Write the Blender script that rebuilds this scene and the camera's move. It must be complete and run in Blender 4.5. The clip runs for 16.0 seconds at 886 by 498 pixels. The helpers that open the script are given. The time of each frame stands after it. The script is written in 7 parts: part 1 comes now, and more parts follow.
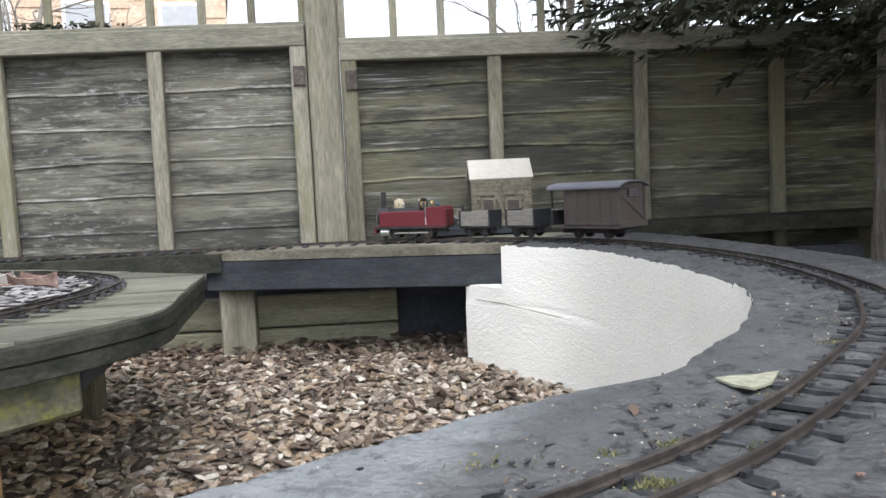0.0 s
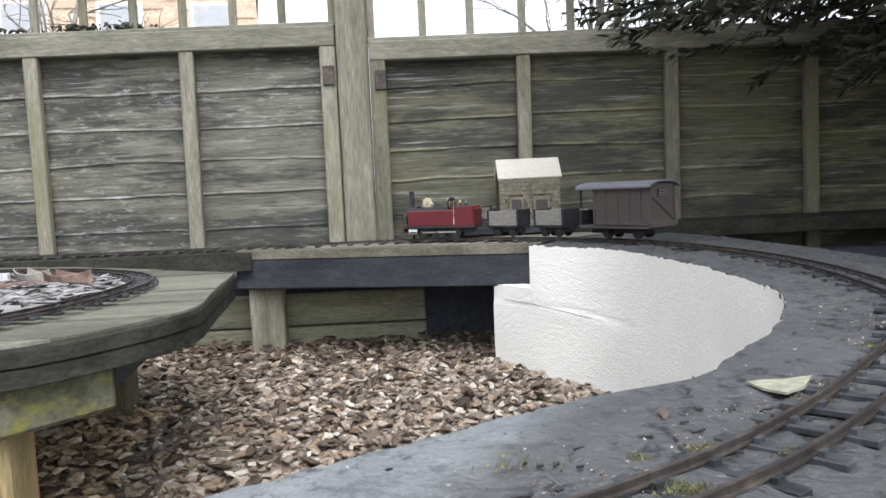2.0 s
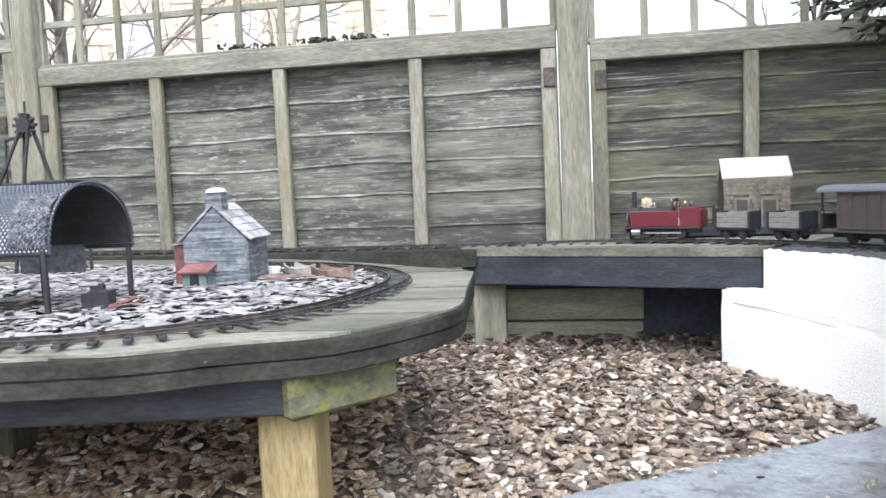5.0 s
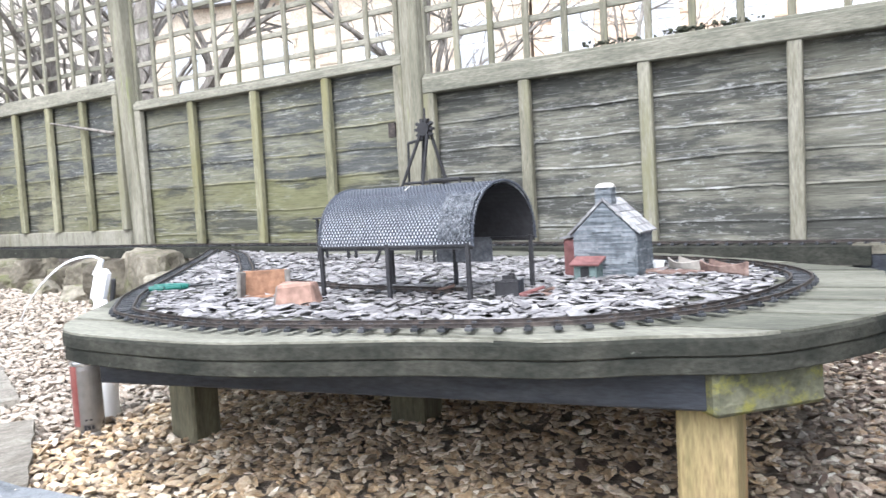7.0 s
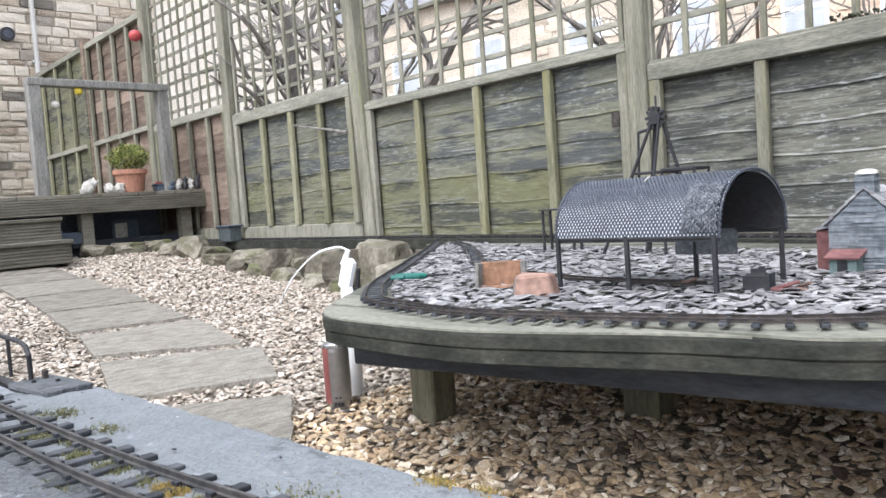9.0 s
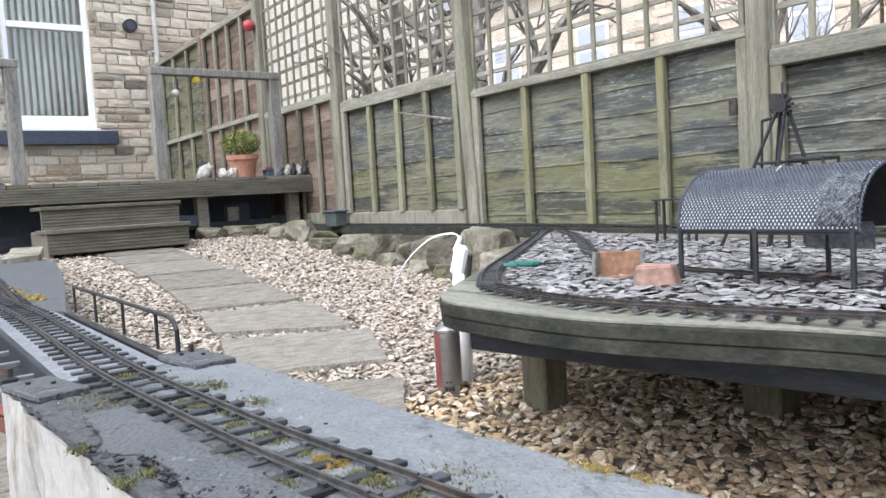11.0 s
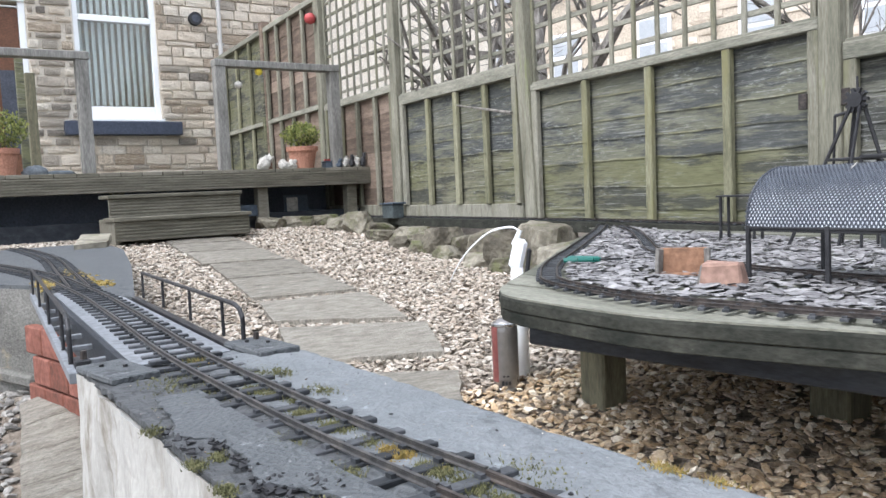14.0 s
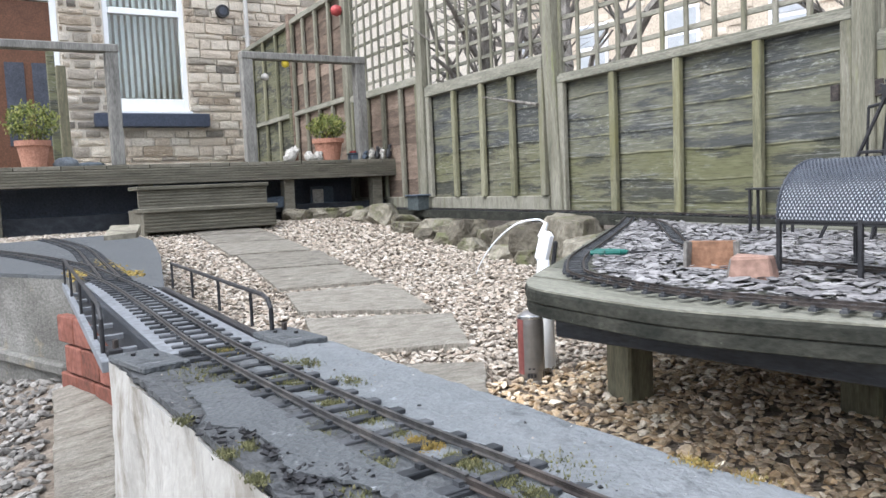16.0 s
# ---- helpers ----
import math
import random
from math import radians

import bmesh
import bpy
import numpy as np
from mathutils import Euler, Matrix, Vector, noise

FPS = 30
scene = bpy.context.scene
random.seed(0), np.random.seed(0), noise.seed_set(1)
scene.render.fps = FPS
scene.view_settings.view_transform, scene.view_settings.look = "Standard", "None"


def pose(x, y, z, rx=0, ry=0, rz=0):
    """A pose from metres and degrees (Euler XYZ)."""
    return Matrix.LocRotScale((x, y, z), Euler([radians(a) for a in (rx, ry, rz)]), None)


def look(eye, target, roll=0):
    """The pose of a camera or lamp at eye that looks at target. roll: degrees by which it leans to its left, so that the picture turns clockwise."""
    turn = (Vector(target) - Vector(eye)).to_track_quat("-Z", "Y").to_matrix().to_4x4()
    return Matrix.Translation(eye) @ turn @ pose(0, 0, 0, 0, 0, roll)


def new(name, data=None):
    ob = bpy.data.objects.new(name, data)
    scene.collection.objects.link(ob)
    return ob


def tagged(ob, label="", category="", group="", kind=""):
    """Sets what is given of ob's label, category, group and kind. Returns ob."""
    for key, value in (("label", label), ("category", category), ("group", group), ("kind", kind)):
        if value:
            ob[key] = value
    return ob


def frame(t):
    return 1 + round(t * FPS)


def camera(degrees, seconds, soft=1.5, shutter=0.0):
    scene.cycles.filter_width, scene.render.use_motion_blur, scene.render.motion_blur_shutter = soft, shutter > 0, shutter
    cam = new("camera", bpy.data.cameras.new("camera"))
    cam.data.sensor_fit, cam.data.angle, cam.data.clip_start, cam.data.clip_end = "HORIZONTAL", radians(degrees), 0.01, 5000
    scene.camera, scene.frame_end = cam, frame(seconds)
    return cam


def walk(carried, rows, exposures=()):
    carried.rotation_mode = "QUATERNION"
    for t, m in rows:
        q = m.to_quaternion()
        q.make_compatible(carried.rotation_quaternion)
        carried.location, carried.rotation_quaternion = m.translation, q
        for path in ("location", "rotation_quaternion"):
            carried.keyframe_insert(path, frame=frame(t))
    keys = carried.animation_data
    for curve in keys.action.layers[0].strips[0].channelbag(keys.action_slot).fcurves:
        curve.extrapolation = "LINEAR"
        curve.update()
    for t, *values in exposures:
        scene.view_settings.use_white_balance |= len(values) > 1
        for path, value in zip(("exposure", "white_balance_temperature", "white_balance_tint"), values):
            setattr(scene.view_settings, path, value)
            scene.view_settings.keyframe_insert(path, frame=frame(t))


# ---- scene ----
cam = camera(58.1, 16.0, shutter=0.15)
PATH = [
    (0, (0.023, 0.143, 0.537), (0.273, 2.121, 0.383), -2.7),
    (0.5, (0.023, 0.144, 0.537), (0.253, 2.124, 0.383), -2.7),
    (1, (0.022, 0.142, 0.537), (0.241, 2.124, 0.384), -2.6),
    (1.5, (0.022, 0.141, 0.539), (0.227, 2.125, 0.385), -2.6),
    (2, (0.022, 0.142, 0.539), (0.203, 2.127, 0.385), -2.6),
    (2.5, (0.021, 0.141, 0.539), (0.185, 2.128, 0.385), -2.5),
    (3, (0.013, 0.136, 0.54), (0.156, 2.125, 0.385), -2.5),
    (3.2, (0.009, 0.135, 0.542), (0.135, 2.125, 0.388), -2.5),
    (5.3, (-0.108, 0.079, 0.568), (-0.467, 2.04, 0.414), -2.4),
    (5.5, (-0.12, 0.076, 0.568), (-0.539, 2.026, 0.417), -2.3),
    (6, (-0.148, 0.06, 0.571), (-0.734, 1.966, 0.423), -2.5),
    (6.5, (-0.183, 0.041, 0.574), (-0.992, 1.864, 0.433), -2.9),
    (7, (-0.206, 0.02, 0.58), (-1.225, 1.736, 0.446), -3.3),
    (7.5, (-0.219, -0.004, 0.587), (-1.397, 1.607, 0.458), -3.8),
    (8, (-0.232, -0.018, 0.589), (-1.52, 1.508, 0.467), -3.9),
    (8.5, (-0.241, -0.023, 0.585), (-1.605, 1.435, 0.468), -4.0),
    (9, (-0.242, -0.023, 0.585), (-1.669, 1.373, 0.463), -4.1),
    (9.5, (-0.246, -0.024, 0.584), (-1.689, 1.355, 0.46), -4.0),
    (10, (-0.257, -0.036, 0.585), (-1.722, 1.32, 0.458), -3.9),
    (10.2, (-0.26, -0.05, 0.587), (-1.754, 1.274, 0.457), -3.8),
    (12.3, (-0.276, -0.066, 0.585), (-1.914, 1.073, 0.444), -2.9),
    (12.5, (-0.277, -0.068, 0.589), (-1.918, 1.067, 0.446), -2.9),
    (13, (-0.273, -0.071, 0.592), (-1.922, 1.051, 0.447), -2.8),
    (13.5, (-0.275, -0.07, 0.591), (-1.931, 1.043, 0.447), -2.7),
    (14, (-0.278, -0.068, 0.586), (-1.94, 1.035, 0.44), -2.6),
    (14.5, (-0.284, -0.064, 0.582), (-1.956, 1.022, 0.431), -2.5),
    (15, (-0.283, -0.063, 0.583), (-1.964, 1.009, 0.425), -2.5),
    (15.5, (-0.28, -0.066, 0.585), (-1.966, 0.998, 0.424), -2.4),
    (16, (-0.28, -0.071, 0.586), (-1.975, 0.979, 0.423), -2.5),
]
EXPOSURES = [(0, 0.55, 6230, 10), (3.2, 0.54, 6200, 10), (5.3, 1.12, 5950, 11), (6.5, 1.2, 5950, 11), (7.5, 1.05, 5970, 11), (8.5, 0.78, 5980, 11), (10, 0.68, 6000, 11), (12.5, 0.56, 5960, 10), (16, 0.56, 5960, 10)]
walk(cam, [(t, look(eye, target, roll)) for t, eye, target, roll in PATH], EXPOSURES)

# ---- world, sun ----
world = bpy.data.worlds.new("sky")
scene.world = world
world.use_nodes = True
wn = world.node_tree
sky = wn.nodes.new("ShaderNodeTexSky")
sky.sky_type = 'NISHITA'
sky.sun_disc = False
sky.sun_elevation, sky.sun_rotation = radians(56), radians(165)
sky.air_density, sky.dust_density, sky.ozone_density = 1.0, 6.0, 1.0
wn.nodes["Background"].inputs[1].default_value = 0.32
hsv = wn.nodes.new("ShaderNodeHueSaturation")     # thin bright overcast
hsv.inputs["Saturation"].default_value, hsv.inputs["Value"].default_value = 0.45, 1.0
wn.links.new(sky.outputs[0], hsv.inputs["Color"])
veil = wn.nodes.new("ShaderNodeMix")               # even white cloud
veil.data_type = 'RGBA'
veil.inputs[0].default_value = 0.55
veil.inputs[7].default_value = (3.9, 4.0, 4.15, 1)
wn.links.new(hsv.outputs[0], veil.inputs[6])
wn.links.new(veil.outputs[2], wn.nodes["Background"].inputs[0])
sun_data = bpy.data.lights.new("sun", 'SUN')
sun_data.energy, sun_data.angle, sun_data.color = 0.85, radians(35), (1.0, 0.98, 0.95)
sun = new("sun", sun_data)
sun.matrix_world = look((1.3, -5.2, 8), (0, 0, 0))

# ---- materials ----


def mat(name, cols, scale=8.0, rough=0.8, bump=0.3, fine=60.0, stretch=(1, 1, 1), metal=0.0, vary=0.0, island=False, patch=None, patch_scale=4.0, patch_edge=(0.55, 0.62), spec=0.3, dist=0.004, grain=(0.68, 1.3)):
    """Procedural surface: a ramp of colours over coarse noise, fine grain, optional patches, relief."""
    m = bpy.data.materials.new(name)
    m.use_nodes = True
    nt = m.node_tree
    N, L = nt.nodes, nt.links
    b = N["Principled BSDF"]
    tc = N.new("ShaderNodeTexCoord")
    mp = N.new("ShaderNodeMapping")
    mp.inputs["Scale"].default_value = stretch
    L.new(tc.outputs["Object"], mp.inputs["Vector"])
    if vary and not island:      # no two alike pieces carry the same pattern
        oi = N.new("ShaderNodeObjectInfo")
        sh = N.new("ShaderNodeVectorMath")
        sh.operation = 'SCALE'
        sh.inputs[0].default_value = (17, 11, 23)
        L.new(oi.outputs["Random"], sh.inputs["Scale"])
        L.new(sh.outputs[0], mp.inputs["Location"])
    n1 = N.new("ShaderNodeTexNoise")
    n1.inputs["Scale"].default_value, n1.inputs["Detail"].default_value, n1.inputs["Roughness"].default_value = scale, 6, 0.62
    L.new(mp.outputs[0], n1.inputs["Vector"])
    fac = n1.outputs["Fac"]
    if vary or island:
        if island:
            g = N.new("ShaderNodeNewGeometry")
            r = g.outputs["Random Per Island"]
        else:
            g = N.new("ShaderNodeObjectInfo")
            r = g.outputs["Random"]
        mx = N.new("ShaderNodeMath")
        mx.operation = 'MULTIPLY_ADD'
        L.new(r, mx.inputs[0])
        mx.inputs[1].default_value = vary or 1.0
        ad = N.new("ShaderNodeMath")
        ad.operation = 'SUBTRACT'
        L.new(fac, ad.inputs[0])
        ad.inputs[1].default_value = (vary or 1.0) * 0.5
        L.new(ad.outputs[0], mx.inputs[2])
        fac = mx.outputs[0]
    ramp = N.new("ShaderNodeValToRGB")
    el = ramp.color_ramp.elements
    lo, hi = (0.0, 1.0) if (vary or island) and (vary or 1) > 0.6 else (0.3, 0.7)
    while len(el) < len(cols):
        el.new(0.5)
    for i, c in enumerate(cols):
        el[i].position = lo + (hi - lo) * i / max(1, len(cols) - 1)
        el[i].color = (*c, 1)
    L.new(fac, ramp.inputs[0])
    n2 = N.new("ShaderNodeTexNoise")
    n2.inputs["Scale"].default_value, n2.inputs["Detail"].default_value = fine, 5
    L.new(mp.outputs[0], n2.inputs["Vector"])
    mr = N.new("ShaderNodeMapRange")
    mr.inputs[1].default_value, mr.inputs[2].default_value, mr.inputs[3].default_value, mr.inputs[4].default_value = 0.25, 0.75, *grain
    L.new(n2.outputs["Fac"], mr.inputs[0])
    mul = N.new("ShaderNodeMix")
    mul.data_type, mul.blend_type = 'RGBA', 'MULTIPLY'
    mul.inputs[0].default_value = 1.0
    L.new(ramp.outputs[0], mul.inputs[6])
    L.new(mr.outputs[0], mul.inputs[7])
    col = mul.outputs[2]
    if patch:
        n3 = N.new("ShaderNodeTexNoise")
        n3.inputs["Scale"].default_value, n3.inputs["Detail"].default_value, n3.inputs["Roughness"].default_value = patch_scale, 8, 0.7
        L.new(mp.outputs[0], n3.inputs["Vector"])
        pr = N.new("ShaderNodeMapRange")
        pr.inputs[1].default_value, pr.inputs[2].default_value = patch_edge
        L.new(n3.outputs["Fac"], pr.inputs[0])
        pm = N.new("ShaderNodeMix")
        pm.data_type = 'RGBA'
        L.new(pr.outputs[0], pm.inputs[0])
        L.new(col, pm.inputs[6])
        pm.inputs[7].default_value = (*patch, 1)
        col = pm.outputs[2]
    L.new(col, b.inputs["Base Color"])
    rr = N.new("ShaderNodeMapRange")
    rr.inputs[3].default_value, rr.inputs[4].default_value = max(0.03, rough - 0.12), min(1, rough + 0.12)
    L.new(n1.outputs["Fac"], rr.inputs[0])
    L.new(rr.outputs[0], b.inputs["Roughness"])
    b.inputs["Metallic"].default_value = metal
    b.inputs["Specular IOR Level"].default_value = spec
    if bump:
        ad2 = N.new("ShaderNodeMath")
        ad2.operation = 'ADD'
        L.new(n1.outputs["Fac"], ad2.inputs[0])
        L.new(n2.outputs["Fac"], ad2.inputs[1])
        bp = N.new("ShaderNodeBump")
        bp.inputs["Strength"].default_value, bp.inputs["Distance"].default_value = bump, dist
        L.new(ad2.outputs[0], bp.inputs["Height"])
        L.new(bp.outputs[0], b.inputs["Normal"])
    return m


def glass(name, tint=(0.9, 0.95, 0.95), rough=0.02):
    m = bpy.data.materials.new(name)
    m.use_nodes = True
    b = m.node_tree.nodes["Principled BSDF"]
    b.inputs["Base Color"].default_value = (*tint, 1)
    b.inputs["Transmission Weight"].default_value = 1.0
    b.inputs["Roughness"].default_value = rough
    b.inputs["IOR"].default_value = 1.45
    return m


def lap_wood(name, cols, dark, pale, green=None, pale_edge=(0.54, 0.66), dark_edge=(0.49, 0.565), lift=1.0):
    """Weathered lap board: long grain, black damp stains, crusts of pale lichen, algae."""
    m = bpy.data.materials.new(name)
    m.use_nodes = True
    N, L = m.node_tree.nodes, m.node_tree.links
    b = N["Principled BSDF"]
    tc = N.new("ShaderNodeTexCoord")

    def noise_at(scale, stretch, detail=6, rough=0.6, shift=0.0):
        mp = N.new("ShaderNodeMapping")
        mp.inputs["Scale"].default_value = stretch
        mp.inputs["Location"].default_value = (shift, shift * 0.7, shift * 1.3)
        L.new(tc.outputs["Object"], mp.inputs["Vector"])
        n = N.new("ShaderNodeTexNoise")
        n.inputs["Scale"].default_value, n.inputs["Detail"].default_value, n.inputs["Roughness"].default_value = scale, detail, rough
        L.new(mp.outputs[0], n.inputs["Vector"])
        return n.outputs["Fac"]

    def ranged(f, a, c, lo=0.0, hi=1.0):
        r = N.new("ShaderNodeMapRange")
        r.inputs[1].default_value, r.inputs[2].default_value, r.inputs[3].default_value, r.inputs[4].default_value = a, c, lo, hi
        L.new(f, r.inputs[0])
        return r.outputs[0]

    def times(a, c):
        k = N.new("ShaderNodeMath")
        k.operation = 'MULTIPLY'
        L.new(a, k.inputs[0])
        L.new(c, k.inputs[1])
        return k.outputs[0]

    def over(under, f, c):
        x = N.new("ShaderNodeMix")
        x.data_type = 'RGBA'
        L.new(f, x.inputs[0])
        L.new(under, x.inputs[6])
        x.inputs[7].default_value = (*c, 1)
        return x.outputs[2]

    grain = noise_at(4.0, (0.8, 0.8, 9), 8, 0.7)
    ramp = N.new("ShaderNodeValToRGB")
    el = ramp.color_ramp.elements
    el.new(0.5)
    for k, c in enumerate(cols):
        el[k].position, el[k].color = 0.3 + 0.2 * k, (*[v * lift for v in c], 1)
    L.new(grain, ramp.inputs[0])
    col = ramp.outputs[0]
    if green:
        col = over(col, ranged(noise_at(1.3, (1, 1, 1.6), 4, 0.6, 9.0), 0.36, 0.58, 0, 0.85), green)
    col = over(col, ranged(noise_at(2.4, (0.8, 0.8, 4.6), 9, 0.72, 3.0), *dark_edge, 0, 0.8), dark)
    crack = ranged(noise_at(7.0, (0.6, 0.6, 30), 5, 0.6, 21.0), 0.60, 0.66, 0, 0.7)
    col = over(col, crack, tuple(v * 0.6 for v in dark))
    region = ranged(noise_at(1.7, (1, 1, 2.4), 4, 0.55, 5.0), 0.44, 0.60)
    crust = times(region, ranged(noise_at(30.0, (0.6, 0.6, 2.4), 9, 0.8, 7.0), *pale_edge, 0, 0.75))
    streak = times(ranged(noise_at(3.1, (1, 1, 1.5), 3, 0.5, 13.0), 0.42, 0.58), ranged(noise_at(5.0, (0.9, 0.9, 26), 6, 0.7, 11.0), 0.56, 0.64, 0, 0.75))
    speck = ranged(noise_at(120.0, (1, 1, 1.6), 3, 0.5, 17.0), 0.70, 0.78, 0, 0.4)
    col = over(col, streak, tuple(v * 0.75 for v in pale))
    col = over(col, crust, pale)
    col = over(col, times(speck, region), pale)
    fine = ranged(noise_at(22.0, (0.7, 0.7, 7), 5), 0.25, 0.75, 0.72, 1.25)
    mul = N.new("ShaderNodeMix")
    mul.data_type, mul.blend_type = 'RGBA', 'MULTIPLY'
    mul.inputs[0].default_value = 1.0
    L.new(col, mul.inputs[6])
    L.new(fine, mul.inputs[7])
    L.new(mul.outputs[2], b.inputs["Base Color"])
    b.inputs["Roughness"].default_value = 0.9
    b.inputs["Specular IOR Level"].default_value = 0.25
    bp = N.new("ShaderNodeBump")
    bp.inputs["Strength"].default_value, bp.inputs["Distance"].default_value = 0.5, 0.004
    L.new(grain, bp.inputs["Height"])
    L.new(bp.outputs[0], b.inputs["Normal"])
    return m


def felt(name, shade=1.0, scuff=(0.26, 0.285, 0.30), wear=(0.52, 0.66), relief=0.7):
    """Mineral roofing felt: blue-grey grit, pale scuffs, black cracks and worn spots."""
    m = mat(name, [tuple(v * shade for v in c) for c in ((0.132, 0.143, 0.152), (0.157, 0.169, 0.178), (0.188, 0.199, 0.208))], 9.0, 0.62, relief, 170, dist=0.005, grain=(0.86, 1.13), patch=tuple(v * shade for v in scuff), patch_scale=46.0, patch_edge=(0.61, 0.70))
    N, L = m.node_tree.nodes, m.node_tree.links
    b = N["Principled BSDF"]
    base = b.inputs["Base Color"].links[0].from_socket
    tc = N.new("ShaderNodeTexCoord")
    v = N.new("ShaderNodeTexNoise")
    v.inputs["Scale"].default_value, v.inputs["Detail"].default_value, v.inputs["Roughness"].default_value = 55.0, 8, 0.75
    L.new(tc.outputs["Object"], v.inputs["Vector"])
    crack = N.new("ShaderNodeMapRange")
    crack.inputs[1].default_value, crack.inputs[2].default_value, crack.inputs[3].default_value, crack.inputs[4].default_value = 0.53, 0.60, 0.0, 0.85
    L.new(v.outputs["Fac"], crack.inputs[0])
    area = N.new("ShaderNodeTexNoise")
    area.inputs["Scale"].default_value, area.inputs["Detail"].default_value = 4.0, 5
    L.new(tc.outputs["Object"], area.inputs["Vector"])
    am = N.new("ShaderNodeMapRange")
    am.inputs[1].default_value, am.inputs[2].default_value = wear
    L.new(area.outputs["Fac"], am.inputs[0])
    at = N.new("ShaderNodeAttribute")      # how far the sheet is worn, from 0 to 1
    at.attribute_name = "wear"
    most = N.new("ShaderNodeMath")
    most.operation = 'MAXIMUM'
    L.new(am.outputs[0], most.inputs[0])
    L.new(at.outputs["Fac"], most.inputs[1])
    k = N.new("ShaderNodeMath")
    k.operation = 'MULTIPLY'
    L.new(crack.outputs[0], k.inputs[0])
    L.new(most.outputs[0], k.inputs[1])
    o = N.new("ShaderNodeMix")
    o.data_type = 'RGBA'
    L.new(k.outputs[0], o.inputs[0])
    L.new(base, o.inputs[6])
    o.inputs[7].default_value = (0.03, 0.032, 0.036, 1)
    wnz = N.new("ShaderNodeTexNoise")
    wnz.inputs["Scale"].default_value, wnz.inputs["Detail"].default_value, wnz.inputs["Roughness"].default_value = 24.0, 9, 0.7
    L.new(tc.outputs["Object"], wnz.inputs["Vector"])
    sm = N.new("ShaderNodeMath")
    sm.operation = 'ADD'
    L.new(at.outputs["Fac"], sm.inputs[0])
    L.new(wnz.outputs["Fac"], sm.inputs[1])
    wm = N.new("ShaderNodeMapRange")
    wm.inputs[1].default_value, wm.inputs[2].default_value = 0.70, 1.20
    L.new(sm.outputs[0], wm.inputs[0])
    worn = N.new("ShaderNodeMix")
    worn.data_type, worn.blend_type = 'RGBA', 'MULTIPLY'
    worn.inputs[7].default_value = (0.46, 0.445, 0.44, 1)
    L.new(wm.outputs[0], worn.inputs[0])
    L.new(o.outputs[2], worn.inputs[6])
    L.new(worn.outputs[2], b.inputs["Base Color"])
    return m


GREYW, DARKW, PALEW = [(0.075, 0.076, 0.063), (0.135, 0.134, 0.11), (0.215, 0.21, 0.175)], (0.04, 0.042, 0.04), (0.40, 0.41, 0.40)
GREENW = [(0.085, 0.084, 0.062), (0.15, 0.146, 0.103), (0.22, 0.21, 0.155)]
M_FENCE = lap_wood("weathered_fence_board", GREYW, DARKW, PALEW)
# conifer's shade put into a darker board colour; lichen is also sparser here
M_FENCE_SHADED = lap_wood("shaded_dark_fence_board", [(0.06, 0.06, 0.048), (0.104, 0.102, 0.08), (0.156, 0.152, 0.12)], DARKW, PALEW, green=(0.115, 0.117, 0.068), pale_edge=(0.62, 0.74))
# lap edges lifted in colour for the light they catch, plus lichen crusts
M_LIP = lap_wood("lit_pale_waney_edge", GREYW, DARKW, PALEW, pale_edge=(0.45, 0.62), lift=1.6)
M_FENCE_GREEN = lap_wood("algae_green_fence_board", GREENW, DARKW, (0.36, 0.37, 0.34), green=(0.135, 0.136, 0.072))
M_FENCE_HALF = lap_wood("grey_and_green_fence_board", [(0.085, 0.088, 0.078), (0.145, 0.147, 0.125), (0.215, 0.214, 0.18)], (0.055, 0.06, 0.066), (0.38, 0.39, 0.37), green=(0.14, 0.14, 0.095), dark_edge=(0.46, 0.55))
# green lap edge, likewise lifted for caught light, with algae
M_LIP_GREEN = lap_wood("lit_algae_green_edge", GREENW, DARKW, (0.40, 0.41, 0.36), green=(0.175, 0.172, 0.10), pale_edge=(0.48, 0.64), lift=1.2)
M_FENCE_BROWN = mat("brown_fence_board", [(0.11, 0.083, 0.064), (0.19, 0.142, 0.11), (0.27, 0.208, 0.165)], 4.0, 0.85, 0.4, 30, (1.2, 1.2, 6), vary=0.4)
M_STUD = mat("pale_weathered_batten", [(0.125, 0.122, 0.092), (0.19, 0.182, 0.14), (0.265, 0.255, 0.21)], 6.0, 0.9, 0.5, 45, (5, 5, 0.8), vary=0.35, patch=(0.18, 0.177, 0.105), patch_scale=1.6, patch_edge=(0.52, 0.68))
M_STUD_GREEN = mat("yellow_green_batten", [(0.135, 0.132, 0.085), (0.205, 0.199, 0.13), (0.275, 0.266, 0.185)], 6.0, 0.9, 0.5, 45, (5, 5, 0.8), vary=0.35, patch=(0.195, 0.185, 0.09), patch_scale=1.6, patch_edge=(0.50, 0.68))
M_RAIL_T = mat("weathered_top_rail", [(0.15, 0.15, 0.12), (0.22, 0.215, 0.175), (0.30, 0.29, 0.24)], 6.0, 0.9, 0.4, 45, (0.8, 5, 5), vary=0.3)
M_POST = mat("grey_green_post", [(0.12, 0.118, 0.09), (0.195, 0.188, 0.145), (0.28, 0.268, 0.22)], 4.0, 0.9, 0.4, 40, (5, 5, 0.6), patch=(0.16, 0.18, 0.07), patch_scale=2.0, patch_edge=(0.58, 0.7))
M_DECKWOOD = mat("grey_decking_board", [(0.09, 0.085, 0.065), (0.15, 0.14, 0.11), (0.2, 0.185, 0.15)], 5.0, 0.85, 0.35, 50, (6, 0.8, 6), vary=0.3)
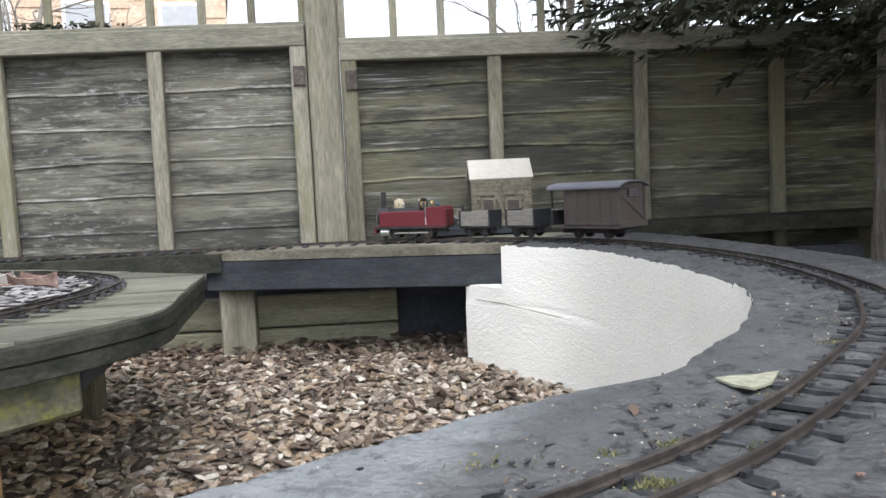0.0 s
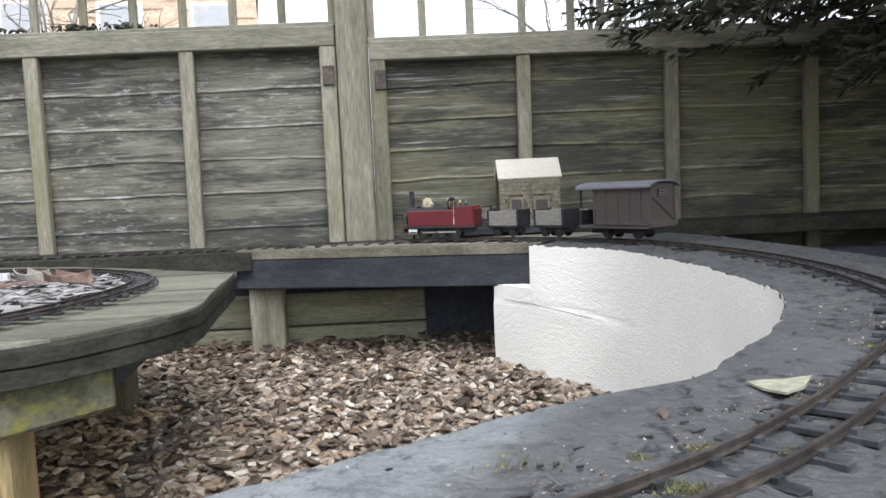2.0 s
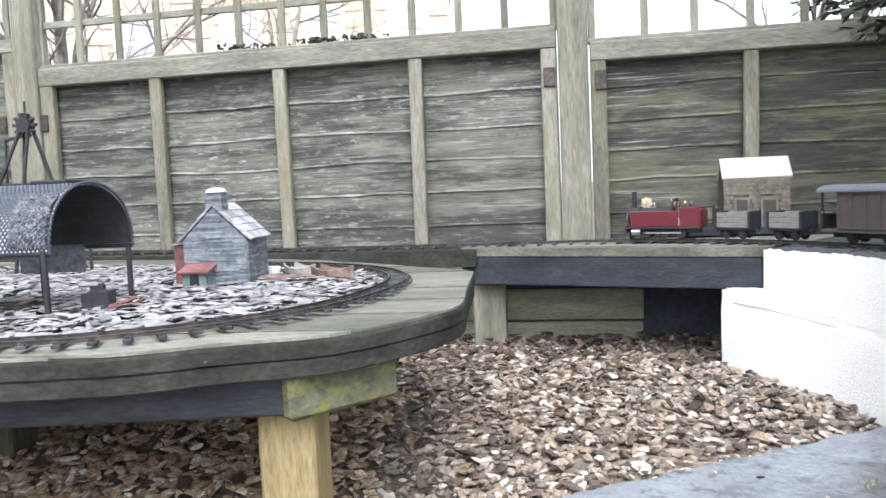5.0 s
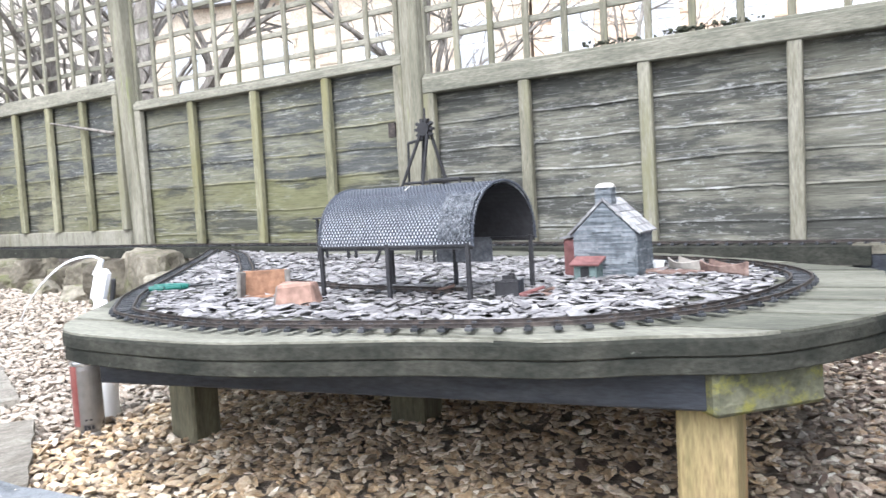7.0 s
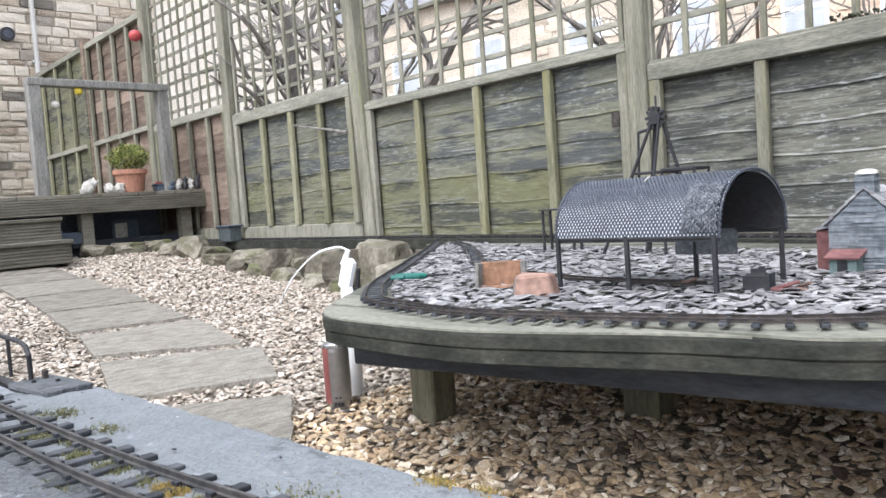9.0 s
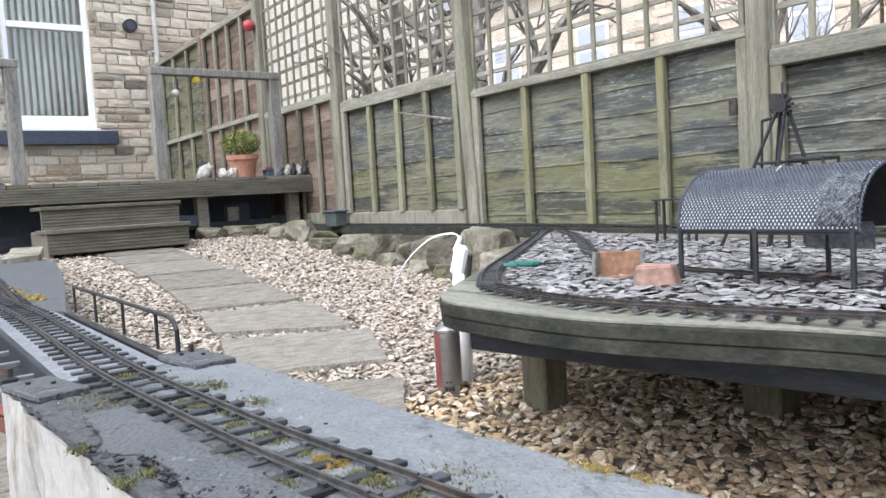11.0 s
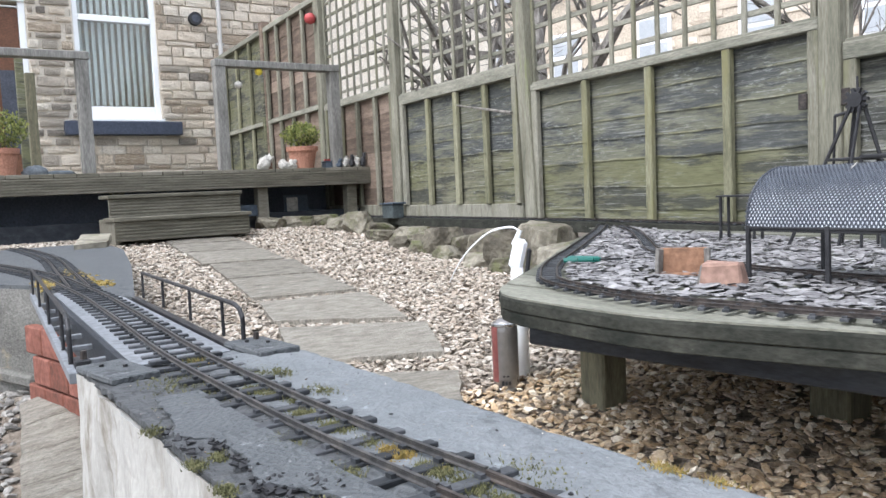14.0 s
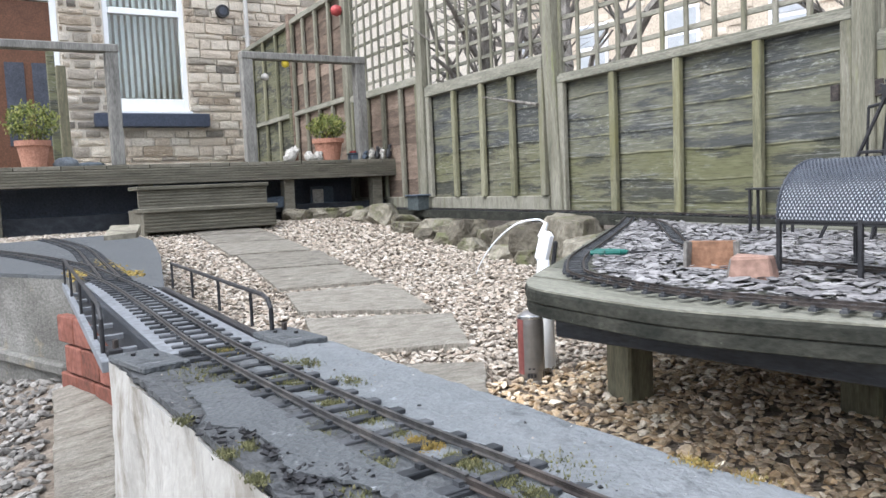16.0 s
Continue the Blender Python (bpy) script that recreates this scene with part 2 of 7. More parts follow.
M_TABLE = mat("green_grey_table_board", [(0.085, 0.087, 0.068), (0.145, 0.145, 0.115), (0.215, 0.213, 0.175)], 5.0, 0.85, 0.4, 60, (1.0, 3.5, 3.5), vary=0.35, patch=(0.40, 0.41, 0.37), patch_scale=9.0, patch_edge=(0.66, 0.74))
# much darker than the table top, with rare pale patches
M_TABLE_EDGE = mat("dark_board_edge", [(0.019, 0.021, 0.018), (0.036, 0.037, 0.031), (0.062, 0.062, 0.052)], 9.0, 0.9, 0.5, 70, (1.2, 1.2, 2.2), patch=(0.33, 0.34, 0.30), patch_scale=16.0, patch_edge=(0.68, 0.74), spec=0.1)
M_MOSSBLOCK = mat("mossy_timber_block", [(0.045, 0.048, 0.036), (0.095, 0.098, 0.066), (0.16, 0.158, 0.11)], 14.0, 0.95, 0.9, 80, (1, 1, 1.3), patch=(0.19, 0.185, 0.05), patch_scale=24.0, patch_edge=(0.50, 0.64))
M_BANK = mat("mossy_plank", [(0.14, 0.143, 0.10), (0.23, 0.23, 0.165), (0.31, 0.305, 0.225)], 4.0, 0.9, 0.4, 40, (1, 1, 6), vary=0.3)
M_VIADUCT = mat("mossy_brown_plank", [(0.07, 0.066, 0.052), (0.12, 0.113, 0.088), (0.18, 0.17, 0.135)], 5.0, 0.85, 0.5, 60, (1.0, 3.5, 3.5), patch=(0.33, 0.33, 0.27), patch_scale=9.0, patch_edge=(0.68, 0.76))
M_BEAM = mat("dark_painted_beam", [(0.016, 0.019, 0.024), (0.028, 0.032, 0.04), (0.05, 0.055, 0.062)], 5.0, 0.6, 0.3, 50, (1, 3, 5))
M_LEG = mat("green_stained_leg", [(0.09, 0.087, 0.06), (0.145, 0.135, 0.09), (0.20, 0.18, 0.12)], 5.0, 0.85, 0.35, 45, (6, 6, 1))
M_LEG_NEW = mat("yellow_pine_leg", [(0.19, 0.165, 0.08), (0.28, 0.225, 0.115), (0.36, 0.275, 0.15)], 5.0, 0.8, 0.35, 45, (6, 6, 1), patch=(0.32, 0.18, 0.09), patch_scale=3.0, patch_edge=(0.55, 0.68))
M_RENDER = mat("white_painted_render", [(0.86, 0.855, 0.81), (0.89, 0.885, 0.84), (0.90, 0.895, 0.86)], 6.0, 0.9, 0.55, 240, dist=0.004, grain=(0.95, 1.03))
M_RENDER_STAIN = mat("flaking_stained_render", [(0.27, 0.26, 0.235), (0.36, 0.35, 0.325), (0.43, 0.42, 0.395)], 5.0, 0.9, 0.6, 90, (1.6, 1.6, 0.7), dist=0.005, patch=(0.17, 0.145, 0.11), patch_scale=9.0, patch_edge=(0.52, 0.68), grain=(0.9, 1.08))
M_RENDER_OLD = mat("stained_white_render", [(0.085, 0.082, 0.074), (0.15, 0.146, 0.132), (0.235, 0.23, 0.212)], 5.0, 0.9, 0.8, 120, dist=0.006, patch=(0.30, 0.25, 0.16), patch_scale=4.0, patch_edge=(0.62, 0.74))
M_FELT = felt("grey_roofing_felt")
M_FELT_WORN = felt("worn_dark_felt", 0.58, (0.55, 0.58, 0.60), (0.34, 0.52), 1.0)
M_GRAVEL_BED = mat("gravel_bed", [(0.10, 0.08, 0.062), (0.19, 0.158, 0.126), (0.29, 0.25, 0.208)], 25.0, 0.95, 1.0, 120, dist=0.01)
M_GRAVEL = mat("flint_gravel", [(0.065, 0.047, 0.037), (0.172, 0.155, 0.138), (0.129, 0.09, 0.065), (0.249, 0.215, 0.176), (0.232, 0.163, 0.099), (0.327, 0.288, 0.237), (0.267, 0.211, 0.172), (0.396, 0.361, 0.301), (0.499, 0.473, 0.421)], 30.0, 0.75, 0.4, 150, vary=1.0, island=True, dist=0.002)
# tan gravel with its colour raised to lighten the shade under the table
M_GRAVEL_WARM = mat("shade_lifted_tan_gravel", [(0.189, 0.136, 0.088), (0.401, 0.325, 0.236), (0.307, 0.212, 0.118), (0.519, 0.425, 0.307), (0.472, 0.336, 0.195), (0.637, 0.543, 0.413), (0.779, 0.708, 0.59)], 30.0, 0.7, 0.4, 150, vary=1.0, island=True, dist=0.002)
M_GRAVEL_FAR = mat("pale_pinkish_gravel", [(0.12, 0.10, 0.08), (0.26, 0.225, 0.185), (0.35, 0.305, 0.25), (0.42, 0.37, 0.31), (0.33, 0.265, 0.205), (0.47, 0.425, 0.365), (0.54, 0.50, 0.44)], 30.0, 0.8, 0.4, 150, vary=1.0, island=True, dist=0.002)
M_GRAVEL_GREY = mat("grey_shaded_gravel", [(0.07, 0.066, 0.06), (0.16, 0.152, 0.14), (0.24, 0.228, 0.21), (0.34, 0.325, 0.30)], 30.0, 0.8, 0.4, 150, vary=1.0, island=True, dist=0.002)
M_LEAF_LITTER = mat("dead_leaves", [(0.04, 0.029, 0.022), (0.085, 0.062, 0.048), (0.14, 0.105, 0.084)], 30.0, 0.8, 0.3, 150, vary=1.0, island=True)
M_SLATE = mat("slate_chips", [(0.13, 0.125, 0.128), (0.19, 0.184, 0.186), (0.25, 0.243, 0.244), (0.32, 0.312, 0.31)], 20.0, 0.82, 0.3, 100, vary=1.0, island=True, dist=0.002)
M_FLAG = mat("grey_sandstone_flag", [(0.175, 0.158, 0.132), (0.285, 0.262, 0.222), (0.39, 0.362, 0.312)], 5.0, 0.85, 1.0, 40, (9, 3, 2), vary=0.25, dist=0.010)
M_RAILMETAL = mat("rusty_rail", [(0.035, 0.031, 0.030), (0.065, 0.056, 0.052), (0.12, 0.10, 0.088)], 40.0, 0.5, 0.2, 200, metal=0.5, dist=0.001)
M_SLEEPER = mat("black_sleeper", [(0.02, 0.022, 0.025), (0.04, 0.043, 0.048), (0.075, 0.078, 0.085)], 40.0, 0.6, 0.2, 200, vary=0.3, dist=0.001)
M_ROCK = mat("sandstone_rock", [(0.075, 0.066, 0.05), (0.15, 0.135, 0.104), (0.27, 0.25, 0.20)], 7.0, 0.9, 0.9, 40, vary=0.35, patch=(0.115, 0.12, 0.058), patch_scale=6.0, patch_edge=(0.52, 0.66), dist=0.012)
M_STONE = mat("tan_house_stone", [(0.38, 0.305, 0.225), (0.60, 0.51, 0.405), (0.76, 0.665, 0.545), (0.67, 0.58, 0.47), (0.82, 0.735, 0.615), (0.72, 0.65, 0.55), (0.85, 0.785, 0.68)], 7.0, 0.9, 1.0, 45, vary=0.95, dist=0.014, patch=(0.30, 0.24, 0.18), patch_scale=5.0, patch_edge=(0.64, 0.76))
M_STONE_DARK = mat("sooty_house_stone", [(0.20, 0.178, 0.155), (0.33, 0.295, 0.25), (0.47, 0.42, 0.35), (0.38, 0.335, 0.28), (0.55, 0.49, 0.41)], 7.0, 0.9, 1.0, 45, vary=0.95, dist=0.014, patch=(0.56, 0.49, 0.39), patch_scale=5.0, patch_edge=(0.60, 0.72))
M_MORTAR = mat("pale_mortar", [(0.66, 0.60, 0.51), (0.80, 0.745, 0.65)], 12.0, 0.95, 0.4, 90)
M_BRICK = mat("red_brick", [(0.12, 0.048, 0.034), (0.18, 0.07, 0.049), (0.24, 0.10, 0.075)], 20.0, 0.85, 0.4, 90, vary=0.3)
M_UPVC = mat("white_plastic", [(0.76, 0.78, 0.8), (0.83, 0.84, 0.85)], 3.0, 0.35, 0.0, grain=(0.98, 1.02))
M_PIPE = mat("pale_grey_plastic", [(0.42, 0.41, 0.39), (0.52, 0.51, 0.49)], 5.0, 0.5, 0.0, grain=(0.95, 1.04))
M_SILL = mat("slate_blue_paint", [(0.04, 0.05, 0.075), (0.06, 0.07, 0.10)], 6.0, 0.55, 0.2)
# dark fill painted for unlit voids, panes and openings
M_DARK = mat("dark_void_fill", [(0.045, 0.05, 0.065), (0.085, 0.092, 0.115)], 6.0, 0.8, 0.2)
# blue haze of the void under the deck is mixed into this board colour
M_UNDER = mat("haze_lifted_underboard", [(0.13, 0.155, 0.20), (0.19, 0.215, 0.26)], 5.0, 0.8, 0.2)
M_GLASS = glass("window_glass")
M_BLACK = mat("black_painted_metal", [(0.018, 0.018, 0.02), (0.035, 0.035, 0.038)], 20.0, 0.45, 0.1, 120)

# ---- mesh helpers ----
TAU = math.tau


def part(name, bm, material, parent=None, label="", smooth=False):
    me = bpy.data.meshes.new(name)
    bmesh.ops.recalc_face_normals(bm, faces=bm.faces)
    bm.to_mesh(me)
    bm.free()
    me.materials.append(material)
    if smooth:
        for p in me.polygons:
            p.use_smooth = True
    ob = new(name, me)
    if parent:
        ob.parent = parent
    if label:
        ob["label"] = label
    return ob


def shared(name, me, parent, m):
    ob = new(name, me)
    ob.parent = parent
    ob.matrix_basis = m
    return ob


def thing(name, label, category, loc=(0, 0, 0), group="", kind="", rz=0.0):
    ob = new(name)
    ob.empty_display_size = 0.05
    ob.matrix_basis = pose(*loc, 0, 0, rz)
    return tagged(ob, label, category, group, kind)


def box(size, loc=(0, 0, 0), bevel=0.0, rz=0.0, m=None, bm=None):
    bm = bm or bmesh.new()
    mm = (m or pose(*loc, 0, 0, rz)) @ Matrix.Diagonal((*size, 1))
    r = bmesh.ops.create_cube(bm, size=1, matrix=mm)
    if bevel:
        es = list({e for v in r["verts"] for e in v.link_edges})
        bmesh.ops.bevel(bm, geom=es, offset=bevel, segments=1, affect='EDGES')
    return bm


def beam(a, b, w, h, bevel=0.0, bm=None, up=(0, 0, 1)):
    """A square bar from a to b, w across and h high."""
    a, b = Vector(a), Vector(b)
    d = b - a
    x = d.normalized()
    u = Vector(up)
    if abs(x.dot(u)) > 0.95:
        u = Vector((0, 1, 0))
    y = u.cross(x).normalized()
    zz = x.cross(y)
    m = Matrix((x, y, zz)).transposed().to_4x4()
    m.translation = (a + b) / 2
    return box((d.length, w, h), bevel=bevel, m=m, bm=bm)


def tube(a, b, r, r2=None, seg=10, bm=None):
    a, b = Vector(a), Vector(b)
    bm = bm or bmesh.new()
    m = (b - a).to_track_quat('Z', 'Y').to_matrix().to_4x4()
    m.translation = (a + b) / 2
    bmesh.ops.create_cone(bm, cap_ends=True, segments=seg, radius1=r, radius2=r if r2 is None else r2, depth=(b - a).length, matrix=m)
    return bm


def lathe(profile, seg=20, loc=(0, 0, 0), bm=None):
    bm = bm or bmesh.new()
    rings = []
    for r, zz in profile:
        rings.append([bm.verts.new((loc[0] + r * math.cos(TAU * i / seg), loc[1] + r * math.sin(TAU * i / seg), loc[2] + zz)) for i in range(seg)])
    for A, B in zip(rings, rings[1:]):
        for i in range(seg):
            bm.faces.new((A[i], A[(i + 1) % seg], B[(i + 1) % seg], B[i]))
    bm.faces.new(rings[0][::-1])
    bm.faces.new(rings[-1])
    return bm


def smooth_path(pts, step):
    """Catmull-Rom through the points, resampled at even steps."""
    P = [Vector(p) for p in pts]
    P = [2 * P[0] - P[1]] + P + [2 * P[-1] - P[-2]]
    out = []
    for i in range(1, len(P) - 2):
        for j in range(24):
            t = j / 24
            a, b, c, d = P[i - 1:i + 3]
            out.append(0.5 * ((2 * b) + (c - a) * t + (2 * a - 5 * b + 4 * c - d) * t * t + (3 * b - a - 3 * c + d) * t ** 3))
    out.append(P[-2])
    res, left = [out[0]], step
    for a, b in zip(out, out[1:]):
        L = (b - a).length
        pos = 0.0
        while L - pos >= left:
            pos += left
            res.append(a.lerp(b, pos / L))
            left = step
        left -= L - pos
    return res


def side_dirs(path):
    res = []
    for i, p in enumerate(path):
        d = path[min(i + 1, len(path) - 1)] - path[max(i - 1, 0)]
        d.z = 0
        d.normalize()
        res.append(Vector((-d.y, d.x, 0)))
    return res


def sweep(path, section, bm=None, closed=True):
    """Sweep a section of (side, up) offsets along a level path."""
    bm = bm or bmesh.new()
    n = side_dirs(path)
    rows = [[bm.verts.new(p + s * q[0] + Vector((0, 0, q[1]))) for q in section] for p, s in zip(path, n)]
    k = len(section)
    for A, B in zip(rows, rows[1:]):
        for i in range(k if closed else k - 1):
            bm.faces.new((A[i], A[(i + 1) % k], B[(i + 1) % k], B[i]))
    if closed:
        bm.faces.new(rows[0][::-1])
        bm.faces.new(rows[-1])
    return bm


def prism(outline, z0, z1, bm=None):
    bm = bm or bmesh.new()
    a = [bm.verts.new((x, y, z0)) for x, y in outline]
    b = [bm.verts.new((x, y, z1)) for x, y in outline]
    bm.faces.new(a[::-1])
    bm.faces.new(b)
    for i in range(len(a)):
        j = (i + 1) % len(a)
        bm.faces.new((a[i], a[j], b[j], b[i]))
    return bm


def inside(x, y, poly):
    c = False
    for (x1, y1), (x2, y2) in zip(poly, poly[1:] + poly[:1]):
        if (y1 > y) != (y2 > y) and x < (x2 - x1) * (y - y1) / (y2 - y1) + x1:
            c = not c
    return c


def stones(name, spots, size, flat, material, parent=None, jag=0.35, thick=None, seed=1, kind="stuff", tilt=0.35):
    """Many loose stones or chips at (x, y, z) spots, as one mesh of flattened lumps."""
    rng = np.random.default_rng(seed)
    bm = bmesh.new()
    bmesh.ops.create_icosphere(bm, subdivisions=1, radius=1)
    V = np.array([v.co[:] for v in bm.verts])
    T = np.array([[v.index for v in f.verts] for f in bm.faces])
    bm.free()
    S = np.array(spots)
    n = len(S)
    sz = rng.uniform(size[0], size[1], n) * rng.uniform(0.7, 1.0, n)
    sc = np.stack([sz * rng.uniform(0.8, 1.5, n), sz * rng.uniform(0.6, 1.0, n), sz * rng.uniform(flat[0], flat[1], n)], 1)
    P = V[None] * (1 + rng.uniform(-jag, jag, (n, len(V), 1))) * sc[:, None]
    a, b = rng.uniform(0, TAU, n), rng.normal(0, tilt, n)
    cb, sb = np.cos(b)[:, None], np.sin(b)[:, None]
    P[..., 0], P[..., 2] = P[..., 0] * cb - P[..., 2] * sb, P[..., 0] * sb + P[..., 2] * cb
    ca, sa = np.cos(a)[:, None], np.sin(a)[:, None]
    P[..., 0], P[..., 1] = P[..., 0] * ca - P[..., 1] * sa, P[..., 0] * sa + P[..., 1] * ca
    P += S[:, None]
    F = (T[None] + (np.arange(n) * len(V))[:, None, None]).reshape(-1, 3)
    me = bpy.data.meshes.new(name)
    me.from_pydata(P.reshape(-1, 3).tolist(), [], F.tolist())
    me.materials.append(material)
    ob = new(name, me)
    if parent:
        ob.parent = parent
    return ob

# ---- ground ----
DECK = 0.39        # top of the wall and of the timber viaduct
TABLE = 0.385      # top of the yard table


def clamp01(v):
    return max(0.0, min(1.0, v))


def ground_z(x, y):
    if x < -2.2:
        zz = 0.085 + 0.072 * min(-2.2 - x, 3.7)
    else:
        zz = 0.085 - 0.05 * clamp01((x + 2.2) / 2.2)
    t = clamp01((y - 1.2) / 0.9)
    zz += 0.05 * t * t * (3 - 2 * t) * clamp01((x + 1.6) / 0.8)
    if y < 0.2:
        zz += (0.05 - zz) * clamp01((0.2 - y) / 0.25) * clamp01((x + 5.2) / 1.5)
    return zz


def build_ground():
    xs = [-400, -120, -40, -20] + [-12 + 0.12 * i for i in range(126)] + [6, 12, 40, 120, 400]
    ys = [-400, -120, -40, -12, -5] + [-2.5 + 0.1 * i for i in range(66)] + [6, 12, 40, 120, 400]
    bm = bmesh.new()
    g = [[bm.verts.new((x, y, ground_z(x, y) - 0.004 + 0.006 * noise.noise((x * 7, y * 7, 0)))) for x in xs] for y in ys]
    for r0, r1 in zip(g, g[1:]):
        for i in range(len(xs) - 1):
            bm.faces.new((r0[i], r0[i + 1], r1[i + 1], r1[i]))
    return tagged(part("ground", bm, M_GRAVEL_BED, smooth=True), "gravelled garden ground sloping gently up to the house", "ground", kind="structure")


ground = build_ground()

# ---- the fence ----
FK = 0.06
FC, FS = math.cos(math.atan(FK)), math.sin(math.atan(FK))
FROT = -math.degrees(math.atan(FK))


def fence_at(u, off, zz):
    """u metres along the fence (east positive), off metres in front of it."""
    return Vector((u * FC - off * FS, 2.72 - u * FS - off * FC, zz))


def fence_box(u0, u1, z0, z1, off, depth, bevel=0.004, lean=0.0):
    m = pose(*fence_at((u0 + u1) / 2, off + depth / 2, (z0 + z1) / 2), 0, lean, FROT)
    return box((u1 - u0, depth, z1 - z0), bevel=bevel, m=m)


def lap_board(u0, u1, z0, z1, seed):
    """A waney-edged lap board: its lower edge wavers and stands out."""
    bm = bmesh.new()
    n = max(6, int((u1 - u0) / 0.04))
    rows = []
    for i in range(n + 1):
        u = u0 + (u1 - u0) * i / n
        w = 0.013 * noise.noise((u * 1.3, seed * 7.7, 0)) + 0.006 * noise.noise((u * 4.7, seed * 5.1, 2)) + 0.003 * noise.noise((u * 14, seed * 3.3, 4))
        bow = 0.003 * noise.noise((u * 2.1, seed * 2.9, 6))
        rows.append([bm.verts.new(fence_at(u, o, zz)) for o, zz in ((0.0, z1), (0.004, z1), (0.0095 + bow, z0 + 0.007 + w + 0.004 * noise.noise((u * 23, seed, 8))), (0.010 + bow, z0 + w), (0.001, z0 + w + 0.002))])
    for A, B in zip(rows, rows[1:]):
        for i in range(5):
            f = bm.faces.new((A[i], A[(i + 1) % 5], B[(i + 1) % 5], B[i]))
            # lip faces take the edge colour that has caught light painted in
            f.material_index = 1 if i == 2 else 0
    bm.faces.new(rows[0])
    bm.faces.new(rows[-1][::-1])
    return bm


def fence_panel(u0, u1, zb, rail0, rail1, studs, wood, label, group, boards=7, end_w=0.05):
    p = thing("fence_panel", label, "fence panel", group=group, kind="structure")
    h = (rail0 + 0.02 - zb) / boards
    cut = [0.0] + [i + 0.22 * noise.noise((i * 3.7, u0 * 5.3, 1.5)) for i in range(1, boards)] + [float(boards)]
    for i in range(boards):
        kind = M_FENCE_HALF if wood is M_FENCE_GREEN and i >= boards // 2 and zb < 0.52 else wood      # algae thrives on the low boards
        b = part("board", lap_board(u0, u1, zb + cut[i] * h - 0.014, zb + cut[i + 1] * h + 0.014, i + u0 * 3), kind, p)
        b.data.materials.append({M_FENCE: M_LIP, M_FENCE_GREEN: M_LIP_GREEN, M_FENCE_HALF: M_LIP_GREEN, M_FENCE_SHADED: M_LIP_GREEN}.get(kind, kind))
    for u in studs:
        part("batten", fence_box(u - 0.022, u + 0.022, zb - 0.01, rail0 + 0.003, 0.022, 0.03, lean=random.uniform(-0.7, 0.7)), M_STUD_GREEN if wood is M_FENCE_GREEN else M_STUD, p)
    for u in (u0 + end_w / 2, u1 - end_w / 2):
        part("end_batten", fence_box(u - end_w / 2, u + end_w / 2, zb - 0.01, rail0 + 0.003, 0.022, 0.032), M_STUD, p)
    part("top_rail", fence_box(u0, u1, rail0, rail1, 0.002, 0.055), M_RAIL_T, p)
    part("capping", fence_box(u0 - 0.005, u1 + 0.005, rail1, rail1 + 0.014, -0.012, 0.05, 0.003), M_RAIL_T, p)
    return p


def trellis(u0, u1, z0, z1, du, dz, first, label, wood=None, w=0.024, lean=0.0):
    t = thing("trellis", label, "trellis", group="trellis along the fence top", kind="structure")
    n = int(round((u1 - u0) / du))
    for i in range(n + 1):
        u = u0 + (u1 - u0) * i / n + random.uniform(-0.006, 0.006)
        part("upright_lath", fence_box(u - w / 2, u + w / 2, z0, z1, 0.012, 0.014, 0.002), wood or M_STUD, t)
    zz = first
    while zz < z1 - 0.02:
        part("cross_lath", fence_box(u0 - 0.01, u1 + 0.01, zz - w / 2, zz + w / 2, -0.004, 0.014, 0.002), wood or M_RAIL_T, t)
        zz += dz
    return t


def fence_post(u, w, z1, label, lean=0.0, off=-0.02, wood=None):
    m = pose(*fence_at(u, off + 0.045, (z1 - 0.1) / 2), 0, lean, FROT)
    p = part("fence_post", box((w, 0.09, z1 + 0.1), bevel=0.006, m=m), wood or M_POST)
    return tagged(p, label, "fence post", "posts of the garden fence", "structure")


GP = "lap panels of the garden fence"
fence_panel(0.051, 1.96, 0.28, 0.94, 1.0, (0.53, 1.0, 1.45), M_FENCE_SHADED, "dark weathered lap fence panel in the conifer's shade", GP)
fence_panel(2.06, 3.9, 0.28, 0.94, 1.0, (2.5, 2.97, 3.43), M_FENCE_SHADED, "dark weathered lap fence panel under the conifer", GP)
fence_panel(-1.9, -0.052, 0.24, 0.99, 1.055, (-0.515, -0.985, -1.447), M_FENCE, "grey weathered lap fence panel with pale lichen streaks", GP)
fence_panel(-3.78, -1.995, 0.36, 1.12, 1.158, (-2.425, -2.88, -3.33), M_FENCE_GREEN, "green-stained lap fence panel with yellowish battens", GP)
fence_panel(-5.39, -3.92, 0.50, 1.225, 1.295, (-4.27, -4.62, -4.99), M_FENCE_GREEN, "green-stained lap fence panel above a gravel board", GP)
for a, b, z0, z1, mt in ((-5.39, -3.92, 0.40, 0.49, M_STUD), (-6.84, -5.51, 0.30, 0.495, M_STUD), (-10.5, -6.94, 0.30, 0.545, M_FENCE_BROWN)):
    tagged(part("gravel_board", fence_box(a, b, z0, z1, 0.0, 0.035), mt), "timber gravel board at the foot of the fence", "board", "gravel boards under the fence", "structure")
fence_panel(-6.84, -5.51, 0.50, 1.34, 1.39, (-5.83, -6.17, -6.5), M_FENCE_BROWN, "reddish-brown lap fence panel behind the decking", GP, boards=6)
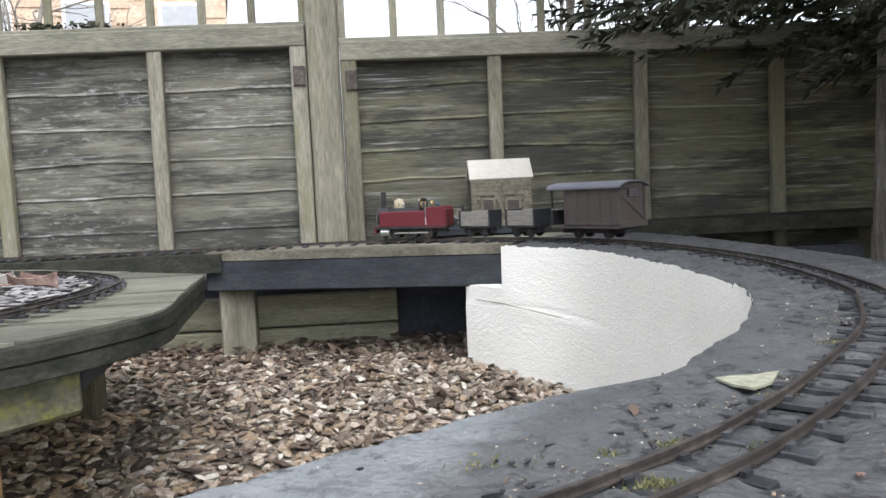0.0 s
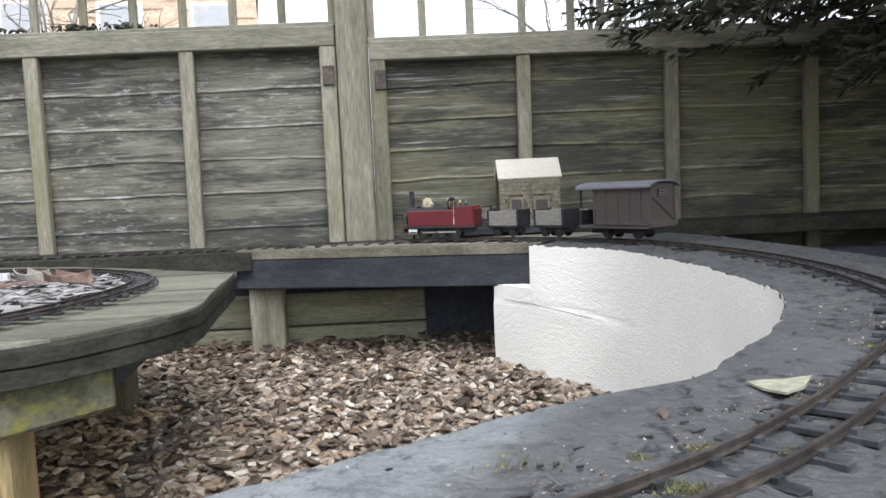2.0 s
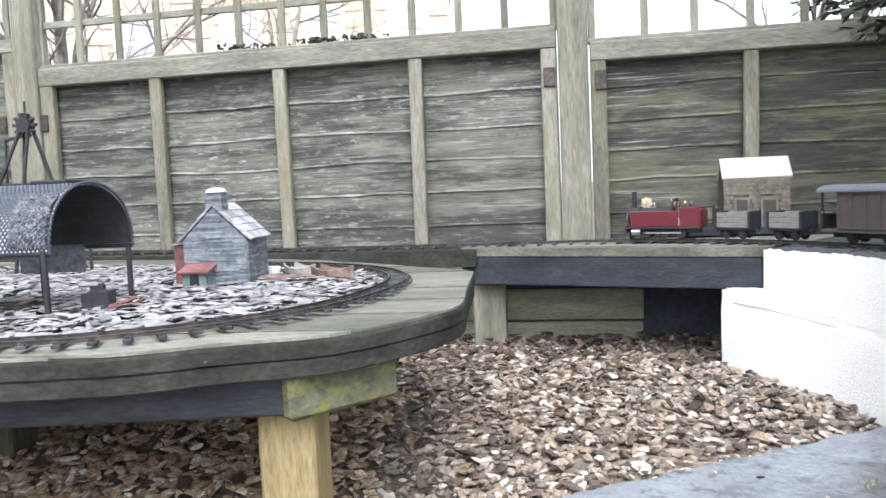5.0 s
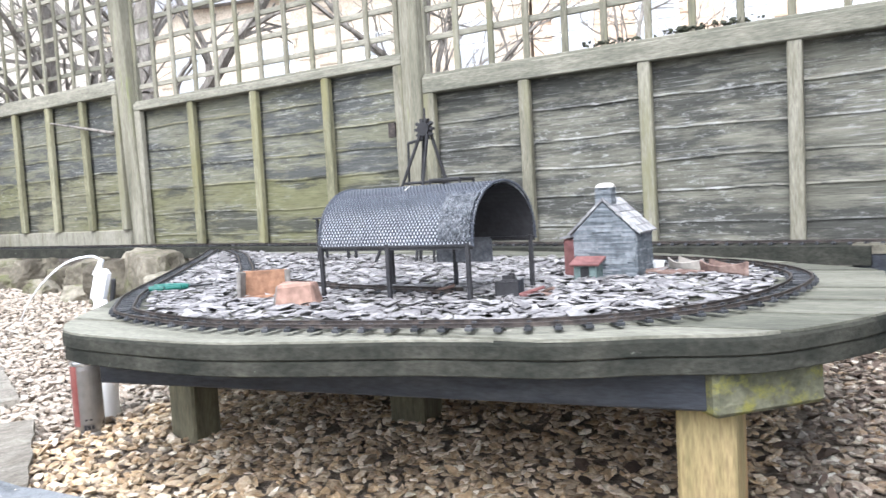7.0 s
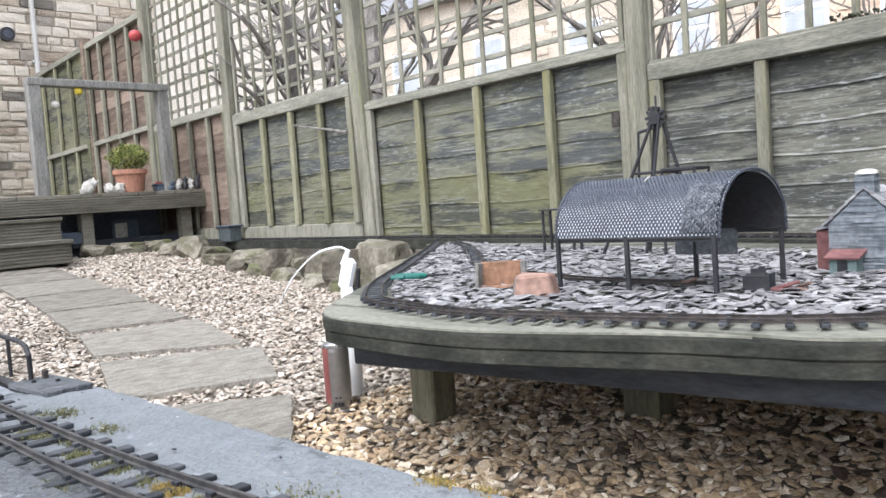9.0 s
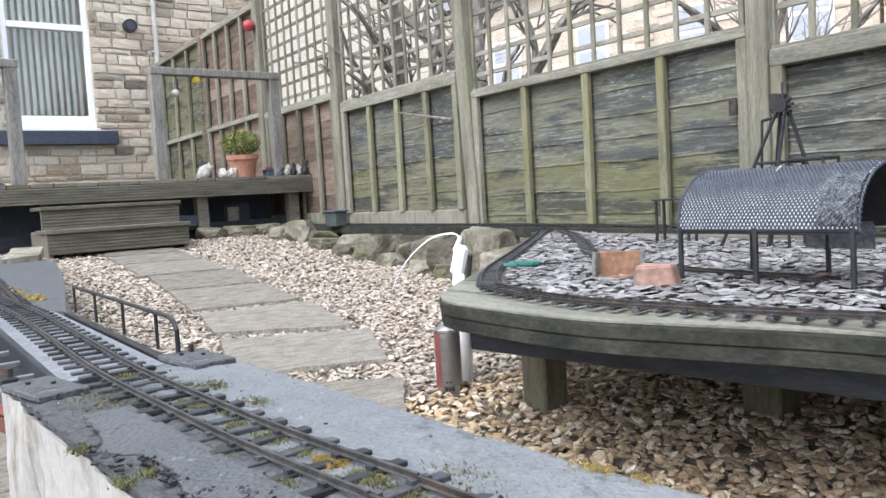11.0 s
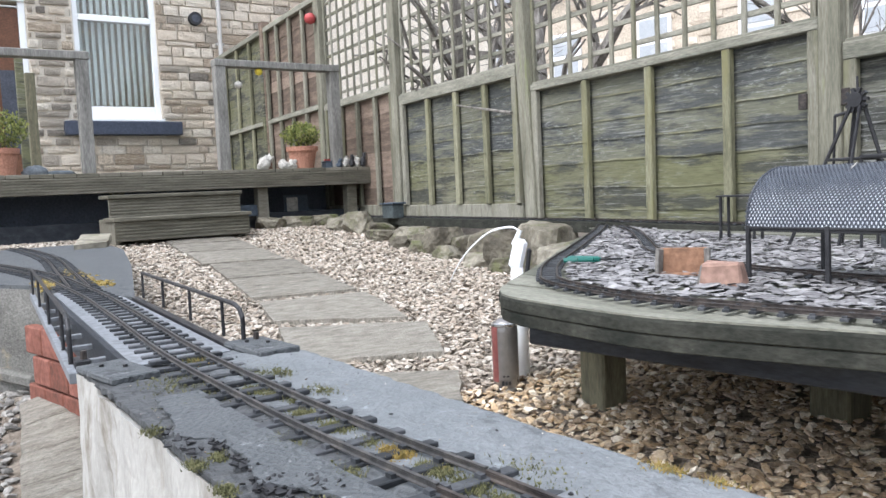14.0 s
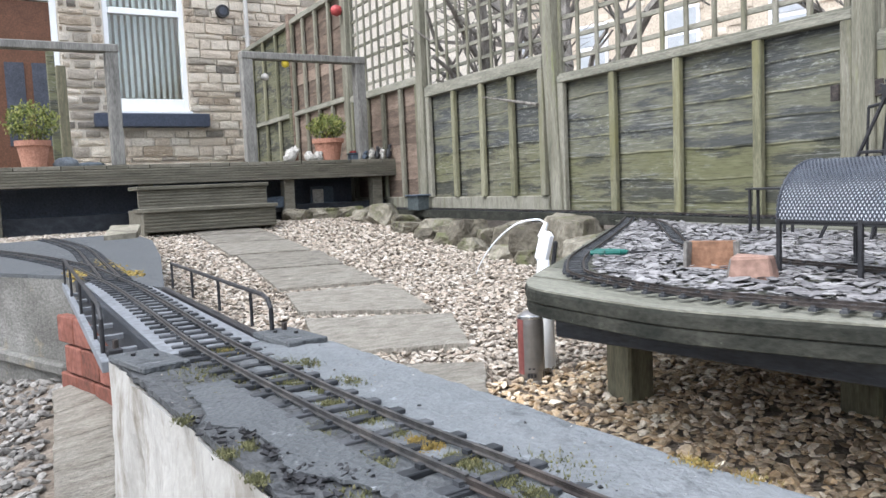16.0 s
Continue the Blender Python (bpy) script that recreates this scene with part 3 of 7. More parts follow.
for i, (a, b) in enumerate(((-8.42, -6.94), (-10.5, -8.5))):
    fence_panel(a, b, 0.55, 1.37, 1.41, [a + (b - a) * k / 4 for k in (1, 2, 3)], M_FENCE_BROWN if i == 0 else M_FENCE_GREEN, "brown lower fence panel behind the decking" if i == 0 else "dark green lower fence panel by the house", GP, boards=6)
    fence_panel(a, b, 1.43, 2.33, 2.38, [a + (b - a) * k / 4 for k in (1, 2, 3)], M_FENCE_BROWN if i == 0 else M_FENCE_GREEN, "tall brown upper fence panel with battens" if i == 0 else "dark green upper fence panel by the house wall", GP, boards=7)
fence_post(0.0, 0.094, 2.3, "thick grey-green fence post between two lap panels")
fence_post(-1.945, 0.088, 2.3, "grey fence post beside a mossy lap panel")
fence_post(-3.835, 0.10, 2.3, "leaning grey-green fence post", lean=-3.0)
fence_post(-5.45, 0.10, 2.4, "pale fence post where green panels meet brown ones")
fence_post(-6.89, 0.10, 2.6, "pale post at the end of the lattice")
fence_post(-8.46, 0.09, 2.45, "brown post between tall panels", wood=M_FENCE_BROWN)
fence_post(2.01, 0.09, 2.3, "dark fence post under the conifer")
trellis(0.06, 1.95, 1.0, 1.75, 0.158, 0.115, 1.19, "weathered trellis of thin laths on a dark panel")
trellis(2.06, 3.9, 1.0, 1.75, 0.158, 0.115, 1.19, "weathered trellis of thin laths under the conifer")
trellis(-1.90, -0.06, 1.055, 1.8, 0.153, 0.115, 1.215, "weathered trellis of thin laths above a lichen-streaked panel")
trellis(-3.78, -2.04, 1.158, 1.95, 0.165, 0.115, 1.25, "green-grey trellis above a mossy panel")
trellis(-5.38, -3.93, 1.295, 2.1, 0.145, 0.112, 1.40, "green-grey trellis in front of bare branches")
trellis(-6.82, -5.52, 1.39, 2.45, 0.145, 0.115, 1.47, "dark lattice of square openings above the brown panel", wood=M_STUD, w=0.024)

# ---- the curved garden wall and its felted top ----
INNER = [(0.40, 2.02), (0.525, 1.80), (0.56, 1.51), (0.55, 1.27), (0.52, 1.07), (0.415, 0.88), (0.322, 0.773), (0.263, 0.708), (0.174, 0.672), (0.085, 0.625), (-0.04, 0.553), (-0.2, 0.462), (-0.4, 0.382), (-0.62, 0.347), (-0.87, 0.340), (-1.1, 0.337), (-1.325, 0.335)]
OUTER = [(0.78, 2.42), (0.86, 2.05), (0.88, 1.6), (0.86, 1.25), (0.80, 0.98), (0.71, 0.76), (0.60, 0.60), (0.48, 0.47), (0.35, 0.375), (0.2, 0.29), (0.02, 0.215), (-0.18, 0.148), (-0.4, 0.108), (-0.6, 0.096), (-0.85, 0.091), (-1.1, 0.087), (-1.325, 0.083)]


def dense(pts, n):
    p = smooth_path([(x, y, 0) for x, y in pts], 0.01)
    return [p[round(i * (len(p) - 1) / (n - 1))] for i in range(n)]


def build_wall():
    n = 640
    a, b = dense(INNER, n), dense(OUTER, n)
    w = thing("garden_wall", "curved low garden wall with white textured render and a grey felted top", "garden wall", kind="structure")
    bm = bmesh.new()
    rows = []
    for i, (p, q) in enumerate(zip(a, b)):
        d = (q - p).normalized()
        row = []
        for k in range(61):      # inner face, top to bottom
            zz = DECK - 0.001 - 0.40 * k / 60 + ((0.004 * noise.noise((p.x * 110, p.y * 110, 5)) + 0.003 * noise.noise((p.x * 40, p.y * 40, 8)) + 0.002) * clamp01((p.y - 1.0) / 0.15) if k == 0 else 0)
            r = 0.0025 * noise.noise((p.x * 9, p.y * 9, zz * 9)) + 0.0006 * noise.noise((p.x * 130, p.y * 130, zz * 130))
            line = 0.250 - 0.02 * clamp01((2.0 - p.y) / 0.5) + 0.005 * noise.noise((p.y * 6, 0, 0))
            fade = clamp01((p.y - 1.64) * 8)
            r -= 0.0012 * clamp01(1 - abs(zz - line) / 0.008) * fade
            step = 0.0016 * clamp01((line - zz) / 0.020) * fade
            row.append(bm.verts.new((p.x - d.x * (r + step), p.y - d.y * (r + step), zz)))
        for k in range(15):
            zz = 0.0 - 0.01 + (DECK + 0.006) * k / 14
            r = 0.008 * noise.noise((q.x * 14, q.y * 14, zz * 14)) + 0.003 * noise.noise((q.x * 60, q.y * 60, zz * 60))
            row.append(bm.verts.new((q.x + d.x * r, q.y + d.y * r, zz)))
        for e, side in ((q, -1), (p, 1)):      # sunk bed under the felt
            row.append(bm.verts.new((e.x + side * d.x * 0.012, e.y + side * d.y * 0.012, DECK - 0.012)))
        rows.append(row)
    for A, B in zip(rows, rows[1:]):
        for k in range(78):
            f = bm.faces.new((A[k], A[(k + 1) % 78], B[(k + 1) % 78], B[k]))
            f.material_index = 1 if 60 < k < 76 else 0
    bm.faces.new(rows[0])
    bm.faces.new(rows[-1][::-1])
    face = part("rendered_face", bm, M_RENDER, w, "white painted rough render, stained on the outer side")
    face.data.materials.append(M_RENDER_STAIN)
    bm = bmesh.new()
    wear = bm.verts.layers.float.new("wear")
    rows = []
    for i, (p, q) in enumerate(zip(a, b)):
        d = q - p
        row = []
        for k in range(49):
            f = k / 48
            c = p + d * f
            e = 0.004 * noise.noise((c.x * 9, c.y * 9, 1.0)) + 0.0015 * noise.noise((c.x * 50, c.y * 50, 2.0))
            ragged = 0.0 if 0 < k < 48 else 0.006 * noise.noise((c.x * 45, c.y * 45, 3.0))
            c = c + d.normalized() * (ragged + (-0.005 if k == 48 else (-0.003 + (0.008 + 0.006 * noise.noise((p.x * 50, p.y * 50, 2))) * clamp01((p.y - 1.0) / 0.15)) if k == 0 else 0))
            sound = 0.54 - 0.17 * clamp01((c.x + 0.3) / 0.4) - 0.62 * clamp01((c.x + 0.05) / 0.35) + 0.12 * noise.noise((c.x * 14, c.y * 14, 9))
            worn = clamp01(0.5 + (f - sound) / 0.30) * (0.85 + 0.15 * clamp01((c.x + 0.4) / 0.4))
            lump = noise.noise((c.x * 55, c.y * 55, 4.0)) + 0.6 * noise.noise((c.x * 120, c.y * 120, 6.0))
            e += worn * (0.0032 * max(-0.4, lump) - 0.0006) * clamp01(abs(f - 0.5) * 60)
            v = bm.verts.new((c.x, c.y, DECK + e * (0 < k < 48)))
            v[wear] = worn
            row.append(v)
        rows.append(row)
    for A, B in zip(rows, rows[1:]):
        for k in range(48):
            bm.faces.new((A[k], A[k + 1], B[k + 1], B[k]))
    ret = bmesh.ops.extrude_face_region(bm, geom=list(bm.faces))
    for v in ret["geom"]:
        if isinstance(v, bmesh.types.BMVert):
            v.co.z -= 0.006
    part("felt_top", bm, M_FELT, w, "blue-grey roofing felt, dark and worn beside the track")
    bm = bmesh.new()
    a, b, n = Vector((0.404, 2.014)), Vector((0.330, 2.150)), 22
    out = Vector((-0.878, -0.478))
    grid = []
    for i in range(n + 1):
        row = []
        for j in range(n * 2 + 1):
            q, zz = a.lerp(b, i / n), 0.287 - 0.31 * j / (n * 2)
            r = 0.0025 * noise.noise((q.x * 9, q.y * 9, zz * 9)) + 0.0006 * noise.noise((q.x * 130, q.y * 130, zz * 130)) + 0.002 * clamp01((0.250 - zz) / 0.012)
            row.append(bm.verts.new((*(q + out * r), zz + (0.003 * noise.noise((q.x * 90, 4, 0)) if j == 0 else 0))))
        grid.append(row)
    back = [[bm.verts.new((v.co.x + 0.09, v.co.y + 0.05, v.co.z)) for v in row] for row in grid]
    for i in range(n):
        for j in range(n * 2):
            bm.faces.new((grid[i][j], grid[i + 1][j], grid[i + 1][j + 1], grid[i][j + 1]))
        bm.faces.new((grid[i][0], back[i][0], back[i + 1][0], grid[i + 1][0]))
    for j in range(n * 2):
        bm.faces.new((grid[n][j], back[n][j], back[n][j + 1], grid[n][j + 1]))
    crack = [Vector((0.331 + 0.074 * t, 2.148 - 0.134 * t, 0.254 - 0.003 * t)) + Vector((-0.0030, -0.0016, 0.0018 * noise.noise((t * 9, 0, 0)))) for t in (0.3, 0.5, 0.7, 0.85, 1.0)]
    crack += [Vector((0.405 + 0.094 * t, 2.012 - 0.21 * t, 0.251 - 0.010 * t)) + Vector((-0.0026, -0.0013, 0.002 * noise.noise((t * 9, 3, 0)))) for t in (0.15, 0.35, 0.55, 0.75, 0.95)]
    part("crack", sweep(smooth_path(crack, 0.006), [(-0.0012, -0.0009), (0.0012, -0.0009), (0.0012, 0.0009), (-0.0012, 0.0009)]), M_RENDER_STAIN, w, "thin dark crack in the render")
    part("wall_end", bm, M_RENDER, w, "lower end of the wall under the timber beam")
    return w


wall = build_wall()

# ---- timber viaduct by the fence ----
viaduct = thing("timber_viaduct", "weathered plank track bed on dark beams and posts", "viaduct", kind="structure")
part("front_plank", prism([(-0.35, 2.38), (0.43, 2.10), (0.475, 2.15), (-0.348, 2.44)], DECK - 0.025, DECK - 0.002), M_VIADUCT, viaduct, "mossy brown front plank")
part("plank", prism([(-0.347, 2.444), (0.479, 2.154), (0.72, 2.42), (0.75, 2.52), (-0.34, 2.545)], DECK - 0.02, DECK - 0.003), M_TABLE, viaduct)
part("beam", beam((-0.345, 2.399, 0.3235), (0.425, 2.123, 0.3235), 0.035, 0.082, 0.003), M_BEAM, viaduct, "dark grey painted beam")
part("beam", beam((-0.335, 2.53, 0.3235), (0.60, 2.46, 0.3235), 0.035, 0.082, 0.003), M_BEAM, viaduct)
part("post", box((0.094, 0.09, 0.28), (-0.275, 2.44, 0.143), 0.004), M_POST, viaduct)
part("post", box((0.088, 0.088, 0.33), (-0.9, 2.42, 0.2), 0.004), M_LEG, viaduct)
bank = tagged(part("plank_retaining_wall", fence_box(-0.75, 0.19, 0.150, 0.243, 0.19, 0.03), M_BANK), "mossy planks closing the space under the fence", "plank wall", kind="structure")
part("plank", fence_box(-0.75, 0.19, 0.0, 0.145, 0.193, 0.03), M_BANK, bank)
# dark sheet added where only the void under the fence lies in shade
tagged(part("dark_backing", fence_box(-0.76, 2.2, 0.0, 0.30, 0.14, 0.02), M_DARK), "dark sheet added for the shaded void behind the viaduct", "board", kind="structure")
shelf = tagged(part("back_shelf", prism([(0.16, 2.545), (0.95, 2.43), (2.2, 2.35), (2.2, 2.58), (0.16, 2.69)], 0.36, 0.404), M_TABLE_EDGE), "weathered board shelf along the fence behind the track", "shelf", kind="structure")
part("prop", box((0.09, 0.07, 0.36), (1.0, 2.5, 0.18), 0.004), M_LEG, shelf)
part("prop", box((0.09, 0.07, 0.36), (1.7, 2.46, 0.18), 0.004), M_LEG, shelf)
west = [(-0.30, 2.44), (-0.9, 2.47), (-1.5, 2.54), (-2.0, 2.6), (-3.0, 2.68), (-4.0, 2.78), (-5.0, 2.88), (-6.4, 2.98), (-8.0, 3.0)]


def bed_z(x):
    return 0.385 + 0.02 * clamp01((-0.5 - x) / 2.5)


track_bed = tagged(part("track_board", sweep(smooth_path([(x, y, bed_z(x)) for x, y in west], 0.08), [(-0.085, 0), (0.085, 0), (0.085, -0.05), (-0.085, -0.05)]), M_TABLE_EDGE), "dark board carrying the track along the fence", "track board", kind="structure")

# ---- the far abutment and the bridge opening ----
abut = thing("abutment_wall", "stained white rendered block with a grey felted top carrying two tracks", "wall", kind="structure")
AB = [(-2.056, 0.317), (-2.999, 0.518), (-4.037, 0.711), (-4.89, 0.776), (-4.581, -0.754), (-2.86, 0.04), (-2.565, 0.187), (-2.513, 0.184)]
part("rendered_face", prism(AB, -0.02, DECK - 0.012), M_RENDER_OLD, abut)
part("felt_top", prism(AB, DECK - 0.0115, DECK - 0.001), M_FELT_WORN, abut)
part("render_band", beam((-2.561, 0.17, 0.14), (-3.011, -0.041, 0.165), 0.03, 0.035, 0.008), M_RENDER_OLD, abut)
brick_me = box((0.03, 0.105, 0.062), bevel=0.003)
_b = bpy.data.meshes.new("brick")
brick_me.to_mesh(_b)
brick_me.free()
_b.materials.append(M_BRICK)
bd = Vector((0.53, 0.12, 0)).normalized()
for i in range(4):
    for j in range(5):
        q = Vector((-2.512, 0.177, 0)) + bd * (0.055 + 0.109 * j - (0.04 if i % 2 else 0))
        shared("brick", _b, abut, pose(q.x, q.y - 0.004, 0.035 + i * 0.0745, 0, 0, -90 + 12.8) @ Matrix.Diagonal((1, 1, 1.12, 1)))

# ---- the house ----
XF = -10.6
house = thing("house", "stone terraced house wall with a white window and door", "house", kind="structure")
WY0, WY1, WZ0, WZ1 = 1.70, 2.65, 1.635, 3.635
DY0, DY1, DZ1 = 0.1, 1.2, 2.95


def wall_slab(y0, y1, z0, z1, name="backing"):
    return part(name, box((0.3, y1 - y0, z1 - z0), (XF - 0.175, (y0 + y1) / 2, (z0 + z1) / 2)), M_MORTAR, house)


wall_slab(-5.0, DY0, 0, 6.0)
wall_slab(DY0, DY1, DZ1, 6.0)
wall_slab(DY1, WY0, 0, 6.0)
wall_slab(WY0, WY1, 0, WZ0)
wall_slab(WY0, WY1, WZ1, 6.0)
wall_slab(WY1, 8.0, 0, 6.0)
part("inner_wall", box((0.05, 13, 6.0), (XF - 3.0, 1.5, 3.0)), M_MORTAR, house)
part("roof", prism([(XF - 6, -5), (XF + 0.2, -5), (XF + 0.2, 8), (XF - 6, 8)], 6.0, 6.25), M_FELT, house)

# ---- the decking ----
XD = -6.35
decking = thing("decking", "raised grey timber decking with ribbed fascia boards", "decking", kind="structure")
for i in range(29):
    y1 = 3.27 - i * 0.147
    part("deck_board", box((abs(XF - 0.62 - XD), 0.142, 0.028), ((XF - 0.62 + XD) / 2, y1 - 0.0735, 0.806), 0.003), M_DECKWOOD, decking)


def ribbed(y0, y1, z0, z1, x, ribs=6):
    """A grooved board: one profile of ribs drawn out along y."""
    h = (z1 - z0) / ribs
    prof = [(x - 0.022, z0)]
    for i in range(ribs):
        a = z0 + i * h
        prof += [(x - 0.002, a), (x - 0.002, a + h * 0.2), (x + 0.005, a + h * 0.28), (x + 0.005, a + h * 0.72), (x - 0.002, a + h * 0.8)]
    prof += [(x - 0.002, z1), (x - 0.022, z1)]
    bm = bmesh.new()
    A = [bm.verts.new((px, y0, pz)) for px, pz in prof]
    B = [bm.verts.new((px, y1, pz)) for px, pz in prof]
    for i in range(len(prof)):
        k = (i + 1) % len(prof)
        bm.faces.new((A[i], A[k], B[k], B[i]))
    bm.faces.new(A)
    bm.faces.new(B[::-1])
    return bm


part("fascia", ribbed(-2.5, 3.27, 0.675, 0.79, XD), M_DECKWOOD, decking)
for y in (3.1, 2.3, 1.2, 0.2, -0.8):
    part("deck_post", box((0.09, 0.09, 0.6), (XD - 0.12, y, 0.39), 0.004), M_DECKWOOD, decking)
part("under_board", box((0.03, 6.2, 0.14), (XD - 0.2, 0.2, 0.40), 0.003), M_BEAM, decking)
part("under_back", box((0.03, 6.2, 0.8), (XD - 0.9, 0.2, 0.38)), M_UNDER, decking, "boards closing the space under the deck, tinted for haze")
steps = thing("deck_steps", "two grey ribbed timber steps up to the decking", "steps")
part("riser", ribbed(1.06, 1.98, 0.50, 0.628, -6.07), M_DECKWOOD, steps)
part("tread", box((0.32, 0.94, 0.026), (-6.20, 1.52, 0.643), 0.004), M_DECKWOOD, steps)
part("riser", ribbed(1.03, 1.94, 0.345, 0.475, -5.79), M_DECKWOOD, steps)
part("tread", box((0.32, 0.93, 0.026), (-5.92, 1.485, 0.49), 0.004), M_DECKWOOD, steps)
for y in (1.05, 1.93):
    part("side_panel", box((0.5, 0.025, 0.2), (-6.08, y, 0.39), 0.003), M_DECKWOOD, steps)

# ---- the yard table ----
TOP = [(-1.49, 0.865), (-1.40, 0.845), (-1.14, 0.84), (-0.98, 0.878), (-0.79, 0.94), (-0.615, 0.975), (-0.50, 1.03), (-0.38, 1.075), (-0.305, 1.16), (-0.25, 1.255), (-0.230, 1.335), (-0.24, 1.50), (-0.252, 1.74), (-0.256, 1.80), (-0.275, 1.825), (-0.43, 1.95), (-0.61, 2.10), (-0.8, 2.24), (-1.4, 2.40), (-2.0, 2.50), (-2.95, 2.58), (-2.832, 2.43), (-2.40, 1.90), (-1.93, 1.355), (-1.66, 1.03), (-1.56, 0.915)]
SM = [(p.x, p.y) for p in smooth_path([(x, y, 0) for x, y in TOP + TOP[:1]], 0.04)][:-1]
table = thing("yard_table", "large weathered plank table on posts carrying a slate-strewn model yard", "table")


def offset_poly(poly, d):
    c = Vector((sum(p[0] for p in poly) / len(poly), sum(p[1] for p in poly) / len(poly)))
    return [tuple((Vector(p) + (c - Vector(p)).normalized() * d)) for p in poly]


def rounded_slab(poly, z0, z1, r):
    bm = bmesh.new()
    rings = []
    for d, zz in ((r * 0.3, z1), (0.0, z1 - r * 0.6), (0.0, z0 + r * 0.3), (r * 0.3, z0)):
        rings.append([bm.verts.new((x, y, zz + (0.0015 * noise.noise((x * 20, y * 20, 0)) if d else 0))) for x, y in (offset_poly(poly, d) if d else poly)])
    for A, B in zip(rings, rings[1:]):
        for i in range(len(A)):
            j = (i + 1) % len(A)
            bm.faces.new((A[i], A[j], B[j], B[i]))
    bm.faces.new(rings[0])
    bm.faces.new(rings[-1][::-1])
    return bm


part("rim", rounded_slab(SM, TABLE - 0.030, TABLE - 0.006, 0.007), M_TABLE_EDGE, table, "dark board edge")
part("lower_rim", rounded_slab(offset_poly(SM, 0.003), TABLE - 0.054, TABLE - 0.0312, 0.004), M_TABLE_EDGE, table, "dark lower board edge")


def clip_strip(poly, y0, y1):
    """The part of a polygon between two lines of equal y."""
    def half(pl, yv, keep_above):
        out = []
        for (xa, ya), (xb, yb) in zip(pl, pl[1:] + pl[:1]):
            ia, ib = (ya >= yv) == keep_above, (yb >= yv) == keep_above
            if ia:
                out.append((xa, ya))
            if ia != ib:
                t = (yv - ya) / (yb - ya)
                out.append((xa + (xb - xa) * t, yv))
        return out
    q = half(poly, y0, True)
    return half(q, y1, False) if q else q


yv = 0.83
SMI = offset_poly(SM, 0.003)
while yv < 2.6:
    st = clip_strip(SMI, yv + 0.003, yv + 0.131)
    if len(st) > 2:
        part("plank", prism(st, TABLE - 0.0055, TABLE - 0.001 * (int(yv * 100) % 3)), M_TABLE, table)
    yv += 0.14
part("apron", beam((-1.49, 0.95, 0.304), (-0.44, 1.10, 0.304), 0.045, 0.056, 0.003), M_BEAM, table, "dark painted beam")
part("apron", beam((-1.45, 1.01, 0.303), (-2.5, 2.27, 0.303), 0.045, 0.056, 0.003), M_BEAM, table)
part("apron", beam((-0.37, 1.3, 0.303), (-0.39, 1.80, 0.303), 0.045, 0.056, 0.003), M_BEAM, table)
part("corner_block", beam((-0.452, 1.083, 0.304), (-0.333, 1.208, 0.307), 0.06, 0.068, 0.006), M_MOSSBLOCK, table, "timber block furred with yellow-green moss")
for x, y, w, mt in ((-0.455, 1.145, 0.080, M_LEG_NEW), (-1.61, 1.25, 0.078, M_LEG), (-1.21, 1.55, 0.09, M_LEG), (-2.1, 1.95, 0.09, M_LEG), (-1.3, 2.2, 0.09, M_LEG), (-0.55, 1.9, 0.09, M_LEG)):
    part("leg", box((w, w, 0.31), (x, y, 0.178), 0.005), mt, table, "pale orange-stained pine leg" if mt is M_LEG_NEW else "")

# ---- more materials ----
M_RED = mat("crimson_paint", [(0.09, 0.007, 0.013), (0.12, 0.01, 0.018)], 15.0, 0.45, 0.03, 80, spec=0.5, grain=(0.93, 1.06))
M_VAN = mat("brown_van_paint", [(0.062, 0.052, 0.049), (0.078, 0.066, 0.062)], 20.0, 0.65, 0.1, 120, grain=(0.92, 1.07))
M_VANROOF = mat("grey_van_roof", [(0.105, 0.108, 0.13), (0.133, 0.136, 0.158)], 20.0, 0.7, 0.1, 100, grain=(0.92, 1.07))
M_WAGON = mat("bleached_wagon_planks", [(0.15, 0.145, 0.135), (0.24, 0.23, 0.21)], 30.0, 0.85, 0.3, 90, (1, 5, 7))
M_BRASS = mat("polished_brass", [(0.60, 0.46, 0.22), (0.75, 0.6, 0.32)], 20.0, 0.3, 0.0, metal=0.9)
M_CHROME = mat("steel", [(0.42, 0.42, 0.42), (0.58, 0.58, 0.57)], 20.0, 0.28, 0.05, metal=0.9)
M_TERRA = mat("terracotta", [(0.35, 0.17, 0.115), (0.45, 0.235, 0.165)], 12.0, 0.85, 0.2, 80)
M_RUSTTILE = mat("rusty_orange_tile", [(0.13, 0.072, 0.045), (0.21, 0.115, 0.07), (0.29, 0.165, 0.105)], 25.0, 0.85, 0.3, 80)
M_TILEGREY = mat("grey_weathered_tile", [(0.13, 0.12, 0.11), (0.19, 0.18, 0.165), (0.25, 0.235, 0.215)], 25.0, 0.9, 0.3, 80)
M_BRICKTILE = mat("weathered_pink_brick", [(0.24, 0.15, 0.118), (0.33, 0.215, 0.17)], 20.0, 0.9, 0.4, 70)
M_LEAF = mat("clipped_shrub_leaf", [(0.06, 0.085, 0.022), (0.17, 0.20, 0.05), (0.32, 0.32, 0.10)], 8.0, 0.6, 0.0, vary=1.0, island=True)
M_NEEDLE = mat("dark_conifer_spray", [(0.018, 0.021, 0.014), (0.036, 0.040, 0.026), (0.062, 0.066, 0.045)], 6.0, 0.7, 0.0, vary=1.0, island=True)
M_BARK = mat("grey_bark", [(0.11, 0.10, 0.088), (0.20, 0.185, 0.165), (0.30, 0.28, 0.255)], 10.0, 0.95, 0.7, 60, (3, 3, 0.7), dist=0.01)
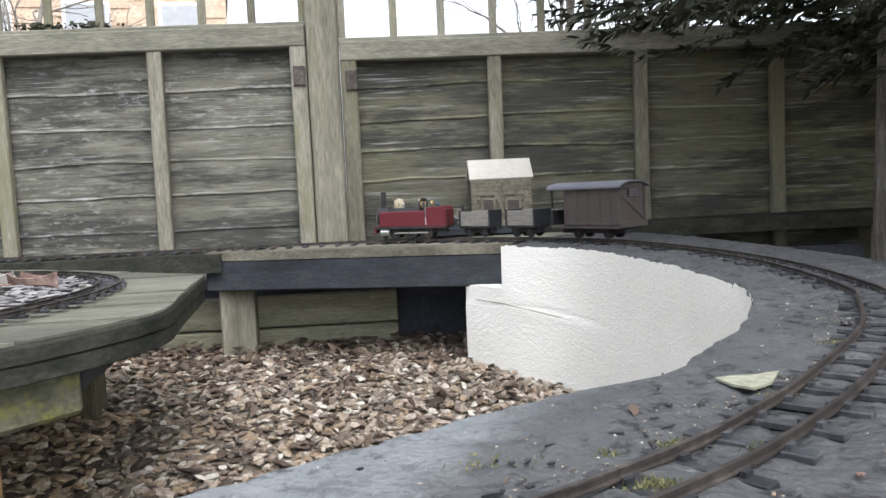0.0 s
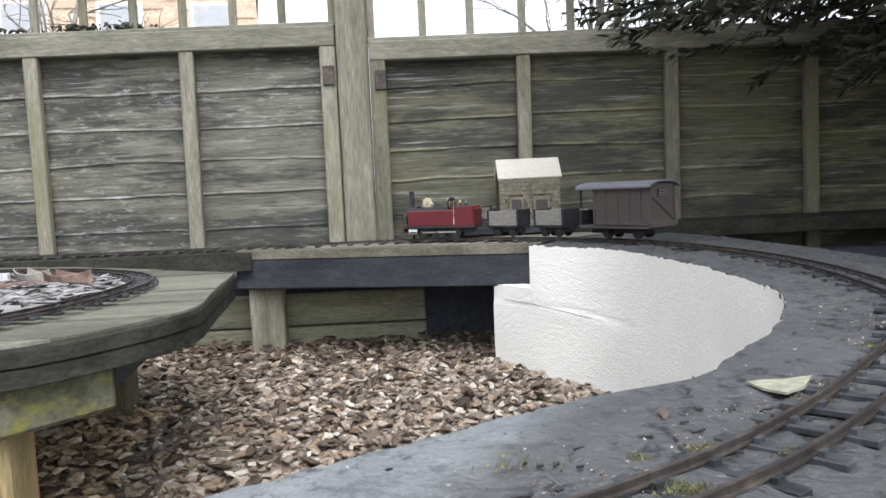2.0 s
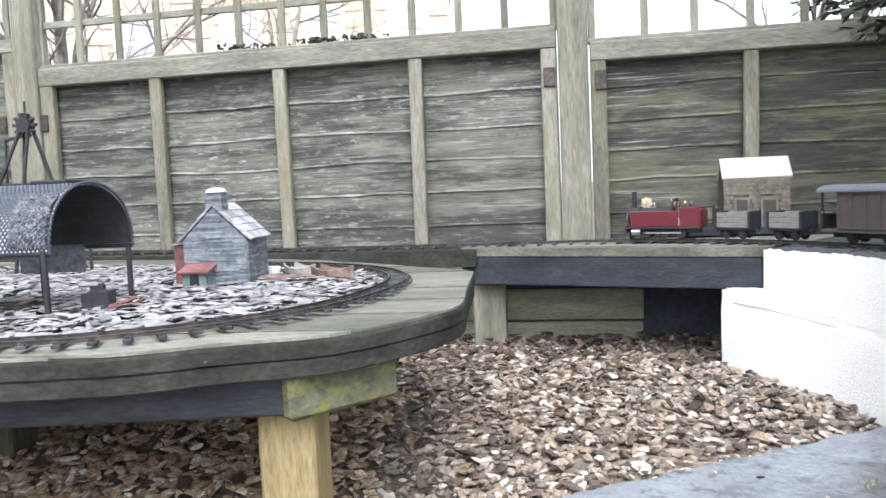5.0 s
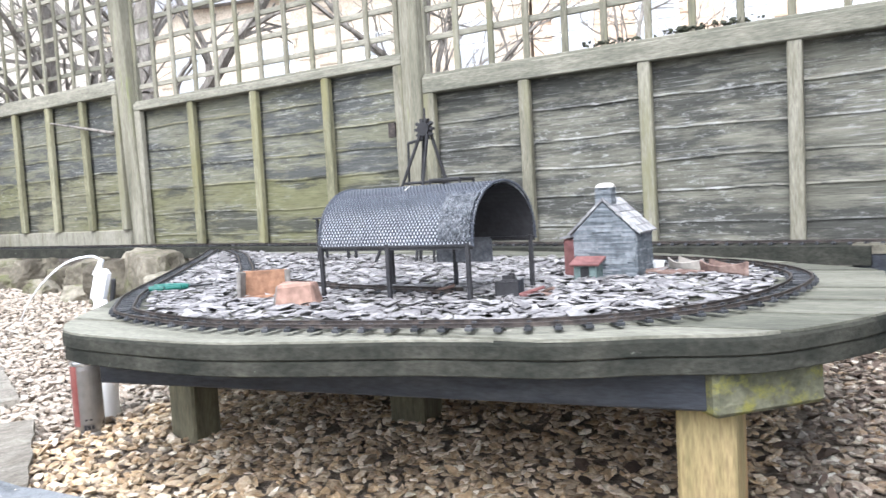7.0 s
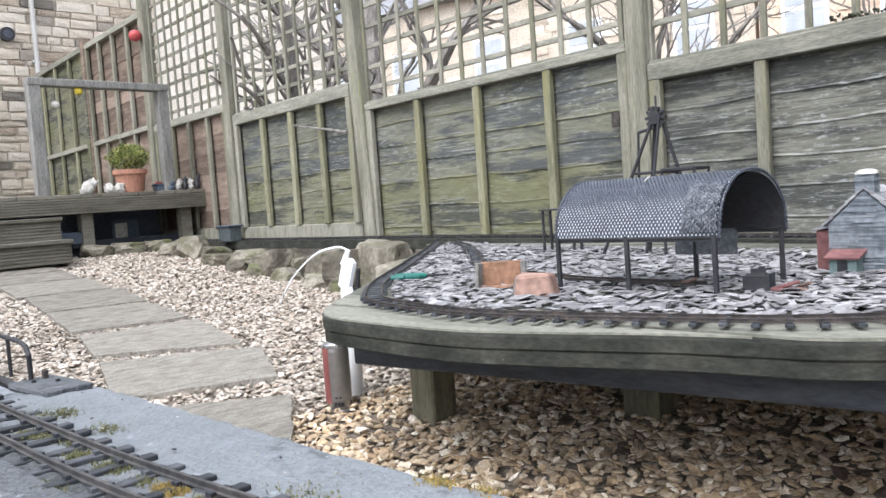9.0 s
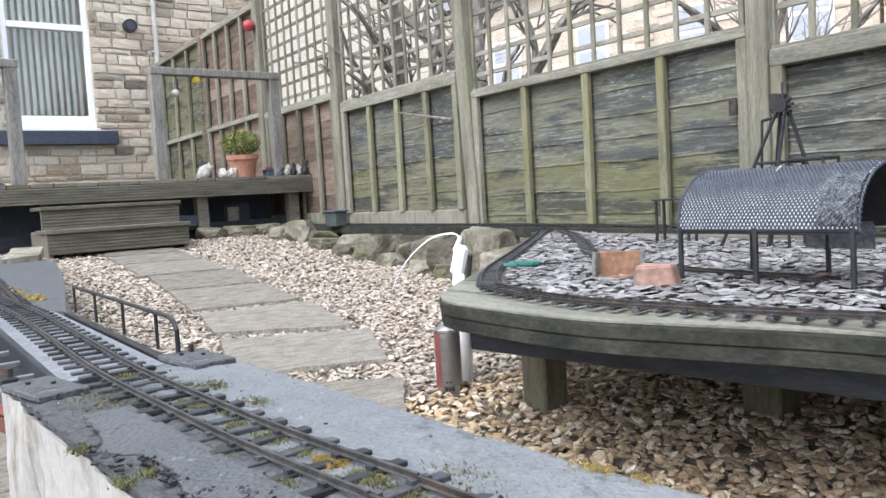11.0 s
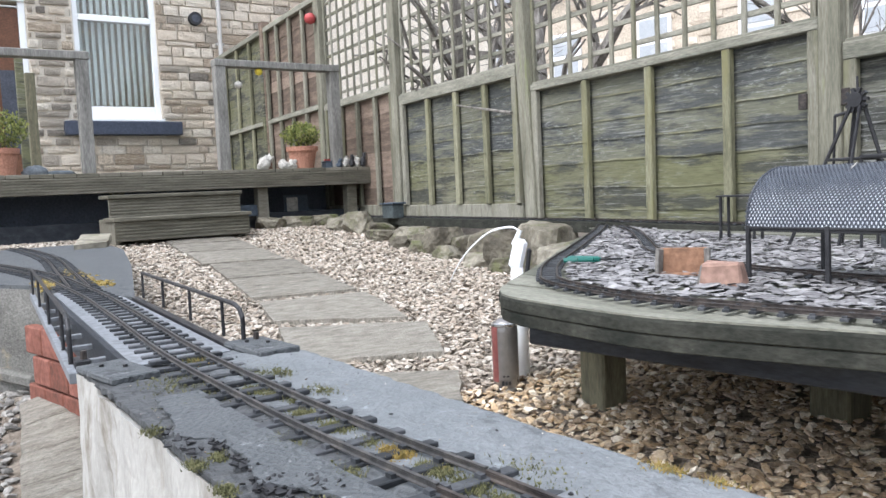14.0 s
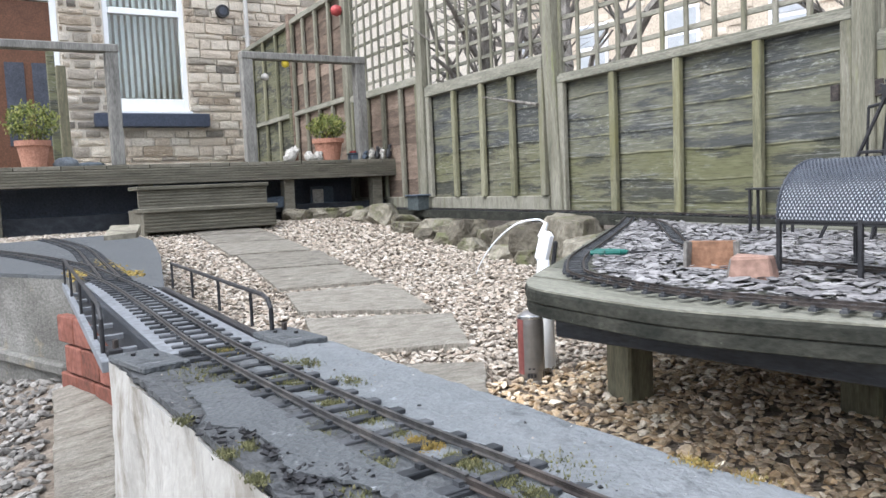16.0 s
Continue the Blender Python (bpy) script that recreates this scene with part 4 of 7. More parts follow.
M_MOSS = mat("thin_green_moss", [(0.04, 0.042, 0.022), (0.085, 0.088, 0.04), (0.14, 0.138, 0.065), (0.22, 0.205, 0.11)], 9.0, 0.95, 0.3, 120, vary=0.8, island=True)
M_MOSS_ORANGE = mat("orange_moss", [(0.12, 0.09, 0.03), (0.22, 0.155, 0.045), (0.32, 0.235, 0.075), (0.18, 0.165, 0.06)], 9.0, 0.95, 0.3, 120, vary=0.8, island=True)
M_ORNAMENT = mat("pale_stone_ornament", [(0.26, 0.25, 0.22), (0.48, 0.46, 0.42), (0.62, 0.6, 0.56)], 40.0, 0.85, 0.4, 120)
M_FIGURE = mat("mossy_cream_stone", [(0.22, 0.19, 0.12), (0.42, 0.37, 0.27), (0.58, 0.54, 0.45)], 30.0, 0.9, 0.4, 100)
M_CHIP = mat("pale_green_stone_chip", [(0.17, 0.172, 0.12), (0.25, 0.25, 0.19), (0.32, 0.318, 0.25)], 40.0, 0.9, 0.4, 120)
M_BLUEGREY = mat("blue_grey_plastic", [(0.055, 0.075, 0.10), (0.08, 0.10, 0.13)], 10.0, 0.5, 0.1)
M_GREENBOX = mat("grey_green_metal", [(0.10, 0.14, 0.14), (0.15, 0.20, 0.19)], 10.0, 0.6, 0.1)
M_HUTBOX = mat("dull_green_grey_metal", [(0.05, 0.062, 0.066), (0.085, 0.10, 0.103)], 10.0, 0.6, 0.1)
M_REDPLASTIC = mat("red_plastic", [(0.34, 0.05, 0.05), (0.42, 0.08, 0.08)], 10.0, 0.4, 0.0)
M_YELLOW = mat("yellow_plastic", [(0.7, 0.55, 0.05), (0.75, 0.6, 0.08)], 10.0, 0.4, 0.0)
M_TEAL = mat("green_handle", [(0.01, 0.09, 0.075), (0.02, 0.14, 0.11)], 10.0, 0.4, 0.0)
M_COTTAGE = mat("blue_grey_model_stone", [(0.10, 0.116, 0.13), (0.145, 0.163, 0.18), (0.205, 0.224, 0.242)], 30.0, 0.85, 0.4, 90, vary=0.55, island=True, dist=0.002)
M_COTROOF = mat("grey_model_slate", [(0.18, 0.18, 0.19), (0.34, 0.34, 0.34)], 30.0, 0.8, 0.3, 90, vary=0.6, dist=0.002)
M_HUTSTONE = mat("model_hut_stone", [(0.06, 0.054, 0.043), (0.123, 0.112, 0.085), (0.2, 0.183, 0.145)], 40.0, 0.9, 0.5, 90, vary=0.5, dist=0.002)
M_HUTROOF = mat("whitewashed_model_roof", [(0.46, 0.445, 0.40), (0.54, 0.52, 0.475)], 9.0, 0.9, 0.3, 80, grain=(0.9, 1.07), patch=(0.28, 0.22, 0.17), patch_scale=14, patch_edge=(0.66, 0.72))
M_HUTTRIM = mat("cream_model_trim", [(0.15, 0.138, 0.108), (0.21, 0.192, 0.15)], 20.0, 0.8, 0.1)
M_MODELRED = mat("red_model_roof", [(0.135, 0.058, 0.056), (0.20, 0.098, 0.094)], 30.0, 0.8, 0.2)
M_DRIFT = mat("reddish_brown_boat_wood", [(0.10, 0.065, 0.055), (0.165, 0.112, 0.094), (0.25, 0.185, 0.158)], 30.0, 0.8, 0.3)
M_PALEWOOD = mat("bleached_wood", [(0.24, 0.22, 0.195), (0.35, 0.33, 0.30)], 20.0, 0.8, 0.2)
M_MESH = mat("galvanised_mesh", [(0.10, 0.11, 0.13), (0.17, 0.18, 0.20), (0.27, 0.28, 0.30)], 70.0, 0.55, 0.2, 150, metal=0.4)
M_PATCH = mat("dull_grey_mesh", [(0.06, 0.068, 0.08), (0.11, 0.12, 0.135), (0.19, 0.20, 0.22)], 60.0, 0.5, 0.3, 150, metal=0.3)
M_SILVER = mat("pale_glint_sheet", [(0.56, 0.59, 0.63), (0.68, 0.71, 0.74)], 14.0, 0.5, 0.1, 80)
M_STRAND = mat("blue_black_mesh", [(0.025, 0.03, 0.042), (0.05, 0.058, 0.075)], 25.0, 0.4, 0.2, 150, spec=0.5)
# pale opaque colour stands in for the sky reflected in far panes
M_FARPANE = mat("pale_sky_lit_pane", [(0.36, 0.39, 0.42), (0.48, 0.5, 0.53)], 3.0, 0.25, 0.0)
M_BLIND = mat("vertical_blind_fabric", [(0.70, 0.72, 0.68), (0.8, 0.81, 0.77)], 6.0, 0.8, 0.0)
M_PERGOLA = mat("grey_pergola_timber", [(0.13, 0.125, 0.115), (0.20, 0.195, 0.18), (0.27, 0.26, 0.24)], 5.0, 0.85, 0.3, 40, (4, 4, 0.7))
M_DOOR = mat("brown_door", [(0.10, 0.045, 0.025), (0.15, 0.07, 0.04)], 8.0, 0.5, 0.1)
M_FARSTONE = mat("pale_far_stone", [(0.36, 0.30, 0.235), (0.56, 0.49, 0.40), (0.72, 0.66, 0.56)], 3.0, 0.9, 0.3, 20, vary=0.8)
M_FARBRICK = mat("orange_far_brick", [(0.56, 0.43, 0.32), (0.70, 0.57, 0.46)], 3.0, 0.9, 0.3, 20, vary=0.5)
M_FARROOF = mat("far_slate_roof", [(0.16, 0.16, 0.17), (0.25, 0.25, 0.26)], 3.0, 0.8, 0.3, 20)
M_CAN = mat("printed_steel_can", [(0.20, 0.19, 0.185), (0.33, 0.32, 0.31)], 6.0, 0.3, 0.05, metal=0.7, grain=(0.9, 1.1))
M_CANRED = mat("faded_red_label", [(0.16, 0.05, 0.045), (0.24, 0.09, 0.08)], 12.0, 0.45, 0.0)
M_FELTLIGHT = mat("pale_grey_bridge_paint", [(0.15, 0.16, 0.175), (0.21, 0.22, 0.235)], 8.0, 0.7, 0.2, 80)

# ---- railway track ----
GAUGE = 0.035
RAIL = [(-0.0025, 0.0), (0.0025, 0.0), (0.0025, 0.001), (0.0009, 0.0018), (0.0009, 0.0042), (0.0015, 0.0047), (0.0015, 0.006), (-0.0015, 0.006), (-0.0015, 0.0047), (-0.0009, 0.0042), (-0.0009, 0.0018), (-0.0025, 0.001)]


def sleeper_mesh(gauge, length):
    bm = box((0.0115, length, 0.0048), (0, 0, 0.0024), 0.0008)
    for s in (-1, 1):
        for o in (-0.0055, 0.0055):
            box((0.007, 0.0035, 0.004), (0, s * gauge / 2 + o, 0.006), 0.0, bm=bm)
    me = bpy.data.meshes.new("sleeper")
    bm.to_mesh(me)
    bm.free()
    me.materials.append(M_SLEEPER)
    return me


SLEEPER, LONG_SLEEPER, SHORT_SLEEPER = sleeper_mesh(GAUGE, 0.064), sleeper_mesh(GAUGE, 0.075), sleeper_mesh(GAUGE, 0.055)


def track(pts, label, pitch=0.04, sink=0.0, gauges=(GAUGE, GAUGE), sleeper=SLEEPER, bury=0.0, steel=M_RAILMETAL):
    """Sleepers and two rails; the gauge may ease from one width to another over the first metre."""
    t = thing("railway_track", label, "railway track", group="model railway tracks")
    path = smooth_path(pts, pitch)
    n = side_dirs(path)
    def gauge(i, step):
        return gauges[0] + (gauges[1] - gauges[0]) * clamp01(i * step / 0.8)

    for i, (p, s) in enumerate(zip(path, n)):
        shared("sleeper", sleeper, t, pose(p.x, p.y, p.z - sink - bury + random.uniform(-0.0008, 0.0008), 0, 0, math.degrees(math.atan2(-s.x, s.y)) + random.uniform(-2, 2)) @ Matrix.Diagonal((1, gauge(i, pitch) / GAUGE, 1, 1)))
    fine_path = smooth_path(pts, 0.02)
    for s in (-1, 1):
        nd = side_dirs(fine_path)
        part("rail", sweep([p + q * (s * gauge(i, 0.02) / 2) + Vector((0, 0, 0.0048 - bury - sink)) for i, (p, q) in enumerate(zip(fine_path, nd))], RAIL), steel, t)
    return t


LOOP = [(-0.70, 0.2195), (-0.6, 0.2265), (-0.5, 0.241), (-0.25, 0.300), (-0.05, 0.383), (0.062, 0.441), (0.127, 0.474), (0.162, 0.4935), (0.218, 0.5285), (0.28, 0.577), (0.341, 0.630), (0.458, 0.747), (0.52, 0.822), (0.578, 0.912), (0.632, 1.015), (0.695, 1.3), (0.70, 1.6), (0.64, 1.9), (0.5, 2.13), (0.3, 2.3), (0.1, 2.385), (-0.2, 2.42)]
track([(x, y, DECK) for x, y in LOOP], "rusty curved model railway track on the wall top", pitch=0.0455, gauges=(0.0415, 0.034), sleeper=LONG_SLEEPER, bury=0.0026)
track([(-0.2, 2.42, 0.388)] + [(x, y, bed_z(x) + 0.001) for x, y in west[:]], "dark model railway track along the fence")
M_DARKRAIL = mat("dull_dark_rail", [(0.045, 0.045, 0.047), (0.08, 0.077, 0.076), (0.13, 0.118, 0.108)], 40.0, 0.5, 0.2, 200, metal=0.5, dist=0.001)
track([(x, y, DECK + 0.001) for x, y in [(-0.7, 0.2195), (-0.8, 0.212), (-0.9, 0.207), (-1.0, 0.205), (-1.2, 0.203), (-1.35, 0.2065), (-1.5, 0.215), (-1.7, 0.2265), (-1.86, 0.2345), (-2.05, 0.243), (-2.3, 0.246), (-2.803, 0.238), (-3.574, 0.143), (-4.652, -0.075)]], "straight model railway track crossing the small bridge", pitch=0.0445, gauges=(0.0415, 0.0415), sleeper=LONG_SLEEPER, bury=0.002, steel=M_DARKRAIL)
track([(x, y, DECK) for x, y in [(-2.3, 0.25), (-2.81, 0.295), (-3.607, 0.361), (-4.332, 0.369), (-4.771, 0.352)]], "second track diverging beyond the bridge", pitch=0.042, gauges=(0.0415, 0.0415), sleeper=LONG_SLEEPER, steel=M_DARKRAIL)
TZ = TABLE + 0.004
YARD = [(-3.05, 2.71), (-2.80, 2.44), (-2.56, 2.175), (-2.32, 1.895), (-2.05, 1.58), (-1.77, 1.25), (-1.60, 1.085), (-1.46, 0.985), (-1.2, 0.925), (-1.0, 0.945), (-0.82, 0.985), (-0.65, 1.035), (-0.52, 1.13), (-0.43, 1.27), (-0.385, 1.45), (-0.39, 1.62), (-0.47, 1.78), (-0.63, 1.92), (-0.9, 2.04)]
track([(x, y, TZ) for x, y in YARD], "curved brown track round the slate yard", sleeper=SHORT_SLEEPER)
SIDING = [(-2.80, 2.54), (-2.44, 2.26), (-2.044, 1.88), (-1.73, 1.59), (-1.33, 1.39), (-0.95, 1.33)]
track([(x, y, TZ + 0.004) for x, y in SIDING], "yard siding half buried in slate under the shelter", sink=0.003)

# ---- gravel, leaves and slates ----
rng = np.random.default_rng(5)
NEARWALL = INNER[::-1] + [(0.4, 2.6), (-1.335, 2.6)]


def gravel_spots(n, x0, x1, y0, y1, lift=0.0):
    out = []
    for x, y in zip(rng.uniform(x0, x1, n), rng.uniform(y0, y1, n)):
        if x > -1.34 and not inside(x, y, NEARWALL):
            continue
        if y > 2.72 - FK * x - 0.1 or inside(x, y, AB):
            continue
        out.append((x, y, ground_z(x, y) + lift + rng.uniform(-0.004, 0.008)))
    return out


g1 = gravel_spots(24000, -1.9, 0.6, 0.3, 2.62)
g2 = gravel_spots(27000, -4.0, -1.9, 0.2, 2.9)
g3 = gravel_spots(21000, -6.4, -4.0, 0.2, 3.1)
g0 = [p for p in g1 if p[0] > -0.42 + 0.12 * noise.noise((p[1] * 4, 0, 0)) or p[1] > 1.9]
tagged(stones("gravel", g0, (0.0085, 0.0160), (0.22, 0.55), M_GRAVEL, seed=12), "dirty brown and grey flint gravel by the wall", "gravel", kind="stuff")
tagged(stones("gravel", sorted(set(g1) - set(g0)), (0.0085, 0.0170), (0.22, 0.55), M_GRAVEL_WARM, seed=13), "tan flint gravel round the table legs, coloured brighter against shade", "gravel", kind="stuff")
tagged(stones("gravel", g2, (0.0085, 0.0155), (0.22, 0.55), M_GRAVEL_FAR, seed=2), "loose tan and cream flint gravel", "gravel", kind="stuff")
tagged(stones("gravel", g3, (0.010, 0.018), (0.25, 0.6), M_GRAVEL_FAR, seed=3), "loose pale gravel towards the house", "gravel", kind="stuff")
g4 = [(x, y, ground_z(x, y) + rng.uniform(-0.004, 0.006)) for x, y in zip(rng.uniform(-4.6, -1.3, 12000), rng.uniform(-1.4, 0.3, 12000)) if not inside(x, y, AB) and not (-2.5 < x and 0 < y - 0.056 + 0.105 * (x + 1.97) < 0.13) and not (x > -1.36 and y > 0.05)]
tagged(stones("gravel", g4, (0.010, 0.018), (0.3, 0.65), M_GRAVEL_GREY, seed=4), "grey loose gravel beside the brick path", "gravel", kind="stuff")
lv = [(x, y, ground_z(x, y) + rng.uniform(0.004, 0.03)) for x, y in zip(rng.uniform(-0.75, 0.55, 700), rng.normal(2.42, 0.17, 700)) if y < 2.6 and (x < 0.36 or y < 2.0) and inside(x, y, NEARWALL)]
lv += [(x, y, ground_z(x, y) + 0.014) for x, y in zip(rng.uniform(-0.75, 0.5, 420), rng.uniform(1.1, 2.3, 420)) if inside(x, y, NEARWALL)]
tagged(stones("leaf_litter", lv, (0.008, 0.018), (0.1, 0.3), M_LEAF_LITTER, seed=6, jag=0.5), "brown dead leaves heaped under the fence", "leaves", kind="stuff")


def near_line(x, y, pts, d):
    for (ax, ay), (bx, by) in zip(pts, pts[1:]):
        t = clamp01(((x - ax) * (bx - ax) + (y - ay) * (by - ay)) / ((bx - ax) ** 2 + (by - ay) ** 2))
        if math.hypot(x - ax - t * (bx - ax), y - ay - t * (by - ay)) < d:
            return True
    return False


tie_bed = [(x, y, TABLE + 0.002) for a, b in zip(SIDING, SIDING[1:]) for x, y in [(a[0] + (b[0] - a[0]) * k / 60 + rng.normal(0, 0.012), a[1] + (b[1] - a[1]) * k / 60 + rng.normal(0, 0.012)) for k in range(60)]]
BED = YARD + [(-1.5, 2.15), (-2.4, 2.36)]
sl = []
for x, y in zip(rng.uniform(-3.0, -0.38, 21000), rng.uniform(0.9, 2.5, 21000)):
    if inside(x, y, BED) and not near_line(x, y, YARD, 0.036) and not near_line(x, y, SIDING, 0.024):
        sl.append((x, y, TABLE + rng.uniform(0.001, 0.012)))
tagged(stones("slate_chippings", sl + tie_bed, (0.008, 0.019), (0.06, 0.16), M_SLATE, seed=8, jag=0.45, tilt=0.14), "purple-grey slate chippings spread over the table", "slate chips", kind="stuff")


def moss_patch(spots, material, label):
    """Cushions of crumbs with many fine upright blades; spots are (x, y, radius, count)."""
    crumbs, verts, faces = [], [], []
    for cx, cy, r, n in spots:
        for _ in range(n * 5):
            crumbs.append((cx + rng.normal(0, r * 0.6), cy + rng.normal(0, r * 0.36), DECK + rng.uniform(-0.0008, 0.0022)))
        for _ in range(n * 9):
            p = Vector((cx + rng.normal(0, r * 0.6), cy + rng.normal(0, r * 0.36), DECK))
            a, h, w = rng.uniform(0, TAU), rng.uniform(0.0014, 0.0048), rng.uniform(0.0003, 0.0006)
            tip = p + Vector((math.cos(a) * h * 0.55, math.sin(a) * h * 0.55, h))
            b = len(verts)
            for k in range(3):
                q = Vector((math.cos(a + k * TAU / 3), math.sin(a + k * TAU / 3), 0)) * w
                verts.append(tuple(p + q))
            for k in range(3):
                q = Vector((math.cos(a + k * TAU / 3), math.sin(a + k * TAU / 3), 0)) * w * 0.3
                verts.append(tuple(tip + q))
            faces += [(b + k, b + (k + 1) % 3, b + 3 + (k + 1) % 3, b + 3 + k) for k in range(3)] + [(b + 3, b + 4, b + 5)]
    o = tagged(stones("moss", crumbs, (0.0006, 0.0014), (0.5, 1.4), material, seed=9, jag=0.5), label, "moss", kind="stuff")
    me = bpy.data.meshes.new("blades")
    me.from_pydata(verts, [], faces)
    me.materials.append(material)
    new("blades", me).parent = o


moss_patch([(-1.256, 0.207, 0.024, 26), (-1.151, 0.248, 0.03, 60), (-1.12, 0.262, 0.02, 20), (-1.059, 0.211, 0.014, 34), (-1.022, 0.217, 0.012, 26), (-0.986, 0.226, 0.010, 16), (-0.938, 0.214, 0.014, 40), (-0.93, 0.226, 0.008, 14), (-0.882, 0.217, 0.014, 52), (-0.83, 0.219, 0.010, 20), (-0.741, 0.224, 0.015, 48), (-0.701, 0.225, 0.015, 30), (-0.661, 0.226, 0.014, 28), (-0.62, 0.226, 0.014, 20), (-0.57, 0.234, 0.012, 14), (-0.875, 0.166, 0.018, 24), (-0.777, 0.172, 0.016, 26), (-0.867, 0.094, 0.010, 20), (-0.801, 0.094, 0.010, 20), (-0.874, 0.113, 0.008, 12), (-1.01, 0.264, 0.02, 10), (-1.146, 0.154, 0.05, 24), (-1.06, 0.148, 0.04, 14), (-0.98, 0.09, 0.014, 12), (-0.72, 0.14, 0.03, 16), (-0.70, 0.275, 0.03, 8), (-0.66, 0.27, 0.03, 8), (0.13, 0.475, 0.012, 20), (0.165, 0.497, 0.012, 22), (0.16, 0.545, 0.008, 3), (-0.02, 0.48, 0.012, 4), (0.10, 0.55, 0.02, 3), (0.045, 0.468, 0.012, 10), (0.20, 0.548, 0.012, 12), (0.30, 0.625, 0.010, 8), (0.43, 0.76, 0.012, 7), (0.24, 0.535, 0.008, 8)], M_MOSS, "tufts of thin green moss between the sleepers")
moss_patch([(-0.791, 0.222, 0.013, 60), (-0.745, 0.23, 0.006, 8), (-0.64, 0.345, 0.014, 12), (-0.60, 0.352, 0.012, 6), (-1.25, 0.21, 0.014, 8)], M_MOSS_ORANGE, "orange-yellow cushions of drying moss on the felt")
cushion = [(cx + rng.normal(0, rx), cy + rng.normal(0, ry), DECK + rng.uniform(-0.001, 0.003)) for cx, cy, rx, ry, n in ((-2.52, 0.210, 0.05, 0.012, 420), (-2.62, 0.222, 0.05, 0.010, 160), (-2.80, 0.315, 0.10, 0.014, 420), (-2.45, 0.325, 0.05, 0.012, 120)) for _ in range(n)]
tagged(stones("moss", cushion, (0.0025, 0.006), (0.3, 0.7), M_MOSS_ORANGE, seed=29, jag=0.5), "flat orange-yellow moss spread over the abutment felt", "moss", kind="stuff")
grit = [(x, y, DECK + 0.003) for x, y in zip(rng.uniform(-1.3, 0.75, 420), rng.uniform(0.08, 1.3, 420)) if inside(x, y, INNER + OUTER[::-1])]
tagged(stones("felt_debris", grit, (0.0008, 0.0026), (0.2, 0.6), M_BLACK, seed=10, jag=0.5), "dark flakes and crumbs on the felt", "debris", kind="stuff")
specks = [(x, y, DECK + 0.0012) for x, y in zip(rng.uniform(-1.2, 0.80, 2600), rng.uniform(0.08, 1.4, 2600)) if inside(x, y, INNER + OUTER[::-1])]
specks += [(x + rng.normal(-0.022, 0.012), y + rng.normal(0.026, 0.012), DECK + 0.0012) for x, y in LOOP[3:13] for _ in range(45)]
tagged(stones("felt_grit", specks, (0.0004, 0.0013), (0.3, 0.8), M_GRAVEL, seed=31, jag=0.5), "fine tan and grey grit scattered on the felt", "grit", kind="stuff")
# torn, curled flakes of felt along the outer edge
fv, ff = [], []
for cx, cy, sx, sy, n in ((-0.784, 0.118, 0.012, 0.006, 40), (-0.77, 0.141, 0.010, 0.006, 26), (-0.845, 0.124, 0.02, 0.005, 22), (-0.904, 0.121, 0.012, 0.004, 18), (-0.943, 0.098, 0.02, 0.004, 16), (-0.694, 0.146, 0.05, 0.012, 40), (-0.592, 0.159, 0.05, 0.014, 30)):
    for _ in range(n):
        c = Vector((rng.normal(cx, sx), rng.normal(cy, sy), DECK + 0.001))
        a, L, w, curl = rng.uniform(0, TAU), rng.uniform(0.003, 0.009), rng.uniform(0.001, 0.0034), rng.uniform(0.0, 0.35)
        d, e = Vector((math.cos(a), math.sin(a), 0)), Vector((-math.sin(a), math.cos(a), 0))
        b = len(fv)
        for k in range(4):
            q = c + d * (L * k / 3) + Vector((0, 0, curl * L * (k / 3) ** 2 * 1.4))
            ww = w * (1.0, 1.15, 0.8, 0.35)[k] * rng.uniform(0.7, 1.2)
            fv += [tuple(q - e * ww), tuple(q + e * ww), tuple(q + e * ww + Vector((0, 0, 0.0014))), tuple(q - e * ww + Vector((0, 0, 0.0014)))]
        for k in range(3):
            o = b + 4 * k
            ff += [(o + i, o + (i + 1) % 4, o + 4 + (i + 1) % 4, o + 4 + i) for i in range(4)]
        ff += [(b, b + 1, b + 2, b + 3), (b + 12, b + 13, b + 14, b + 15)]
# black slivers laid on top stand for the dark crevices along the curve
for k in range(46):
    ax, ay, bx, by = LOOP[4] + LOOP[10]
    f = rng.uniform(-0.25, 1.0)
    off = rng.normal(0.055, 0.022)
    c = Vector((ax + (bx - ax) * f - off * 0.65, ay + (by - ay) * f + off * 0.75 - 0.035 * math.sin(clamp01(f) * math.pi), DECK + 0.001))
    if 0.25 < c.x < 0.36 and 0.61 < c.y < 0.70:      # the flat stone lies here
        continue
    a = math.atan2(by - ay, bx - ax) + rng.normal(0.0, 0.35)
    d, e = Vector((math.cos(a), math.sin(a), 0)), Vector((-math.sin(a), math.cos(a), 0))
    L, w, b = rng.uniform(0.004, 0.016), rng.uniform(0.0006, 0.0016), len(fv)
    for j in range(4):
        q = c + d * (L * j / 3) + e * (0.12 * L * rng.normal())
        ww = w * (0.35, 1.0, 0.9, 0.25)[j]
        fv += [tuple(q - e * ww), tuple(q + e * ww), tuple(q + e * ww + Vector((0, 0, 0.0012))), tuple(q - e * ww + Vector((0, 0, 0.0012)))]
    for j in range(3):
        o = b + 4 * j
        ff += [(o + i, o + (i + 1) % 4, o + 4 + (i + 1) % 4, o + 4 + i) for i in range(4)]
    ff += [(b, b + 1, b + 2, b + 3), (b + 12, b + 13, b + 14, b + 15)]
me = bpy.data.meshes.new("curled_felt")
me.from_pydata(fv, [], ff)
me.materials.append(M_BLACK)
